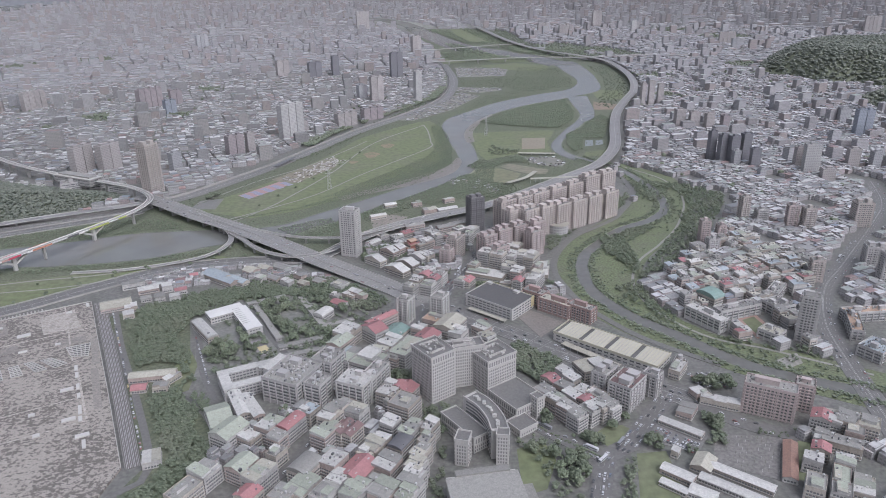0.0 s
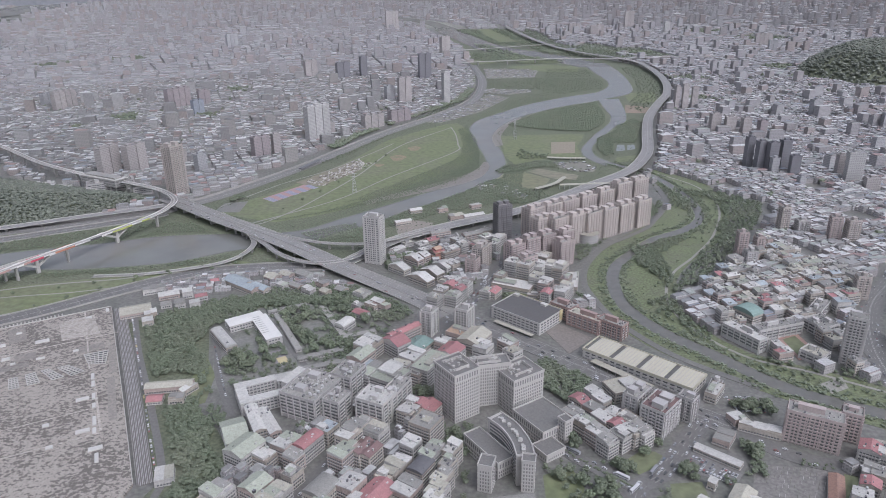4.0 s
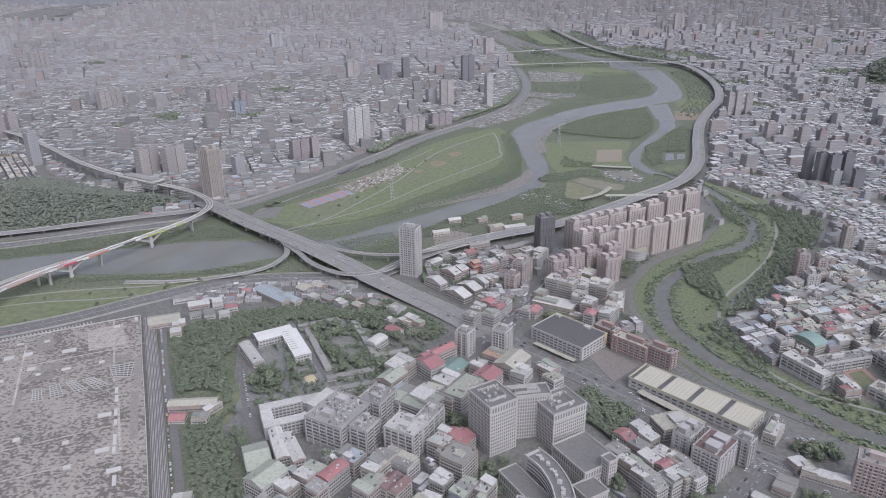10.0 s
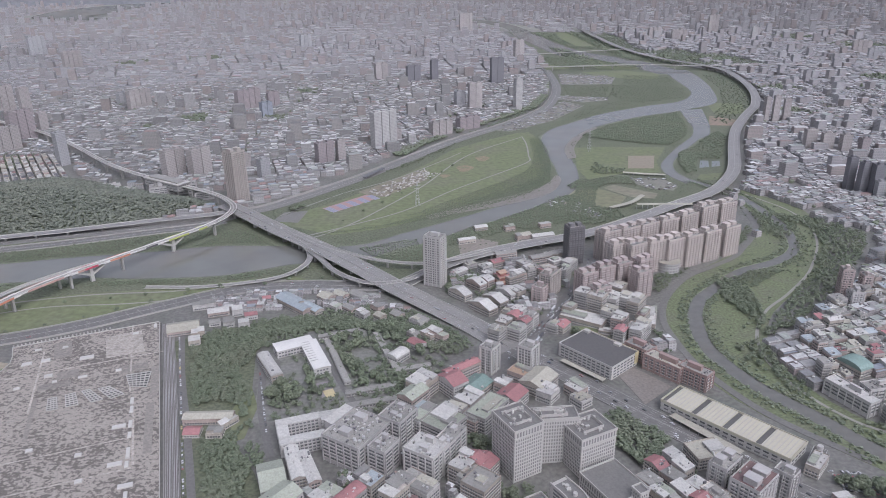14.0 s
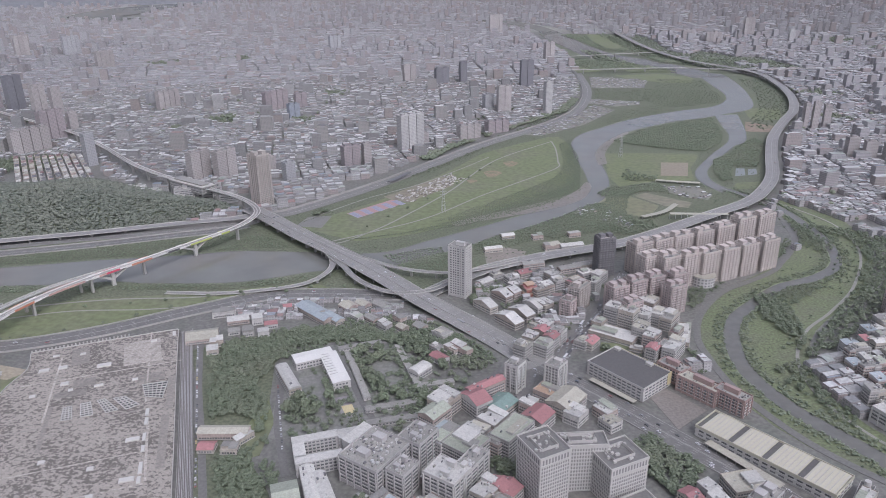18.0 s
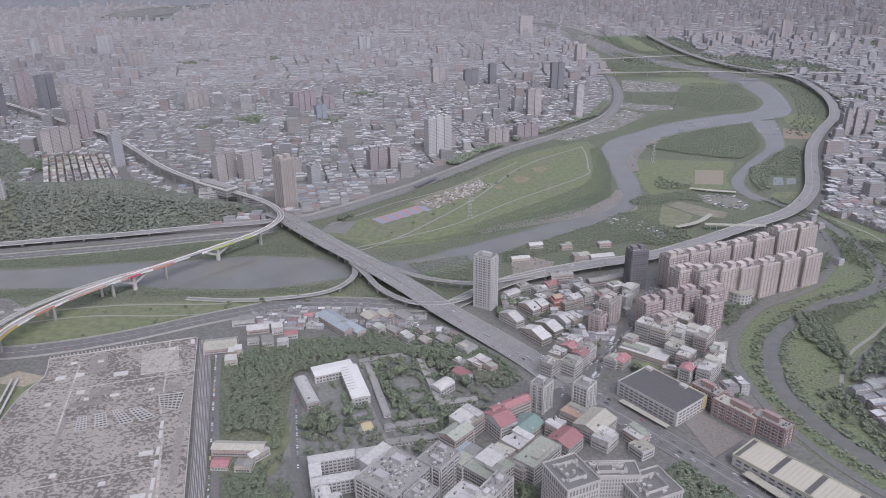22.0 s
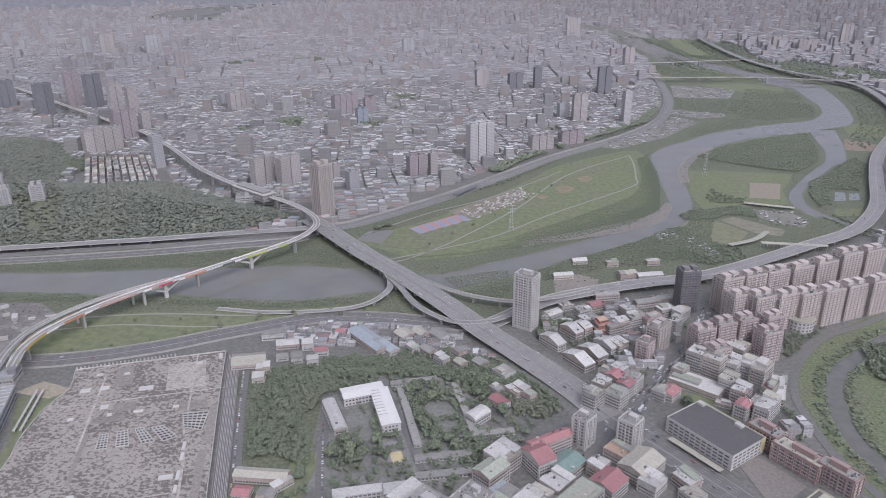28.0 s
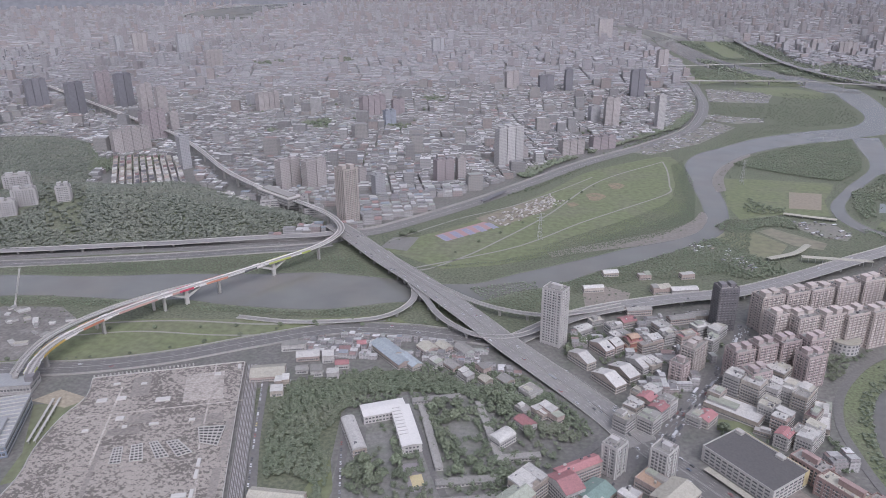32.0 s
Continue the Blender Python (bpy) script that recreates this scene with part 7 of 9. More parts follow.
sheet("ground_bend_lawn", [(327, 938), (405, 1017), (389, 981), (335, 908), (318, 907)], 0.3, CREEK_GRASS, label="mown lawn in the creek park", category="lawn")
sheet("ground_spit_bare", [(132, 1284), (153, 1306), (226, 1260), (216, 1230), (178, 1236)], 0.32, material("worn_field", (0.2, 0.19, 0.14), rough=0.7, grain=0.2, scale=0.1, stain=0.6, stain_scale=0.03, stain_to=(0.17, 0.18, 0.12)), label="worn sandy sports field on the river spit", category="field")
sheet("ground_park_bare", [(-250, 1190), (-190, 1300), (-200, 1372), (-222, 1352), (-300, 1214), (-282, 1200)], 0.3, material("worn_lawn", (0.215, 0.19, 0.15), rough=0.7, grain=0.2, scale=0.1, stain=0.7, stain_scale=0.05, stain_to=(0.16, 0.17, 0.1)), label="trodden ground of the allotments in the park", category="lawn")
sheet("ground_between_bridges", [(140, 3090), (235, 3040), (380, 2826), (340, 2790), (215, 2780)], 0.95, GRASS, label="green river bank between the far bridges", category="lawn")
sheet("ground_bridge_meadow", [(-5, 2900), (75, 2934), (114, 2800), (25, 2750)], 0.95, GRASS, label="small green meadow between the far bridges", category="lawn")
sheet("ground_bank_field", [(474, 2135), (573, 2140), (543, 1988), (466, 1967)], 0.25, GRASS, label="green sports field beside the expressway", category="lawn")
sheet("ground_red_field", [(447, 1951), (505, 1905), (490, 1832), (425, 1835)], 0.27, material("reddish_field", (0.25, 0.19, 0.15), rough=0.7, grain=0.2, scale=0.1, stain=0.8, stain_scale=0.03, stain_to=(0.15, 0.17, 0.1)), label="reddish worn field beside the expressway", category="field")
sheet("ground_channel_lawn", [(307, 1352), (322, 1391), (367, 1407), (355, 1360)], 0.25, GRASS, label="small lawn beside the side channel", category="lawn")
PITCH_BLUE = material("blue_grey_court", (0.2, 0.225, 0.24), grain=0.15, scale=0.3, stain=0.4, stain_scale=0.08, stain_to=(0.24, 0.25, 0.25))
for nm, outline in (("a", [(328, 1437), (340, 1494), (356, 1494), (348, 1445)]), ("b", [(353, 1447), (362, 1490), (378, 1496), (372, 1456)])):
    sheet("ground_pitch_" + nm, outline, 0.3, PITCH_BLUE, label="pale blue-grey ball court among trees", category="court")
CREEK_ROAD = [(300, 546), (240, 598), (204, 650), (183, 695), (172, 740), (167, 775), (174, 822), (192, 866), (218, 908), (249, 937), (290, 979), (307, 1009), (334, 1061), (350, 1110), (352, 1180)]
road("road_creek_side", CREEK_ROAD, 8, 0.45, "narrow asphalt road along the creek park")
sheet("ground_upper_meadow", [(62, 4230), (160, 4230), (215, 3800), (262, 3527), (160, 3539), (95, 3860)], 0.95, GRASS, label="far green meadow beside the upper river", category="lawn")
sheet("ground_grove", [(-368, 664), (-299, 713), (-248, 739), (-188, 742), (-153, 724), (-222, 706), (-262, 688), (-268, 655), (-236, 560), (-226, 503), (-196, 470), (-164, 420), (-190, 378), (-190, 340), (-240, 340), (-222, 398), (-290, 530), (-318, 590)], 0.12, SCRUB, label="leafy ground under dense trees", category="ground")
sheet("ground_round_garden", [(154, 440), (166, 450), (178, 450), (186, 442), (183, 430), (172, 419), (161, 419), (153, 430)], 0.3, GRASS, label="round public garden with worn lawn", category="garden")
sheet("ground_creek_court", [(357, 554), (385, 568), (382, 548), (362, 538)], 0.4, material("worn_court", (0.26, 0.255, 0.235), grain=0.2, scale=0.4), label="pale ball court beside the creek", category="court")
sheet("ground_slope", [(-250, 552), (-249, 594), (-228, 558), (-222, 512), (-232, 505)], 0.25, GRASS, label="grassy plot among trees", category="lawn")
sheet("ground_garden_lawn", [(64, 752), (95, 752), (92, 738), (62, 734)], 0.25, GRASS, label="small lawn behind a low hall", category="lawn")
CARPARK = material("car_park_asphalt", (0.165, 0.162, 0.155), grain=0.15, scale=0.5, stain=0.5, stain_scale=0.08, stain_to=(0.22, 0.22, 0.22))
sheet("ground_car_park", [(198, 440), (215, 458), (248, 434), (232, 411), (193, 428)], 0.3, CARPARK, label="asphalt car park with rows of cars", category="car park")
sheet("ground_grey_lot", [(255, 436), (309, 431), (286, 376), (240, 400)], 0.3, material("weathered_lot", (0.185, 0.175, 0.168), grain=0.3, scale=0.35, stain=0.6, stain_scale=0.09, stain_to=(0.135, 0.135, 0.125)), label="empty cracked asphalt lot", category="lot")
sheet("ground_plaza", [(231, 548), (256, 557), (231, 503), (206, 496)], 0.32, CARPARK, label="paved yard beside the warehouse", category="yard")
sheet("ground_campus", [(-262, 655), (-222, 700), (-150, 722), (-104, 650), (-60, 620), (-90, 560), (-160, 560), (-225, 530), (-240, 590)], 0.15, material("campus_paving", (0.19, 0.19, 0.18), grain=0.25, scale=0.25, stain=0.6, stain_scale=0.05, stain_to=(0.11, 0.13, 0.085)), label="campus ground of paving and worn grass", category="ground")
for nm, pts, w in (("west", [(-262, 652), (-240, 600), (-226, 560), (-206, 520), (-190, 490)], 7), ("middle", [(-240, 640), (-222, 598), (-212, 560)], 6), ("garden", [(-222, 694), (-190, 650), (-158, 600), (-140, 575)], 6), ("gate", [(-140, 575), (-100, 600), (-60, 640), (-30, 690)], 7)):
    road("road_campus_" + nm, pts, w, 0.36, "narrow asphalt campus lane")
for kth, (x, y, ang, w, d) in enumerate(((-177, 645, -61, 92, 7), (-130, 668, -62, 88, 7), (-190, 700, 28, 46, 7), (-128, 598, 25, 52, 8), (-118, 578, 24, 58, 8), (-95, 640, 25, 34, 7))):
    walk_roof = thing("covered_walk", pose(x, y, 0, 0, 0, ang), "long low grey roofed walkway on a campus", "covered walkway", "covered walkways")
    part("wall", box(-w / 2, -d / 2 + .6, -0.3, w / 2, d / 2 - .6, 3.2), WALLS[0], walk_roof)
    part("roof", box(-w / 2 - .3, -d / 2, 3.2, w / 2 + .3, d / 2, 3.5 + 0.09 * kth), ROOF_MAT["grey"], walk_roof)
    tagged(shared("window_band", window_row(w, d - 1.2, 1.6, 1.4, 3.1, 1.0), walk_roof), kind="stuff")
    for k in range(int(w / 12)):
        TAKEN.append((x + math.cos(radians(ang)) * (k * 12 + 6 - w / 2), y + math.sin(radians(ang)) * (k * 12 + 6 - w / 2), 6))
# ball courts
BLUE_COURT, RED_COURT = material("court_blue", (0.24, 0.25, 0.36), grain=0.1), material("court_red", (0.36, 0.22, 0.22), grain=0.1)
sheet("ground_courts", [(-337, 1118), (-278, 1206), (-257, 1183), (-312, 1100)], 0.26, RED_COURT, label="faded red apron of the tennis courts", category="court")
for k in range(5):
    for s in (0, 1):
        q = sheet("tennis_court", [(-6, -7), (6, -7), (6, 7), (-6, 7)], 0.0, BLUE_COURT, "", "faded blue tennis court with white lines", "court", 0.1)
        q.matrix_basis = pose(-325 + 13.5 * k + 10 * s, 1118 + 18.2 * k - 9 * s, 0.38, 0, 0, 54)
        tagged(q, group="tennis courts")
        for x0, y0, x1, y1 in ((-5.5, -6.2, 5.5, -6.0), (-5.5, 6.0, 5.5, 6.2), (-5.5, -6, -5.3, 6), (5.3, -6, 5.5, 6), (-5.5, -.1, 5.5, .1)):
            part("court_line", box(x0, y0, 0.0, x1, y1, 0.03), MARK, q)
q = sheet("basketball_court", [(-188, 603), (-176, 609), (-156, 579), (-168, 573)], 0.3, material("court_purple", (0.25, 0.235, 0.25), grain=0.1), "", "grey ball court with a yellow half", "court")
part("court_half", box(-7, -5, 0, 7, 5, 0.05), YELLOW, q).matrix_basis = pose(-168, 588, 0.32, 0, 0, -58)
# allotment plots and parked vans near the park
plot = random.Random(8)
for k in range(190):
    u, v = plot.random(), plot.uniform(-24, 22)
    x, y = -262 + 72 * u + v * 0.78, 1200 + 160 * u - v * 0.6
    ob = part("allotment_bed", box(-plot.uniform(1.6, 3.4), -1.2, 0, plot.uniform(1.2, 2.6), 1.2, plot.uniform(0.4, 2.2)), material("bed_" + str(k % 4), ((0.46, 0.455, 0.44), (0.17, 0.155, 0.125), (0.34, 0.335, 0.325), (0.5, 0.49, 0.48))[k % 4], grain=0.2))
    ob.matrix_basis = pose(x, y, 0.2, 0, 0, 64)
    tagged(ob, "small pale hut or bed on an allotment in the park", "allotment", "allotment huts")


def pylon(x, y, h, label="grey steel lattice transmission pylon"):
    top = thing("pylon", pose(x, y, 0, 0, 0, 30), label, "pylon", "transmission pylons")
    for sx in (-1, 1):
        for sy in (-1, 1):
            bm = bmesh.new()
            q = [Vector((sx * 3, sy * 3, -0.2)), Vector((sx * 0.7, sy * 0.7, h))]
            for p in (q,):
                a = [bm.verts.new(p[0] + Vector(o)) for o in ((-.2, -.2, 0), (.2, -.2, 0), (.2, .2, 0), (-.2, .2, 0))]
                b = [bm.verts.new(p[1] + Vector(o)) for o in ((-.15, -.15, 0), (.15, -.15, 0), (.15, .15, 0), (-.15, .15, 0))]
                for i in range(4):
                    bm.faces.new((a[i], a[(i + 1) % 4], b[(i + 1) % 4], b[i]))
                bm.faces.new(b)
            part("leg", bm, STEEL, top)
    for k in range(6):
        z = h * (k + 1) / 7
        s = 3 - 2.3 * z / h
        bm = bmesh.new()
        ring(bm, 2 * s, 2 * s, z - .15, z + .15, 0.1, thick=0.25)
        part("brace", bm, STEEL, top)
    for z in (h * 0.72, h * 0.84, h * 0.96):
        part("arm", box(-6, -.25, z, 6, .25, z + 0.5), STEEL, top)
    return top


pylon(-181, 1150, 42), pylon(121, 1547, 46)
for pts, lab in (([(177, 1378, 4), (215, 1372, 4), (254, 1369, 4)], "long pale shelter roof beside the ball field"), ([(137, 1161, 5), (174, 1194, 5), (196, 1234, 5)], "bent pale shed roof beside the field"), ([(-310, 1293, 4), (-287, 1361, 4)], "dark green shelter roof beside the levee road"), ([(180, 1172, 9), (225, 1177, 9), (269, 1182, 9)], "long pale noise barrier roof")):
    bm = bmesh.new()
    sweep(bm, smooth(pts, 6), [(-4.5, -0.3), (4.5, -0.3), (4.5, 0.1), (0, 0.9), (-4.5, 0.1)])
    bmesh.ops.recalc_face_normals(bm, faces=bm.faces)
    top = thing("long_shelter", pose(0, 0, 0), lab, "shelter", "riverside shelters")
    part("roof", bm, ROOF_MAT["dark" if "dark" in lab else "cream"], top)
    for p in smooth(pts, 9):
        part("post", box(p[0] - .2, p[1] - .2, -0.2, p[0] + .2, p[1] + .2, p[2] - 0.3), STEEL, top)

# ---------------------------------------------------------------- greens: woods and scrub, as a mass
rng = np.random.default_rng(21)


TAKEN.extend([(-180, 604, 10), (-168, 588, 10), (-152, 662, 16), (-138, 640, 10)])


def free(p, extra=0.0):
    """Leaves out places that stand in a building."""
    ok = np.ones(len(p), bool)
    for cx, cy, r in TAKEN:
        ok &= np.hypot(p[:, 0] - cx, p[:, 1] - cy) > r + extra
    return p[ok]


DEPOT_ROAD_LINE, MAIN_LINE, SOUTH_LINE = smooth(DEPOT_ROAD), smooth(MAIN_ROAD), smooth(SOUTH_ROAD)
LINES = [(DEPOT_ROAD_LINE, 9), (MAIN_LINE, 16), (SOUTH_LINE, 16), (smooth(FRONT_STREET), 9), (smooth(MID_STREET), 13), (smooth(RIGHT_ROAD), 12), (smooth(BRIDGE), 22), (smooth(EXPRESSWAY), 17), (smooth(LEVEE), 16), (smooth(LEVEE_LOW), 13), (smooth(METRO), 8), (smooth(TRACK), 12), (smooth(RAIL_RIGHT), 14), (smooth([(-262, 652), (-240, 600), (-226, 560), (-206, 520), (-190, 490)]), 7), (smooth([(-222, 694), (-190, 650), (-158, 600), (-140, 575)]), 6), (smooth([(-217, 652), (-202, 608), (-183, 563)]), 4), (smooth(BOULEVARD), 8), (smooth(CREEK_ROAD), 5.5)]
GROVE = [(-368, 664), (-299, 713), (-248, 739), (-188, 742), (-153, 724), (-177, 710), (-222, 706), (-262, 688), (-268, 655), (-248, 602), (-236, 560), (-226, 503), (-196, 470), (-200, 450), (-164, 420), (-190, 378), (-190, 340), (-240, 340), (-222, 398), (-290, 530), (-318, 590)]
for nm, outline, gap, size, lab in (
        ("grove", GROVE, 5.0, (5, 8), "dense green trees beside the depot road"),
        ("grove", [(-190, 735), (-164, 764), (-96, 742), (-60, 700), (-66, 685), (-92, 665), (-143, 700)], 7.0, (6, 9), "leafy trees among low houses"),
        ("grove", [(85, 585), (116, 602), (143, 552), (118, 512), (95, 540)], 5.5, (6, 9), "dense trees behind the stone complex"),
        ("campus_trees", [(-216, 664), (-162, 598), (-152, 563), (-193, 598), (-215, 640)], 6, (4, 7), "leafy trees in the campus gardens"),
        ("campus_trees", [(-240, 605), (-214, 611), (-197, 558), (-220, 559)], 6.5, (5, 8), "leafy trees between campus lanes"),
        ("campus_trees", [(-168, 684), (-142, 706), (-120, 634), (-140, 609), (-183, 663)], 6.5, (4, 7), "garden trees inside the covered walks"),
        ("campus_trees", [(-118, 754), (-71, 788), (-44, 727), (-74, 682), (-110, 697)], 6.5, (4, 7.5), "leafy trees among low houses"),
        ("campus_trees", [(-120, 634), (-96, 647), (-88, 600), (-120, 590)], 6, (4, 7), "trees behind the walkways"),
        ("grove", [(-275, 690), (-262, 700), (-228, 712), (-222, 690), (-252, 672), (-262, 640), (-272, 650)], 6, (5, 8), "trees round the white institute"),
        ("grove", [(-33, 566), (-7, 566), (-5, 508), (-30, 519)], 5.5, (5, 8), "dark trees between office blocks"),
        ("boulevard_hedge", [(97, 458), (108, 446), (133, 423), (152, 406), (151, 404), (132, 421), (107, 444), (96, 456)], 2.2, (1.5, 3), "clipped hedge on the boulevard median"),
        ("street_trees", [(129, 451), (166, 417), (161, 406), (125, 429)], 5.5, (3, 5.5), "hedge and small trees beside the garden"),
        ("street_trees", [(166, 404), (178, 404), (168, 350), (156, 350)], 5.5, (4, 7), "dark trees along the road"),
        ("street_trees", [(258, 476), (272, 471), (257, 419), (240, 423)], 5.5, (5, 8), "dark trees beside the car park"),
        ("street_trees", [(283, 462), (292, 456), (330, 441), (360, 434), (360, 430), (328, 436), (288, 452)], 5, (2, 4), "hedge of bushes below the apartment slabs"),
        ("street_trees", [(295, 446), (320, 439), (312, 428), (289, 436)], 4, (2, 4), "bushes along the east street"),
        ("street_trees", [(222, 424), (242, 420), (233, 409), (220, 413)], 5, (4, 6), "trees at the end of the car park"),
        ("campus_trees", [(-262, 640), (-236, 560), (-224, 520), (-196, 535), (-160, 560), (-95, 552), (-75, 590), (-60, 690), (-100, 660), (-150, 722), (-200, 712), (-230, 700)], 9.5, (4.5, 8), "leafy trees among campus buildings and yards"),
        ("grove", [(-215, 500), (-200, 465), (-190, 440), (-182, 470), (-195, 520)], 6, (5, 8), "trees beside the sports hall"),
        ("street_trees", [(-6, 470), (22, 482), (40, 470), (25, 440), (22, 400), (22, 345), (-2, 345), (0, 400)], 6.5, (5, 8), "dark trees beside the stone complex"),
        ("street_trees", [(78, 430), (112, 440), (155, 412), (142, 345), (110, 345), (100, 400)], 9, (4, 8), "garden trees beside the stone complex"),
        ("street_trees", [(100, 570), (165, 520), (215, 505), (210, 495), (160, 508), (98, 556)], 7, (4, 7), "trees along the main road"),
        ("street_trees", [(60, 775), (100, 775), (120, 715), (110, 692), (66, 722)], 6, (4, 7), "bushes behind the factory"),
        ("street_trees", [(-100, 875), (-60, 868), (-30, 830), (-60, 800), (-90, 815)], 7, (4, 7), "trees at the foot of the white tower"),
        ("street_trees", [(150, 862), (175, 850), (195, 890), (212, 918), (245, 950), (285, 990), (312, 1030), (330, 1080), (318, 1085), (290, 1030), (235, 968), (190, 925)], 6, (4, 7), "trees between apartments and creek path"),
        ("grove", [(-1365, 1270), (-1300, 1420), (-1230, 1560), (-1080, 1440), (-1010, 1300), (-1100, 1240), (-1240, 1240)], 9, (7, 11), "wooded slope behind the hill"),
        ("street_trees", [(-75, 812), (-15, 755), (15, 730), (65, 830), (75, 930), (20, 955), (-45, 910), (-90, 860)], 8, (4, 7), "street trees between shop houses"),
        ("street_trees", [(150, 700), (166, 702), (158, 770), (150, 790), (140, 765)], 6, (4, 7), "trees between yards and the creek road"),
        ("street_trees", [(60, 760), (150, 810), (165, 760), (165, 705), (125, 712), (100, 750)], 7.5, (4, 6.5), "yard trees between houses"),
        ("grove", [(178, 478), (208, 498), (215, 490), (181, 460)], 5.0, (5, 8), "dense green trees at the street corner"),
        ("creek_woods", [(362, 1166), (400, 1160), (454, 1145), (500, 1090), (478, 1030), (410, 909), (322, 798), (281, 752), (268, 752), (330, 860), (381, 943), (425, 1041), (426, 1117)], 7.5, (5, 9), "dark trees along the creek path"),
        ("creek_woods", [(232, 735), (262, 745), (276, 690), (268, 655), (240, 690)], 8, (4, 8), "loose trees in the creek park"),
        ("creek_woods", [(238, 855), (262, 850), (258, 800), (250, 760), (262, 765), (272, 830), (262, 880)], 11, (3, 6), "loose trees along the creek park path"),
        ("creek_woods", [(330, 940), (360, 985), (392, 1050), (410, 1110), (425, 1080), (405, 1000), (350, 905)], 13, (3, 6), "loose trees inside the upper creek park"),
        ("creek_woods", [(300, 600), (360, 570), (430, 530), (424, 522), (352, 556), (296, 590)], 9, (3, 6), "bushes on the long creek bank"),
        ("creek_woods", [(345, 1190), (380, 1150), (400, 1084), (375, 1050), (350, 1079), (345, 1127)], 7, (4, 7), "trees inside the upper creek bend"),
        ("creek_woods", [(258, 895), (310, 936), (340, 936), (290, 876), (262, 835), (246, 835)], 6.5, (4, 7), "park trees beside the creek"),
        ("creek_woods", [(232, 950), (300, 1040), (335, 1100), (345, 1095), (330, 1050), (294, 1013), (240, 955)], 6, (4, 7), "trees between apartments and creek road"),
        ("campus_trees", [(-220, 775), (-180, 785), (-156, 766), (-162, 724), (-193, 718), (-226, 745)], 6, (4, 7), "leafy trees behind the sheds"),
        ("campus_trees", [(-160, 760), (-123, 768), (-60, 727), (-40, 690), (-60, 670), (-124, 700), (-155, 725)], 5, (3.5, 6.5), "leafy trees between small yards"),
        ("bank_scrub", [(-235, 950), (-156, 1000), (-141, 948), (-193, 919)], 6, (2.5, 5), "low scrub on the near river bank"),
        ("bank_scrub", [(-20, 1085), (60, 1160), (110, 1200), (130, 1160), (60, 1085), (0, 1050)], 6.5, (3, 6), "bushes behind the river bank"),
        ("creek_woods", [(250, 905), (285, 870), (285, 800), (268, 760), (262, 800), (246, 846)], 7, (5, 9), "trees in a creek-side park"),
        ("creek_woods", [(260, 742), (280, 673), (316, 618), (366, 592), (430, 556), (428, 546), (350, 580), (297, 606), (262, 652)], 7.5, (4, 7), "bushes and trees along the creek path"),
        ("levee_woods", [(-262, 1462), (-240, 1560), (-170, 1700), (-95, 1840), (0, 2010), (28, 2171), (35, 2400), (10, 2640), (-8, 2640), (8, 2400), (5, 2190), (-25, 2040), (-130, 1850), (-205, 1700), (-280, 1540), (-290, 1470)], 8, (8, 12), "dark tree belt along the levee road"),
        ("levee_woods", [(-401, 1181), (-354, 1236), (-235, 1400), (-110, 1740), (-20, 1950), (-30, 1955), (-125, 1760), (-250, 1440), (-380, 1190)], 9, (4, 7), "small trees below the levee road"),
        ("spit_woods", [(112, 1690), (170, 1795), (270, 1905), (372, 1990), (368, 1800), (345, 1705), (300, 1620), (262, 1622), (180, 1650)], 7, (3, 6), "scrubby woods on the river spit"),
        ("spit_woods", [(305, 1545), (345, 1600), (400, 1720), (430, 1760), (440, 1700), (405, 1600), (384, 1510), (335, 1506), (318, 1410), (296, 1392), (292, 1450)], 7.5, (3, 6), "scrubby woods beside the side channel"),
        ("spit_woods", [(118, 1400), (128, 1452), (150, 1420), (184, 1415), (180, 1384), (140, 1372), (116, 1374)], 9, (3, 6), "bushes beside the ball field"),
        ("bank_scrub", [(-325, 985), (-209, 1046), (-120, 1105), (-4, 1225), (40, 1312), (38, 1440), (25, 1560), (14, 1640), (8, 1560), (20, 1440), (15, 1340), (-50, 1245), (-140, 1130), (-215, 1052), (-300, 1005)], 5, (2, 4.5), "low scrub along the river bank"),
        ("bank_scrub", [(-200, 918), (-109, 1018), (-40, 1096), (38, 1193), (82, 1245), (95, 1300), (125, 1290), (110, 1170), (5, 1075), (-60, 1010), (-120, 960), (-150, 905)], 5.5, (3, 5.5), "dense bushes on the near river bank"),
        ("bank_scrub", [(-190, 1095), (-120, 1200), (-60, 1290), (-13, 1369), (2, 1420), (4, 1500), (-8, 1640), (10, 1680), (34, 1560), (42, 1400), (30, 1310), (-8, 1252), (-60, 1200), (-140, 1120)], 5.5, (2, 4), "rough scrub between the park path and the river"),
        ("spit_woods", [(92, 1330), (109, 1328), (178, 1372), (186, 1345), (196, 1310), (150, 1312), (126, 1288), (78, 1268), (70, 1290)], 6.5, (2.5, 5), "dark trees behind the sports field"),
        ("spit_woods", [(30, 1196), (64, 1230), (104, 1182), (150, 1165), (160, 1120), (110, 1085), (60, 1100), (40, 1150)], 8, (2.5, 5), "trees among the riverside huts"),
        ("bank_scrub", [(-792, 742), (-700, 768), (-612, 787), (-503, 808), (-398, 828), (-320, 868), (-300, 858), (-398, 815), (-503, 795), (-612, 772), (-700, 752), (-792, 722)], 5, (2.5, 5), "low scrub along the south bank"),
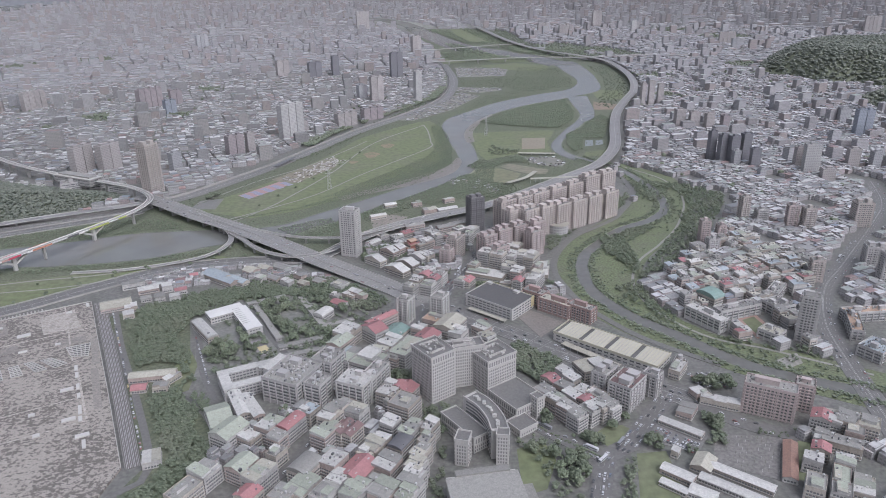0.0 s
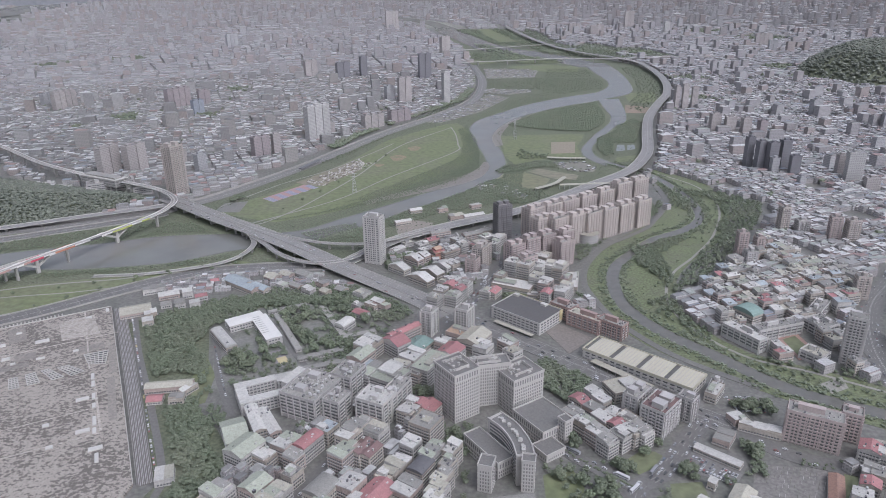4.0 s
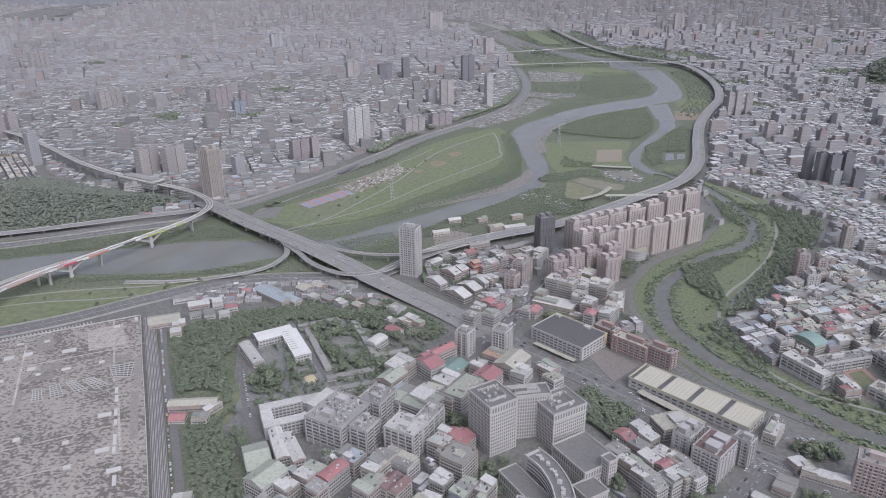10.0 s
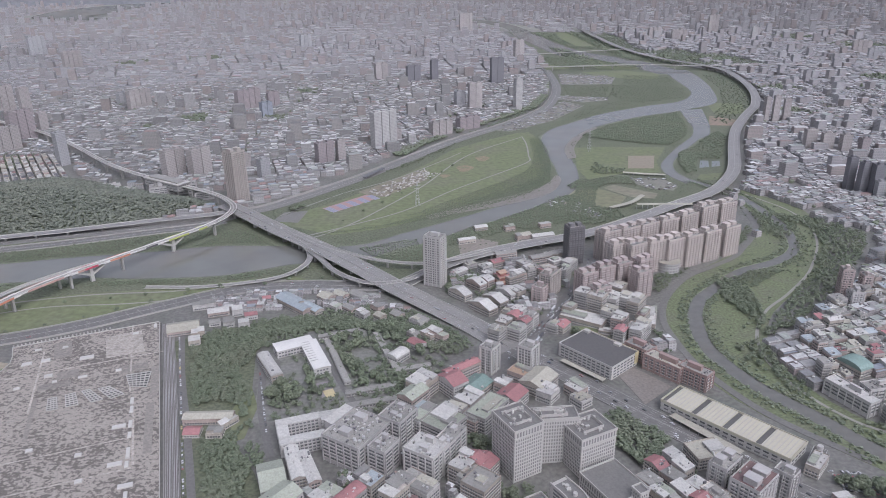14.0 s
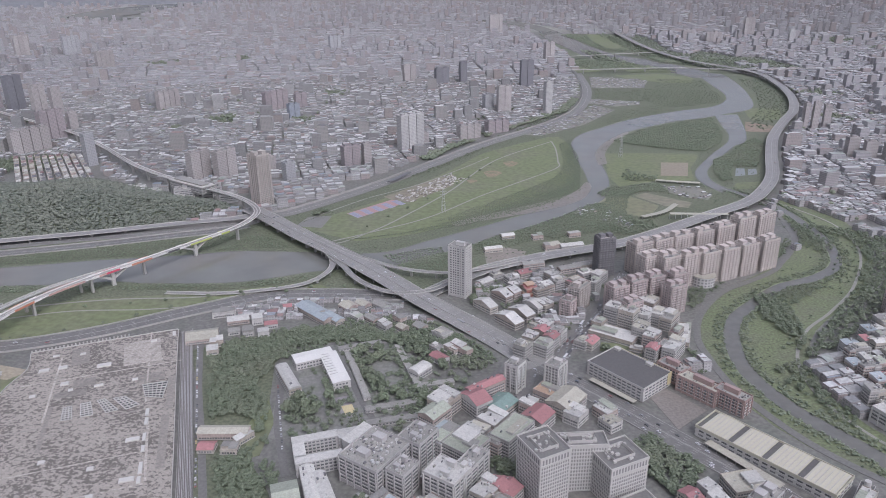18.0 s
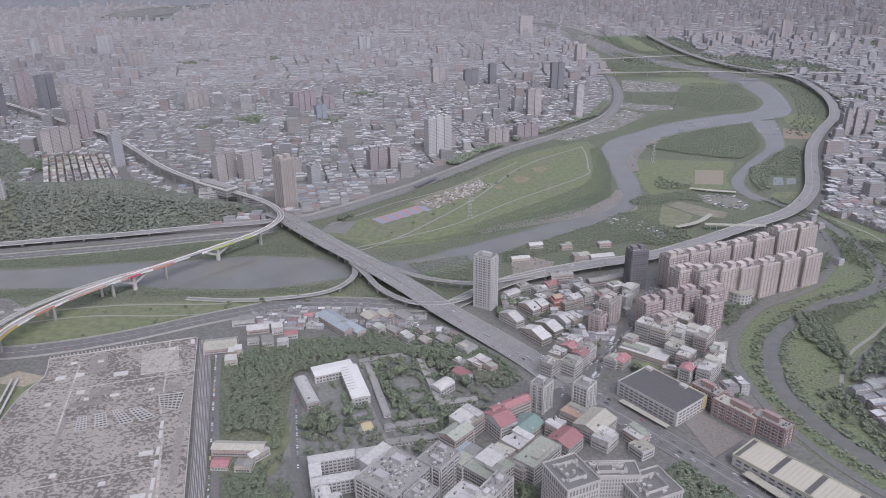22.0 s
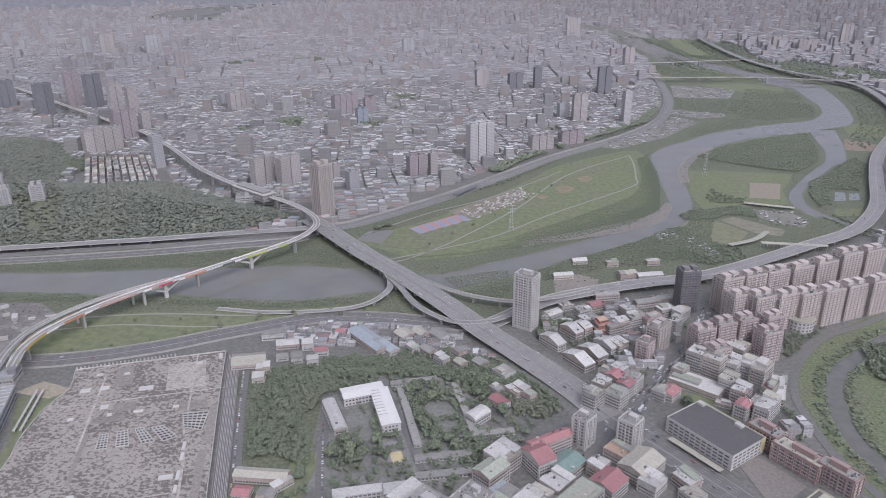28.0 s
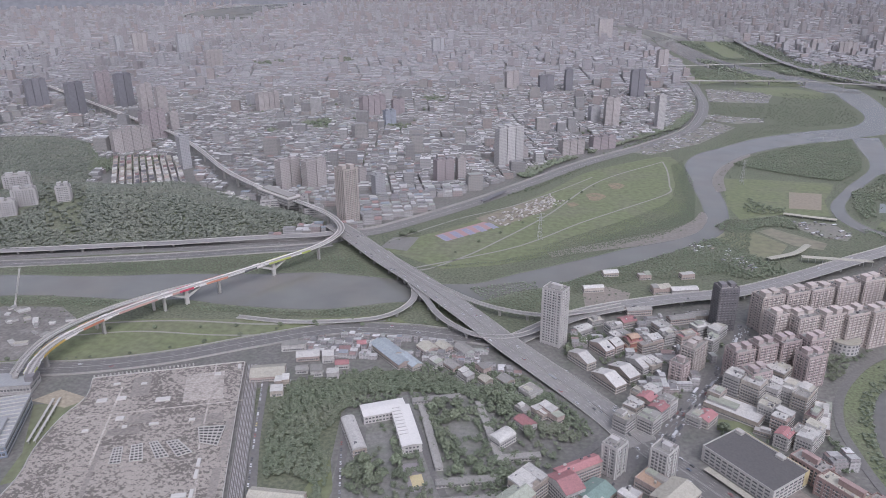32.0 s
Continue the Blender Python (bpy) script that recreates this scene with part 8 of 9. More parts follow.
        ("bank_scrub", [(-860, 808), (-734, 840), (-630, 881), (-521, 916), (-443, 946), (-372, 958), (-400, 990), (-470, 1000), (-560, 962), (-700, 905), (-860, 838)], 6, (2.5, 5), "low scrub below the levee road"),
        ("far_scrub", [(235, 2150), (300, 2110), (430, 2210), (455, 2360), (440, 2420), (240, 2420), (220, 2250)], 15, (3, 8), "scattered trees on the far flood plain"),
        ("far_scrub", [(60, 2230), (120, 2200), (230, 2200), (240, 2420), (70, 2420)], 17, (3, 8), "bushes on the far flood plain"),
        ("far_scrub", [(110, 1860), (170, 1965), (290, 2085), (235, 2140), (150, 2060), (90, 1900)], 15, (2, 6), "bushes along the far river bank"),
        ("far_scrub", [(270, 2440), (440, 2440), (440, 2620), (290, 2640)], 17, (3, 8), "trees beside the far allotments"),
        ("far_scrub", [(520, 2140), (560, 2380), (560, 2660), (630, 2660), (635, 2300), (590, 2110), (470, 1850), (440, 1900)], 17, (4, 9), "trees on the far river bank"),
        ("far_scrub", [(60, 2830), (120, 3060), (40, 3424), (20, 3500), (100, 3400), (240, 3020), (380, 2850)], 22, (9, 16), "far trees between the bridges"),
        ("far_scrub", [(-23, 3139), (100, 3120), (150, 3060), (205, 2805), (118, 2808), (12, 2903)], 16, (8, 13), "dark trees between the far bridges"),
        ("far_scrub", UPPER_WOODS, 22, (9, 15), "dark parkland trees beyond the far highway"),
        ("far_scrub", [(-75, 4190), (-20, 4220), (60, 4120), (85, 3860), (150, 3540), (250, 3520), (230, 3420), (130, 3480), (60, 3760)], 17, (8, 14), "dark trees beside the upper river"),
        ("far_scrub", [(340, 3060), (260, 3400), (180, 3900), (60, 4500), (100, 4500), (230, 4000), (330, 3440), (440, 3050)], 26, (10, 18), "far trees along the highway")):
    fine = nm in ("grove", "campus_trees", "street_trees", "creek_woods")
    low = nm in ("bank_scrub", "far_scrub", "spit_woods")
    p = scatter(rng, outline, gap * (0.84 if fine else 0.66 if low else 0.8), () if nm == "boulevard_hedge" else LINES)
    k = 0.84 if fine else 0.95 if nm == "spit_woods" else 0.7 if low else 0.85
    woodland(nm, free(p, -2.5 if nm == "campus_trees" else 1.0), lab, (size[0] * k, size[1] * k), category="trees", fine=fine, tall=0.85 if nm == "spit_woods" else 0.6 if low else 0.8)
# loose bushes over the flood plain
p = scatter(rng, FLOOD, 11, LINES)
p = p[p[:, 1] < 1750]
q = ~(inside([*map(tuple, smooth(RIVER_FAR, 30)), *map(tuple, smooth(RIVER_NEAR, 30)[::-1])], p[:, 0], p[:, 1]) | inside([tuple(v) for v in smooth(PARK, 30)], p[:, 0], p[:, 1]) | inside([(95, 1560), (180, 1640), (262, 1600), (246, 1395), (150, 1400)], p[:, 0], p[:, 1]) | inside([*map(tuple, side_a), *map(tuple, side_b[::-1])], p[:, 0], p[:, 1]) | inside([(60, 1220), (77, 1268), (150, 1310), (230, 1262), (216, 1225), (133, 1165), (100, 1185)], p[:, 0], p[:, 1]) | inside([(77, 1575), (285, 1600), (250, 1395), (109, 1335)], p[:, 0], p[:, 1]) | inside([(-900, 600), (-640, 725), (-300, 850), (-270, 838), (-487, 703), (-760, 570)], p[:, 0], p[:, 1]))
p = p[q]
woodland("flood_plain_bushes", p[rng.random(len(p)) < 0.8], "loose bushes on the flood plain", (1.0, 3.2), category="bushes", tall=0.7)
p = scatter(rng, [tuple(v) for v in CREEK_LAND], 7, LINES + [(creek_line, 11)])
woodland("creek_bushes", p[rng.random(len(p)) < 0.07], "bushes and small trees on the creek banks", (1.0, 3.6), category="bushes")
# thick scrub along both edges of the creek
edge_pts = []
for i in range(len(creek_line)):
    for sgn in (-1, 1):
        for _ in range(26):
            o = sgn * (wide[i] + rng.uniform(0.6, 8.0))
            q = creek_line[i] + nrm_creek[i] * o + rng.uniform(-6, 6, 2)
            edge_pts.append(q)
edge_pts = np.array(edge_pts)
clear = ~near_line(creek_line, edge_pts[:, 0], edge_pts[:, 1], 8.0) & (rng.random(len(edge_pts)) < 0.8)
woodland("creek_bushes", edge_pts[clear], "thick low scrub along the creek's edge", (1.6, 3.6), category="bushes", tall=0.7)
# yards and allotments full of small huts and parked vehicles on the far flood plain
YARD = material("trodden_yard", (0.2, 0.195, 0.17), grain=0.2, scale=0.2, stain=0.6, stain_scale=0.03, stain_to=(0.15, 0.165, 0.115))
HUT_ROOF = palette("hut_roofs", [(0.4, (0.6, 0.6, 0.58)), (0.2, (0.3, 0.3, 0.29)), (0.2, (0.17, 0.19, 0.14)), (0.1, (0.3, 0.33, 0.38)), (0.1, (0.33, 0.26, 0.22))])
for k, outline in enumerate(([(-105, 1735), (-55, 1718), (46, 1857), (133, 2065), (75, 2125), (20, 1960), (-25, 1880)], [(67, 2660), (264, 2610), (235, 2442), (72, 2417)], [(60, 2150), (130, 2110), (205, 2150), (200, 2195), (110, 2205), (62, 2225)], [(184, 1350), (247, 1357), (267, 1308), (255, 1280), (216, 1289), (194, 1315)], [(25, 1180), (50, 1201), (83, 1186), (123, 1149), (116, 1116), (73, 1144)])):
    sheet("ground_far_yard_" + "abcde"[k], outline, 0.22, YARD, label="trodden ground of riverside yards", category="yard")
    q = lots(rng, min(v[0] for v in outline), min(v[1] for v in outline), max(v[0] for v in outline) + 80, max(v[1] for v in outline) + 80, lambda x, y: inside(outline, x, y), size=7.0, lane=3.0, block=80.0)
    q = q[rng.random(len(q)) < 0.5]
    q[:, 3] *= 0.75
    q[:, 4] *= 0.6
    house_field("far_yard_huts", q, rng, "small huts and parked vehicles on a riverside yard", 1.5, 3.2, shed=0.0, mats=[FAR_WALL, HUT_ROOF])
# the slope and hill houses west of the river
for x, y, ang, w, d, h in ((-1073, 1043, 40, 40, 18, 24), (-986, 978, 40, 34, 18, 26), (-983, 942, 40, 22, 16, 22), (-941, 1013, 35, 20, 16, 24)):
    tower(x, y, ang, w, d, h + float(hill_height(HILL_LEFT, 34, np.array([x]), np.array([y]))[0]), "grey", "grey apartment block on a wooded hillside", "hillside apartments", bay=5)
# terraces of low houses behind the hill
for k in range(10):
    a, b = Vector((-1140 + 13.2 * k, 1345 + 4.6 * k)), Vector((-972 + 11 * k, 1150 + 8 * k))
    n = 10
    ang = math.degrees(math.atan2(b.y - a.y, b.x - a.x))
    row = thing("terrace_row", pose(*((a + b) / 2), 0, 0, 0, ang), "row of low terraced houses with pale stepped roofs", "terrace", "terraces behind the hill")
    step = (b - a).length / n
    for i in range(n):
        u = (i - (n - 1) / 2) * step
        hz = plot.uniform(8, 11)
        house_part = part("house", box(u - step * .38, -4.6, -0.5, u + step * .38, 4.6, hz), plot.choice(WALLS), row)
        part("roof", box(u - step * plot.uniform(.2, .36), -4.6 + plot.uniform(0, 3), hz + .01, u + step * plot.uniform(.2, .36), 4.4, hz + .5, lean=plot.uniform(0, 1.6)), ROOF_MAT[plot.choice(("white", "cream", "grey", "brown", "dark", "white"))], house_part)
        if i % 2:
            TAKEN.append((a.x + (b.x - a.x) * i / n, a.y + (b.y - a.y) * i / n, 34))
# street greenery inside the city quarters
p = scatter(rng, [(-3000, 1150), (-300, 1300), (0, 2600), (-2600, 2600)], 46, LINES)
p = p[open_land(p[:, 0], p[:, 1])]
woodland("city_trees_west", p[rng.random(len(p)) < 0.5], "small parks and street trees between houses", (6, 11), category="trees")
p = scatter(rng, [(300, 560), (600, 350), (1900, 1500), (1500, 2600), (500, 2600)], 45, LINES)
p = p[open_land(p[:, 0], p[:, 1])]
woodland("city_trees_east", p[rng.random(len(p)) < 0.5], "small parks and street trees between houses", (7, 13), category="trees")

park_pts = []
for cx, cy, r in CITY_PARKS:
    q = scatter(rng, [(cx + r * math.cos(a), cy + r * 1.0 * math.sin(a)) for a in np.arange(0, 6.28, 0.5)], 9 if cy < 2300 else 13, LINES)
    park_pts.append(q[rng.random(len(q)) < 0.75])
woodland("city_park_trees", np.vstack(park_pts), "dark leafy trees of parks in the city", (6, 12), category="trees", tall=0.8)
# car lot and trees at the foot of the park
sheet("ground_park_lot", [(-398, 1048), (-394, 1092), (-357, 1104), (-355, 1046)], 0.3, CARPARK, label="grey gravel car lot beside the park", category="car park")
p = scatter(rng, [(-392, 1100), (-378, 1122), (-366, 1118), (-376, 1098)], 5, ())
woodland("park_trees", p, "round clump of dark trees beside the tennis courts", (6, 9), category="trees", fine=True)
for nm, cx, cy, r in (("a", -100, 1464, 14), ("b", -128, 1386, 16), ("c", -160, 1330, 9)):
    sheet("ground_worn_patch_" + nm, [(cx + r * (1 + 0.25 * math.sin(3 * a)) * math.cos(a), cy + 1.5 * r * math.sin(a)) for a in np.arange(0, 6.28, 0.35)], 0.31, material("red_worn_turf", (0.24, 0.185, 0.13), rough=0.7, grain=0.25, scale=0.2, stain=0.9, stain_scale=0.08, stain_to=(0.15, 0.168, 0.088)), label="worn reddish patch in the park lawn", category="lawn")

# ---------------------------------------------------------------- greens: single trees
spots = []
for outline, gap, share in (([(-262, 640), (-225, 560), (-190, 560), (-160, 590), (-190, 640), (-230, 640)], 9.5, 0.85), ([(-195, 690), (-172, 702), (-130, 650), (-150, 612), (-165, 630)], 9, 0.85), ([(-165, 720), (-104, 650), (-85, 665), (-140, 730)], 10, 0.8),
                            ([(78, 418), (150, 425), (146, 393), (140, 359), (118, 355), (112, 400)], 8, 0.75), ([(105, 470), (158, 428), (152, 405), (112, 440)], 6, 0.8), ([(157, 453), (189, 462), (181, 440), (157, 436)], 7, 0.9),
                            ([(-20, 470), (5, 480), (-2, 440), (-8, 400), (10, 370), (22, 400), (20, 470)], 7, 0.85), ([(256, 520), (300, 522), (296, 498), (268, 505)], 6, 0.9), ([(187, 436), (202, 433), (203, 414), (181, 416)], 6, 0.9),
                            ([(250, 470), (268, 470), (262, 440), (250, 425)], 6.5, 0.9), ([(60, 775), (100, 770), (95, 725), (125, 705), (110, 690), (60, 728)], 8, 0.7), ([(-95, 872), (-55, 862), (-40, 822), (-85, 822)], 8, 0.7), ([(-140, 640), (-95, 610), (-88, 560), (-140, 570)], 11, 0.7), ([(-40, 545), (-20, 560), (-14, 520), (-28, 500)], 6, 0.9), ([(-140, 485), (-120, 470), (-115, 455), (-140, 470)], 6, 0.6)):
    p = free(scatter(rng, outline, gap, LINES), 1.5)
    spots += [tuple(v) for v in p[rng.random(len(p)) < share]]
for i, (x, y) in enumerate(spots[:300]):
    tree(x, y, 6.5 + 4.5 * rng.random(), i)
# saplings along the riverside paths
for line, gap, off in ((SOUTH_LINE, 34, 18), (smooth([(-640, 700), (-520, 745), (-400, 790), (-320, 815)]), 40, 0), (smooth([(-300, 1010), (-240, 1140), (-180, 1290), (-120, 1480)]), 48, 8)):
    run, nr = 0, sides(line)
    for i in range(1, len(line)):
        run += np.linalg.norm(line[i, :2] - line[i - 1, :2])
        if run > gap and line[i, 1] > 560:
            run = 0
            tree(line[i, 0] + nr[i][0] * off, line[i, 1] + nr[i][1] * off, 3.5 + 2 * rng.random(), i, "saplings along the paths")

# ---------------------------------------------------------------- road marks, ramps, viaduct details
def lane_marks(line, offsets, dash=5.0, gap=9.0, z=0.06, name="lane_marks", label="white painted lane dashes"):
    """Dashes along a road, all of one road in one mesh."""
    bm = bmesh.new()
    ln, nr, run, on = line, sides(line), 0.0, True
    length = np.r_[0, np.cumsum(np.linalg.norm(np.diff(ln[:, :2], axis=0), axis=1))]
    for s in np.arange(0, length[-1] - dash, dash + gap):
        i0, i1 = np.searchsorted(length, s), np.searchsorted(length, s + dash)
        i0, i1 = min(i0, len(ln) - 2), min(max(i1, i0 + 1), len(ln) - 1)
        a = np.array([np.interp(s, length, ln[:, k]) for k in range(3)])
        b = np.array([np.interp(s + dash, length, ln[:, k]) for k in range(3)])
        for o in offsets:
            pa, pb = a[:2] + nr[i0] * o, b[:2] + nr[i0] * o
            q = nr[i0] * 0.14
            bm.faces.new([bm.verts.new(v) for v in ((*(pa - q), a[2] + z), (*(pb - q), b[2] + z), (*(pb + q), b[2] + z), (*(pa + q), a[2] + z))])
    bmesh.ops.recalc_face_normals(bm, faces=bm.faces)
    for f in bm.faces:
        if f.normal.z < 0:
            f.normal_flip()
    return tagged(part(name, bm, MARK), label, "road marking", "", "stuff")


def solid_line(line, offset, z=0.06, wide=0.3, name="trim_road_line", mat=MARK, label="white painted road edge line"):
    bm = bmesh.new()
    sweep(bm, line, [(offset - wide / 2, z - 0.03), (offset + wide / 2, z - 0.03), (offset + wide / 2, z), (offset - wide / 2, z)])
    bmesh.ops.recalc_face_normals(bm, faces=bm.faces)
    return tagged(part(name, bm, mat), label, "road marking", "", "structure")


bridge_line, main_line = smooth(BRIDGE, 8), smooth([(*p, 0.55) for p in MAIN_ROAD], 8)
express_line, south_line, levee_line = smooth(EXPRESSWAY, 8), smooth([(*p, 0.52) for p in SOUTH_ROAD], 8), smooth([(*p, 0.5) for p in LEVEE], 10)
lane_marks(bridge_line, (-10.5, -7, -3.5, 3.5, 7, 10.5), z=0.12)
lane_marks(main_line[6:], (-9, -5.8, -2.8, 2.8, 5.8, 9))
lane_marks(express_line, (-7, -3.5, 3.5, 7), z=0.12)
lane_marks(south_line, (-7, -3.5, 3.5, 7))
lane_marks(levee_line, (-8, -4, 4, 8))
low_line = smooth([(*p, 0.6) for p in LEVEE_LOW], 8)
lane_marks(low_line, (-7, -3.5, 3.5, 7))
lane_marks(smooth([(*p, 0.5) for p in MID_STREET], 8), (-3.5, 0, 3.5))
lane_marks(smooth([(*p, 0.5) for p in RIGHT_ROAD], 8), (-4, 0, 4))
for ln, offs, z in ((bridge_line, (-0.6, 0.6, -14.6, 14.6), 0.12), (main_line[6:], (-0.6, 0.6, -12, 12), 0.06), (express_line, (-0.5, 0.5, -10.8, 10.8), 0.12), (south_line, (-0.4, 0.4, -11.2, 11.2), 0.06), (levee_line, (-0.5, 0.5), 0.06), (low_line, (-0.4, 0.4, -10.4, 10.4), 0.06)):
    for o in offs:
        solid_line(ln, o, z)
east_line = smooth([(*p, 0.5) for p in RAIL_RIGHT], 8)
lane_marks(east_line, (-7, -3.5, 3.5, 7))
solid_line(east_line, -0.5), solid_line(east_line, 0.5)
# median walls and kerbs
bm = bmesh.new()
sweep(bm, bridge_line, [(-.25, 0), (.25, 0), (.25, 0.9), (-.25, 0.9)])
bmesh.ops.recalc_face_normals(bm, faces=bm.faces)
tagged(part("trim_bridge_median", bm, CONCRETE), "low concrete median of the bridge", "median", "", "structure")
bm = bmesh.new()
sweep(bm, levee_line, [(14, -0.5), (15, -0.5), (15, 3.2), (14, 3.2)])
bmesh.ops.recalc_face_normals(bm, faces=bm.faces)
sweep(bm, low_line, [(-11.6, -0.5), (-11, -0.5), (-11, 1.0), (-11.6, 1.0)])
sweep(bm, low_line, [(11, -0.5), (11.6, -0.5), (11.6, 1.6), (11, 1.6)])
bmesh.ops.recalc_face_normals(bm, faces=bm.faces)
tagged(part("wall_levee", bm, CONCRETE), "grey concrete flood wall between road and city", "flood wall", "", "structure")
bm = bmesh.new()
sweep(bm, south_line, [(-14.5, -0.5), (-13.6, -0.5), (-13.6, 1.6), (-14.5, 1.6)])
sweep(bm, south_line, [(13.2, -0.5), (13.9, -0.5), (13.9, 1.0), (13.2, 1.0)])
bmesh.ops.recalc_face_normals(bm, faces=bm.faces)
tagged(part("wall_south_road", bm, CONCRETE), "low concrete walls along the riverside road", "wall", "", "structure")
# a second carriageway below the hill
viaduct("levee_expressway", [(-1500, 622, 6), (-1100, 782, 6), (-896, 862, 6), (-756, 928, 6), (-690, 958, 6), (-588, 1012, 6), (-502, 1050, 7), (-470, 1072, 8)], 17, "grey elevated carriageway at the foot of the hill", "expressway", 40, 8, deck=1.4)
# bridge ramps
viaduct("bridge_ramp", [(-470, 790, 1), (-400, 798, 1.5), (-329, 822, 3), (-298, 842, 5), (-285, 868, 7), (-285, 893, 8.5), (-301, 924, 10), (-330, 950, 11)], 8, "narrow concrete ramp curling up to the bridge", "ramp", 26, 2.5, deck=1.3, group="bridge ramps")
viaduct("bridge_ramp", [(-372, 1010, 11), (-318, 962, 10.5), (-258, 922, 10), (-193, 893, 9), (-128, 890, 8), (-81, 915, 7.5), (-40, 948, 7.5)], 8, "narrow concrete ramp leaving the bridge along the bank", "ramp", 30, 2.5, deck=1.3, group="bridge ramps")
viaduct("bridge_ramp", [(-300, 920, 10.5), (-268, 886, 9.5), (-243, 856, 8.5), (-215, 835, 7.5), (-180, 822, 7.5), (-140, 838, 7), (-110, 880, 7)], 8, "concrete ramp curving below the bridge head", "ramp", 26, 2.5, deck=1.3, group="bridge ramps")
# coloured bands on the metro viaduct's river side
metro_line = smooth(METRO, 8)
COLOURS = {"lime": (0.42, 0.47, 0.12), "red": (0.50, 0.06, 0.10), "orange": (0.48, 0.2, 0.12), "white": (0.7, 0.7, 0.7), "black": (0.08, 0.08, 0.08), "amber": (0.5, 0.36, 0.08), "salmon": (0.45, 0.28, 0.25)}
run = np.r_[0, np.cumsum(np.linalg.norm(np.diff(metro_line[:, :2], axis=0), axis=1))]
start = run[np.argmin(np.hypot(metro_line[:, 0] + 473, metro_line[:, 1] - 963))]
bands = ((0, 12, "lime"), (30, 70, "lime"), (74, 84, "white"), (86, 100, "black"), (126, 152, "orange"), (152, 166, "white"), (168, 190, "red"), (190, 200, "salmon"), (200, 212, "white"), (214, 262, "salmon"), (268, 280, "white"), (284, 312, "orange"), (320, 330, "white"), (336, 372, "amber"), (376, 386, "white"), (392, 430, "lime"))
for s0, s1, c in bands:
    seg = metro_line[(run >= start + s0 - 4) & (run <= start + s1 + 4)]
    if len(seg) < 2:
        continue
    for side in (5.06, -5.06):
        bm = bmesh.new()
        k = 0.08 if side > 0 else -0.08
        sweep(bm, seg, [(side, -0.9), (side + k, -0.9), (side + k, 1.7), (side, 1.7)])
        bmesh.ops.recalc_face_normals(bm, faces=bm.faces)
        part("colour_panel", bm, material("panel_" + c, COLOURS[c], grain=0.08), metro)
# slanting struts of the tall river piers
for i in (np.argmin(np.hypot(metro_line[:, 0] - a, metro_line[:, 1] - b)) for a, b in ((-492, 915), (-560, 808))):
    p, nr = metro_line[i], sides(metro_line)[i]
    ang = math.degrees(math.atan2(-nr[0], nr[1]))
    for s in (-1, 1):
        bm = bmesh.new()
        a = [bm.verts.new((s * x, y, z)) for x, y, z in ((1, -2, 8), (1, 2, 8), (1, 2, 11), (1, -2, 11))]
        b = [bm.verts.new((s * x, y, z)) for x, y, z in ((19, -2, 16.8), (19, 2, 16.8), (15, 2, 17.4), (15, -2, 17.4))]
        for j in range(4):
            bm.faces.new((a[j], a[(j + 1) % 4], b[(j + 1) % 4], b[j]))
        bm.faces.new(a), bm.faces.new(b)
        bmesh.ops.recalc_face_normals(bm, faces=bm.faces)
        part("strut", bm, PALE_CONCRETE, metro).matrix_basis = pose(p[0], p[1], 0, 0, 0, ang)
    part("river_pier", box(-2.2, -2.2, -1, 2.2, 2.2, 17.4), PALE_CONCRETE, metro).matrix_basis = pose(p[0], p[1], 0, 0, 0, ang)
# gravel bar and mud at the river's edge
sheet("ground_sand_bar", smooth([(-150, 1085), (-100, 1125), (-41, 1164), (-2, 1196), (24, 1222), (48, 1262), (60, 1330), (50, 1356), (34, 1300), (0, 1250), (-62, 1190), (-160, 1100), (-150, 1085)], 12).tolist(), 0.42, material("river_mud", (0.2, 0.185, 0.165), grain=0.2, scale=0.2), label="low brown mud bar at the river's edge", category="mud bar")
sheet("ground_mud_bank", smooth([(76, 1480), (70, 1560), (88, 1660), (130, 1760), (150, 1790), (150, 1770), (118, 1700), (92, 1585), (92, 1490), (76, 1480)], 12).tolist(), 0.42, material("river_mud", (0.2, 0.185, 0.165), grain=0.2, scale=0.2), label="low brown mud bank of the spit", category="mud bank")

# ---------------------------------------------------------------- vehicles
drive = random.Random(12)


def traffic(line, offsets, share, gap=13.0, zoff=0.0, buses=0.05):
    nr = sides(line)
    length = np.r_[0, np.cumsum(np.linalg.norm(np.diff(line[:, :2], axis=0), axis=1))]
    for o in offsets:
        s = drive.uniform(0, gap)
        while s < length[-1] - 4:
            if drive.random() < share:
                i = min(np.searchsorted(length, s), len(line) - 2)
                d = line[i + 1] - line[i]
                x, y, z = (np.interp(s, length, line[:, k]) for k in range(3))
                ang = math.degrees(math.atan2(d[1], d[0])) + (180 if o > 0 else 0)
                make = bus if drive.random() < buses else car
                make(round(x + nr[i][0] * o, 2), round(y + nr[i][1] * o, 2), round(ang, 1), round(z + zoff, 2))
            s += gap * drive.uniform(0.7, 1.4)


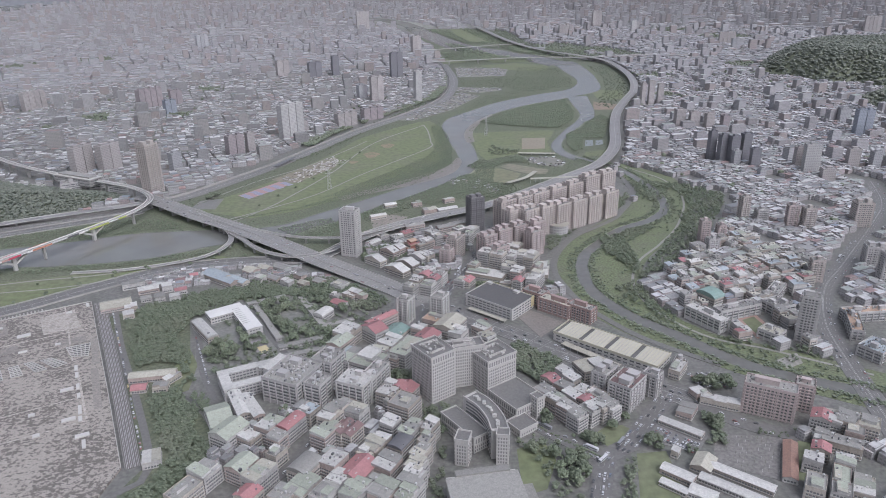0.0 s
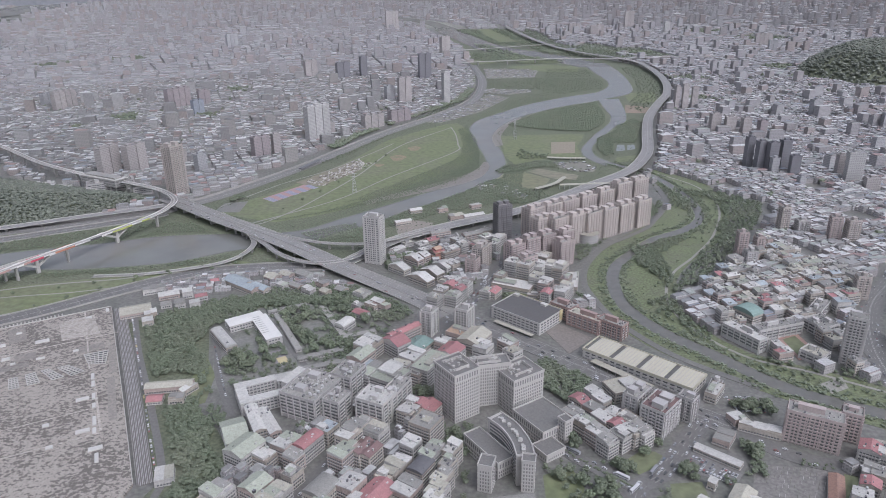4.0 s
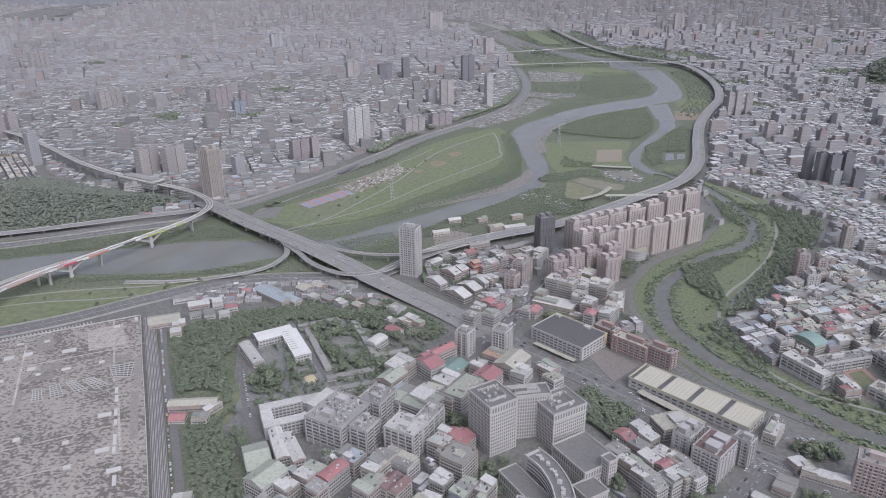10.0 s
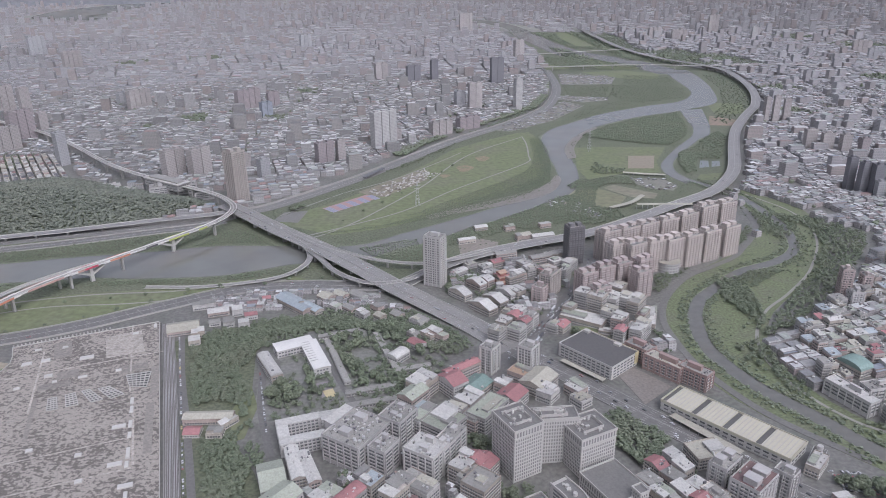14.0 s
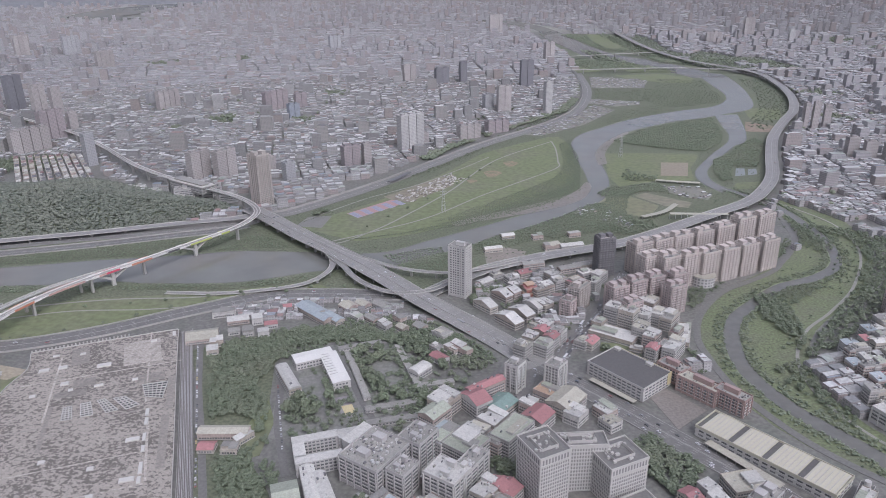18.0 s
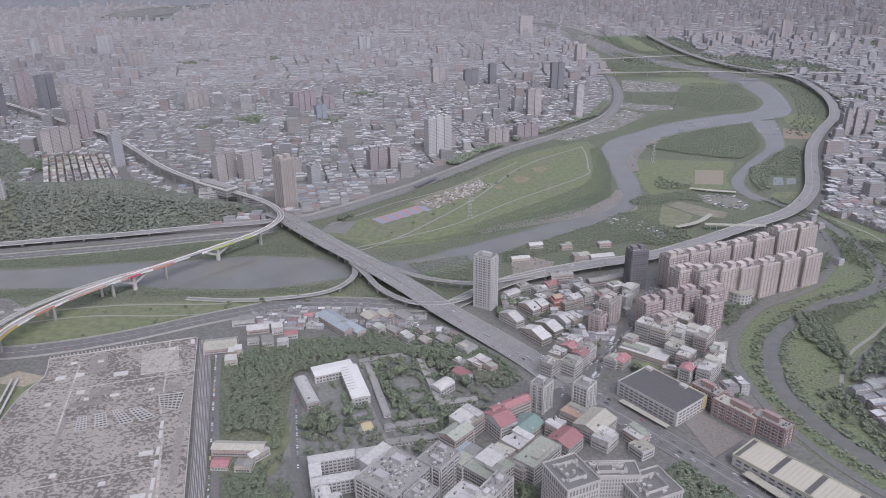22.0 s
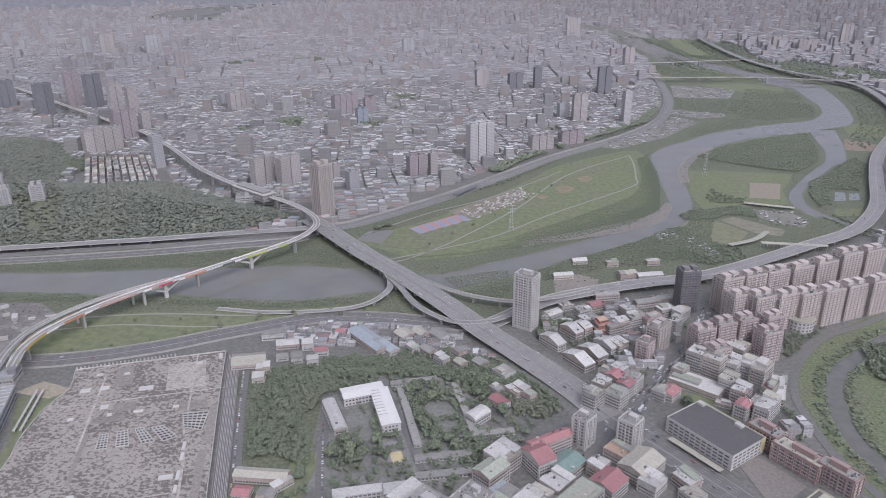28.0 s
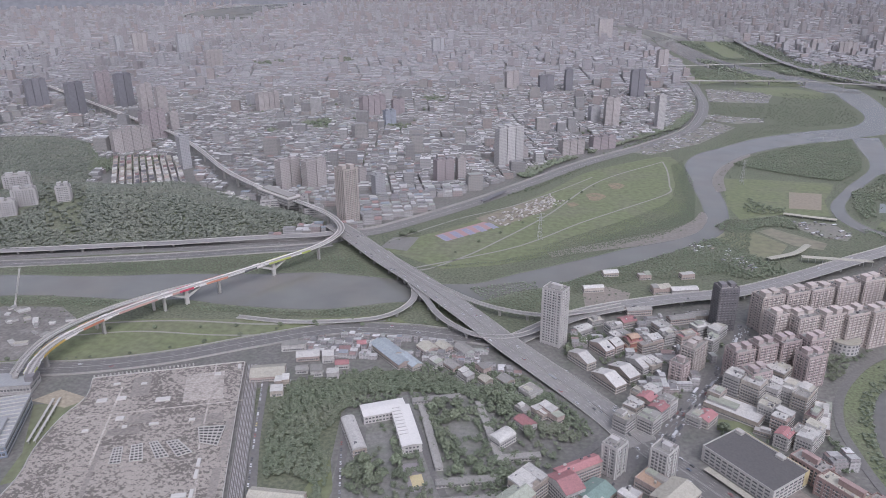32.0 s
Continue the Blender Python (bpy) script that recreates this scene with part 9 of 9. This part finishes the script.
traffic(main_line[6:], (-10.4, -7.4, -4.3, 4.3, 7.4, 10.4), 0.27, 14)
traffic(smooth([(*p, 0.5) for p in MID_STREET], 8), (-7, -4.2, -1.6, 1.6, 4.2, 7), 0.55, 8, 0, 0.1)
traffic(smooth([(*p, 0.5) for p in RIGHT_ROAD], 8), (-6, -2, 2, 6), 0.6, 8)
traffic(smooth([(*p, 0.5) for p in FRONT_STREET], 8), (-2.5, 2.5), 0.25, 12)
traffic(smooth([(*p, 0.46) for p in BOULEVARD], 8), (-4, 4), 0.6, 8)
traffic(smooth([(*p, 0.5) for p in EAST_STREET], 8), (-5, -1.8, 1.8, 5), 0.35, 11)
for k in range(12):
    t = k / 12
    car(round(-247 + 44 * t, 1), round(612 - 96 * t, 1), -65, 0.36, "cars parked on the campus lane")
# faded parking bays on the weathered lot
bm = bmesh.new()
for i in range(9):
    for j in range(11):
        if drive.random() < 0.75:
            x, y = 262 + 4.4 * j - 2.2 * i * 0.5, 389 + 5.4 * i - 0.2 * j
            m = Matrix.Translation((x, y, 0.31)) @ Matrix.Rotation(radians(66), 4, "Z")
            add_box(bm, -1.9, -.13, 0, 1.9, .13, drive.uniform(.02, .3), turn=m, slot=drive.choice((0, 1, 1)))
tagged(part("lot_bay_lines", bm, [MARK, SCRUB]), "faded bay lines and weeds on a weathered lot", "lot marks", "", "stuff")
for k in range(40):
    t = k / 40
    x, y = -378 + 152 * t, 700 - 290 * t
    if drive.random() < 0.8:
        car(round(x, 1), round(y, 1), -63, 0.2, "cars parked along the depot")
for v in (1.5, 7.0, 12.5):
    for k in range(14):
        if drive.random() < 0.85:
            u = 1 + 2.7 * k
            car(round(199 + .777 * u + .629 * v, 1), round(434 - .629 * u + .777 * v, 1), 51, 0.3, "cars in the car park")
for row in range(5):
    for k in range(6):
        if drive.random() < 0.85:
            car(round(262 + 4.4 * k + row, 1), round(530 - 5.4 * row, 1), drive.choice((20, 110)), 0.0, "cars stored in the creek-side yard")
traffic(bridge_line, (-12, -9, -5.2, 5.2, 9, 12), 0.22, 22, 0.06)
traffic(express_line[: len(express_line) // 2], (-5, 5), 0.12, 30, 0.06)
traffic(south_line, (-5, 5), 0.12, 30)
traffic(east_line, (-8.5, -5, 5, 8.5), 0.3, 16)
# the remaining cars, far off, as one mass
if MORE_CARS:
    bm = bmesh.new()
    for x, y, ang, z in MORE_CARS:
        for key, slot in (("body", 0), ("window_band", 1)):
            first, faces = len(bm.verts), len(bm.faces)
            bm.from_mesh(CAR[key])
            bm.verts.ensure_lookup_table(), bm.faces.ensure_lookup_table()
            m = pose(x, y, z, 0, 0, ang)
            for v in bm.verts[first:]:
                v.co = m @ v.co
            for f in bm.faces[faces:]:
                f.material_index = slot
    many = palette("many_car_paints", [(0.5, (0.55, 0.55, 0.55)), (0.22, (0.3, 0.31, 0.32)), (0.2, (0.08, 0.08, 0.09)), (0.08, (0.3, 0.1, 0.1))], rough=0.35, grain=0.03, spec=0.5)
    tagged(part("distant_cars", bm, [many, GLASS]), "many small cars on distant roads", "cars", "", "stuff")

# ---------------------------------------------------------------- quarters of many houses
rng = np.random.default_rng(7)
NEAR_EAST = [(290, 700), (300, 640), (330, 600), (420, 565), (440, 640), (470, 720), (520, 790), (480, 900), (420, 930), (345, 860)]
a = lots(rng, 240, 540, 560, 960, lambda x, y: open_land(x, y) & inside(NEAR_EAST, x, y), size=12.5, lane=4.5, block=110)
pick = random.Random(4)
for x, y, ang, w, d in a[:130]:
    house(round(x), round(y), round(math.degrees(ang)) - 10, round(min(w, 18)), round(d), round(pick.uniform(8, 15)), pick.choice(("pent", "pent", "pent", "flat", "gable")), pick.choice(("white", "white", "grey", "grey", "cream", "green", "red", "blue")), group="houses east of the creek", far_off=True)
    TAKEN.append((x, y, max(w, d) * 0.62))
west = lots(rng, -3600, 900, 700, 2600, lambda x, y: open_land(x, y) & (x < 60 - (y - 2600) * 0.02) & (np.hypot(x, y) < 2600))
NEAR_WALL = palette("city_house_walls", [(0.3, (0.30, 0.29, 0.275)), (0.25, (0.27, 0.25, 0.23)), (0.25, (0.34, 0.33, 0.315)), (0.2, (0.29, 0.245, 0.225))], island=False, windows=True)
NEAR_ROOF = palette("city_house_roofs", [(0.3, (0.43, 0.425, 0.41)), (0.26, (0.25, 0.245, 0.23)), (0.14, (0.2, 0.195, 0.19)), (0.12, (0.31, 0.33, 0.29)), (0.1, (0.29, 0.19, 0.17)), (0.08, (0.25, 0.28, 0.3))], grain=0.2, scale=0.5, island=False)
order = np.argsort(np.hypot(west[:, 0] + 60, west[:, 1] - 60))
build = random.Random(31)
for x, y, ang, w, d in west[order[:210]]:
    h = build.uniform(6.5, 12)
    top = thing("city_house", pose(x, y, 0, 0, 0, math.degrees(ang)), "low city house with tiled walls and a light sheet roof", "house", "houses behind the flood wall")
    part("wall", box(-w / 2, -d / 2, -0.5, w / 2, d / 2, h), NEAR_WALL, top)
    k0, k1 = build.uniform(0, .3), build.uniform(0, .25)
    lean = build.uniform(-0.9, 0.9)
    bm = box(-w / 2 + k0 * w, -d / 2 + .1, h, w / 2 - .1, d / 2 - k1 * d, h + build.uniform(1.4, 2.6), lean=lean)
    part("roof_shed", bm, NEAR_ROOF, top)
    bm = bmesh.new()
    ring(bm, w, d, h - .1, h + 0.8, 0.05, thick=0.25)
    part("parapet", bm, NEAR_WALL, top)
west = west[order[210:]]
house_field("low_rise_quarter_west", west, rng, "dense low-rise houses with pale sheet-metal roofs across the river", 5.5, 11, tall=0.012, tall_range=(24, 46), mats=[FAR_WALL, WEST_ROOF])
east = lots(rng, 250, 350, 2600, 2600, lambda x, y: open_land(x, y) & (x > 250) & (np.hypot(x, y) < 2600))
close = np.hypot(east[:, 0], east[:, 1]) < 1450
house_field("low_rise_quarter_east", east[close], rng, "dense low-rise houses east of the creek", 6, 11, tall=0.006, tall_range=(20, 32), mats=[PALE_FAR_WALL, FAR_ROOF])
house_field("apartment_quarter_east", east[~close], rng, "dense houses and apartment slabs east of the river", 6, 11, tall=0.028, tall_range=(20, 40), mats=[DISTANT_HAZED_WALL, FAR_ROOF])
far = lots(rng, -4600, 1200, 3700, 5000, lambda x, y: open_land(x, y) & (np.hypot(x, y) >= 2600) & (np.hypot(x - 20, y - 40) < SQUEEZE_FROM), size=19.0, lane=8.0, block=220.0)
house_field("far_city", far, rng, "far hazy city of low houses and apartment towers", 7, 14, shed=0.5, tall=0.04, tall_range=(24, 52), mats=[DISTANT_HAZED_WALL, DISTANT_HAZED_ROOF])


# farthest city: low houses and tower blocks that thin out, shrunk to the camera's view
rim = lots(rng, -6600, 2400, 5000, 8300, lambda x, y: open_land(x, y) & (np.hypot(x - 20, y - 40) > SQUEEZE_FROM) & (np.hypot(x - 20, y - 40) < 8200), size=32.0, lane=12.0, block=380.0)
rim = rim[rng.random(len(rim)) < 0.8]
house_field("far_rim_city", rim, rng, "far hazy roofs and tower blocks at the edge of the basin", 9, 22, shed=0.25, tall=0.16, tall_range=(28, 80), mats=[DISTANT_HAZED_WALL, DISTANT_HAZED_ROOF], beyond=True)
# small back buildings that fill the gaps between the named houses
def gaps(x, y, tight=0.8):
    no = np.zeros(len(x), bool)
    for cx, cy, r in TAKEN:
        no |= np.hypot(x - cx, y - cy) < r * tight + 2.0
    for line, reach in LINES:
        no |= near_line(np.asarray(line), x, y, reach + 1)
    return ~no


for nm, outline, low, high, sz in (("front", [(-185, 340), (-20, 340), (-2, 400), (-8, 470), (-40, 555), (-22, 620), (20, 640), (5, 560), (-30, 560), (-62, 520), (-130, 480), (-160, 430)], 6, 12, 8), ("middle", [(-75, 815), (-20, 760), (10, 720), (60, 820), (70, 925), (20, 960), (-40, 915), (-95, 865)], 5, 11, 9), ("bank", [(60, 740), (75, 800), (150, 800), (165, 760), (165, 700), (120, 712), (100, 745)], 6, 12, 9),
                                   ("north", [(-345, 785), (-385, 745), (-330, 740), (-200, 765), (-120, 765), (-130, 800), (-220, 808)], 3, 6, 6.5), ("right", [(325, 445), (380, 440), (420, 420), (400, 330), (330, 330), (320, 380)], 5, 11, 9), ("rows", [(112, 480), (150, 500), (175, 470), (160, 448), (135, 455)], 5, 10, 8)):
    a = lots(rng, min(p[0] for p in outline), min(p[1] for p in outline), max(p[0] for p in outline) + 60, max(p[1] for p in outline) + 60, lambda x, y: inside(outline, x, y) & gaps(x, y, {"north": 0.55, "front": 1.0, "right": 0.9, "middle": 1.1, "bank": 1.15}.get(nm, 0.75)), size=sz, lane=2.0, block=90)
    a[:, 2] += radians(61 - 18) if nm == "front" else 0
    if len(a):
        house_field("small_back_buildings_" + nm, a, rng, "small back buildings and lean-to roofs between houses", low, high, shed=0.8, mats=[PALE_FAR_WALL, WEST_ROOF])
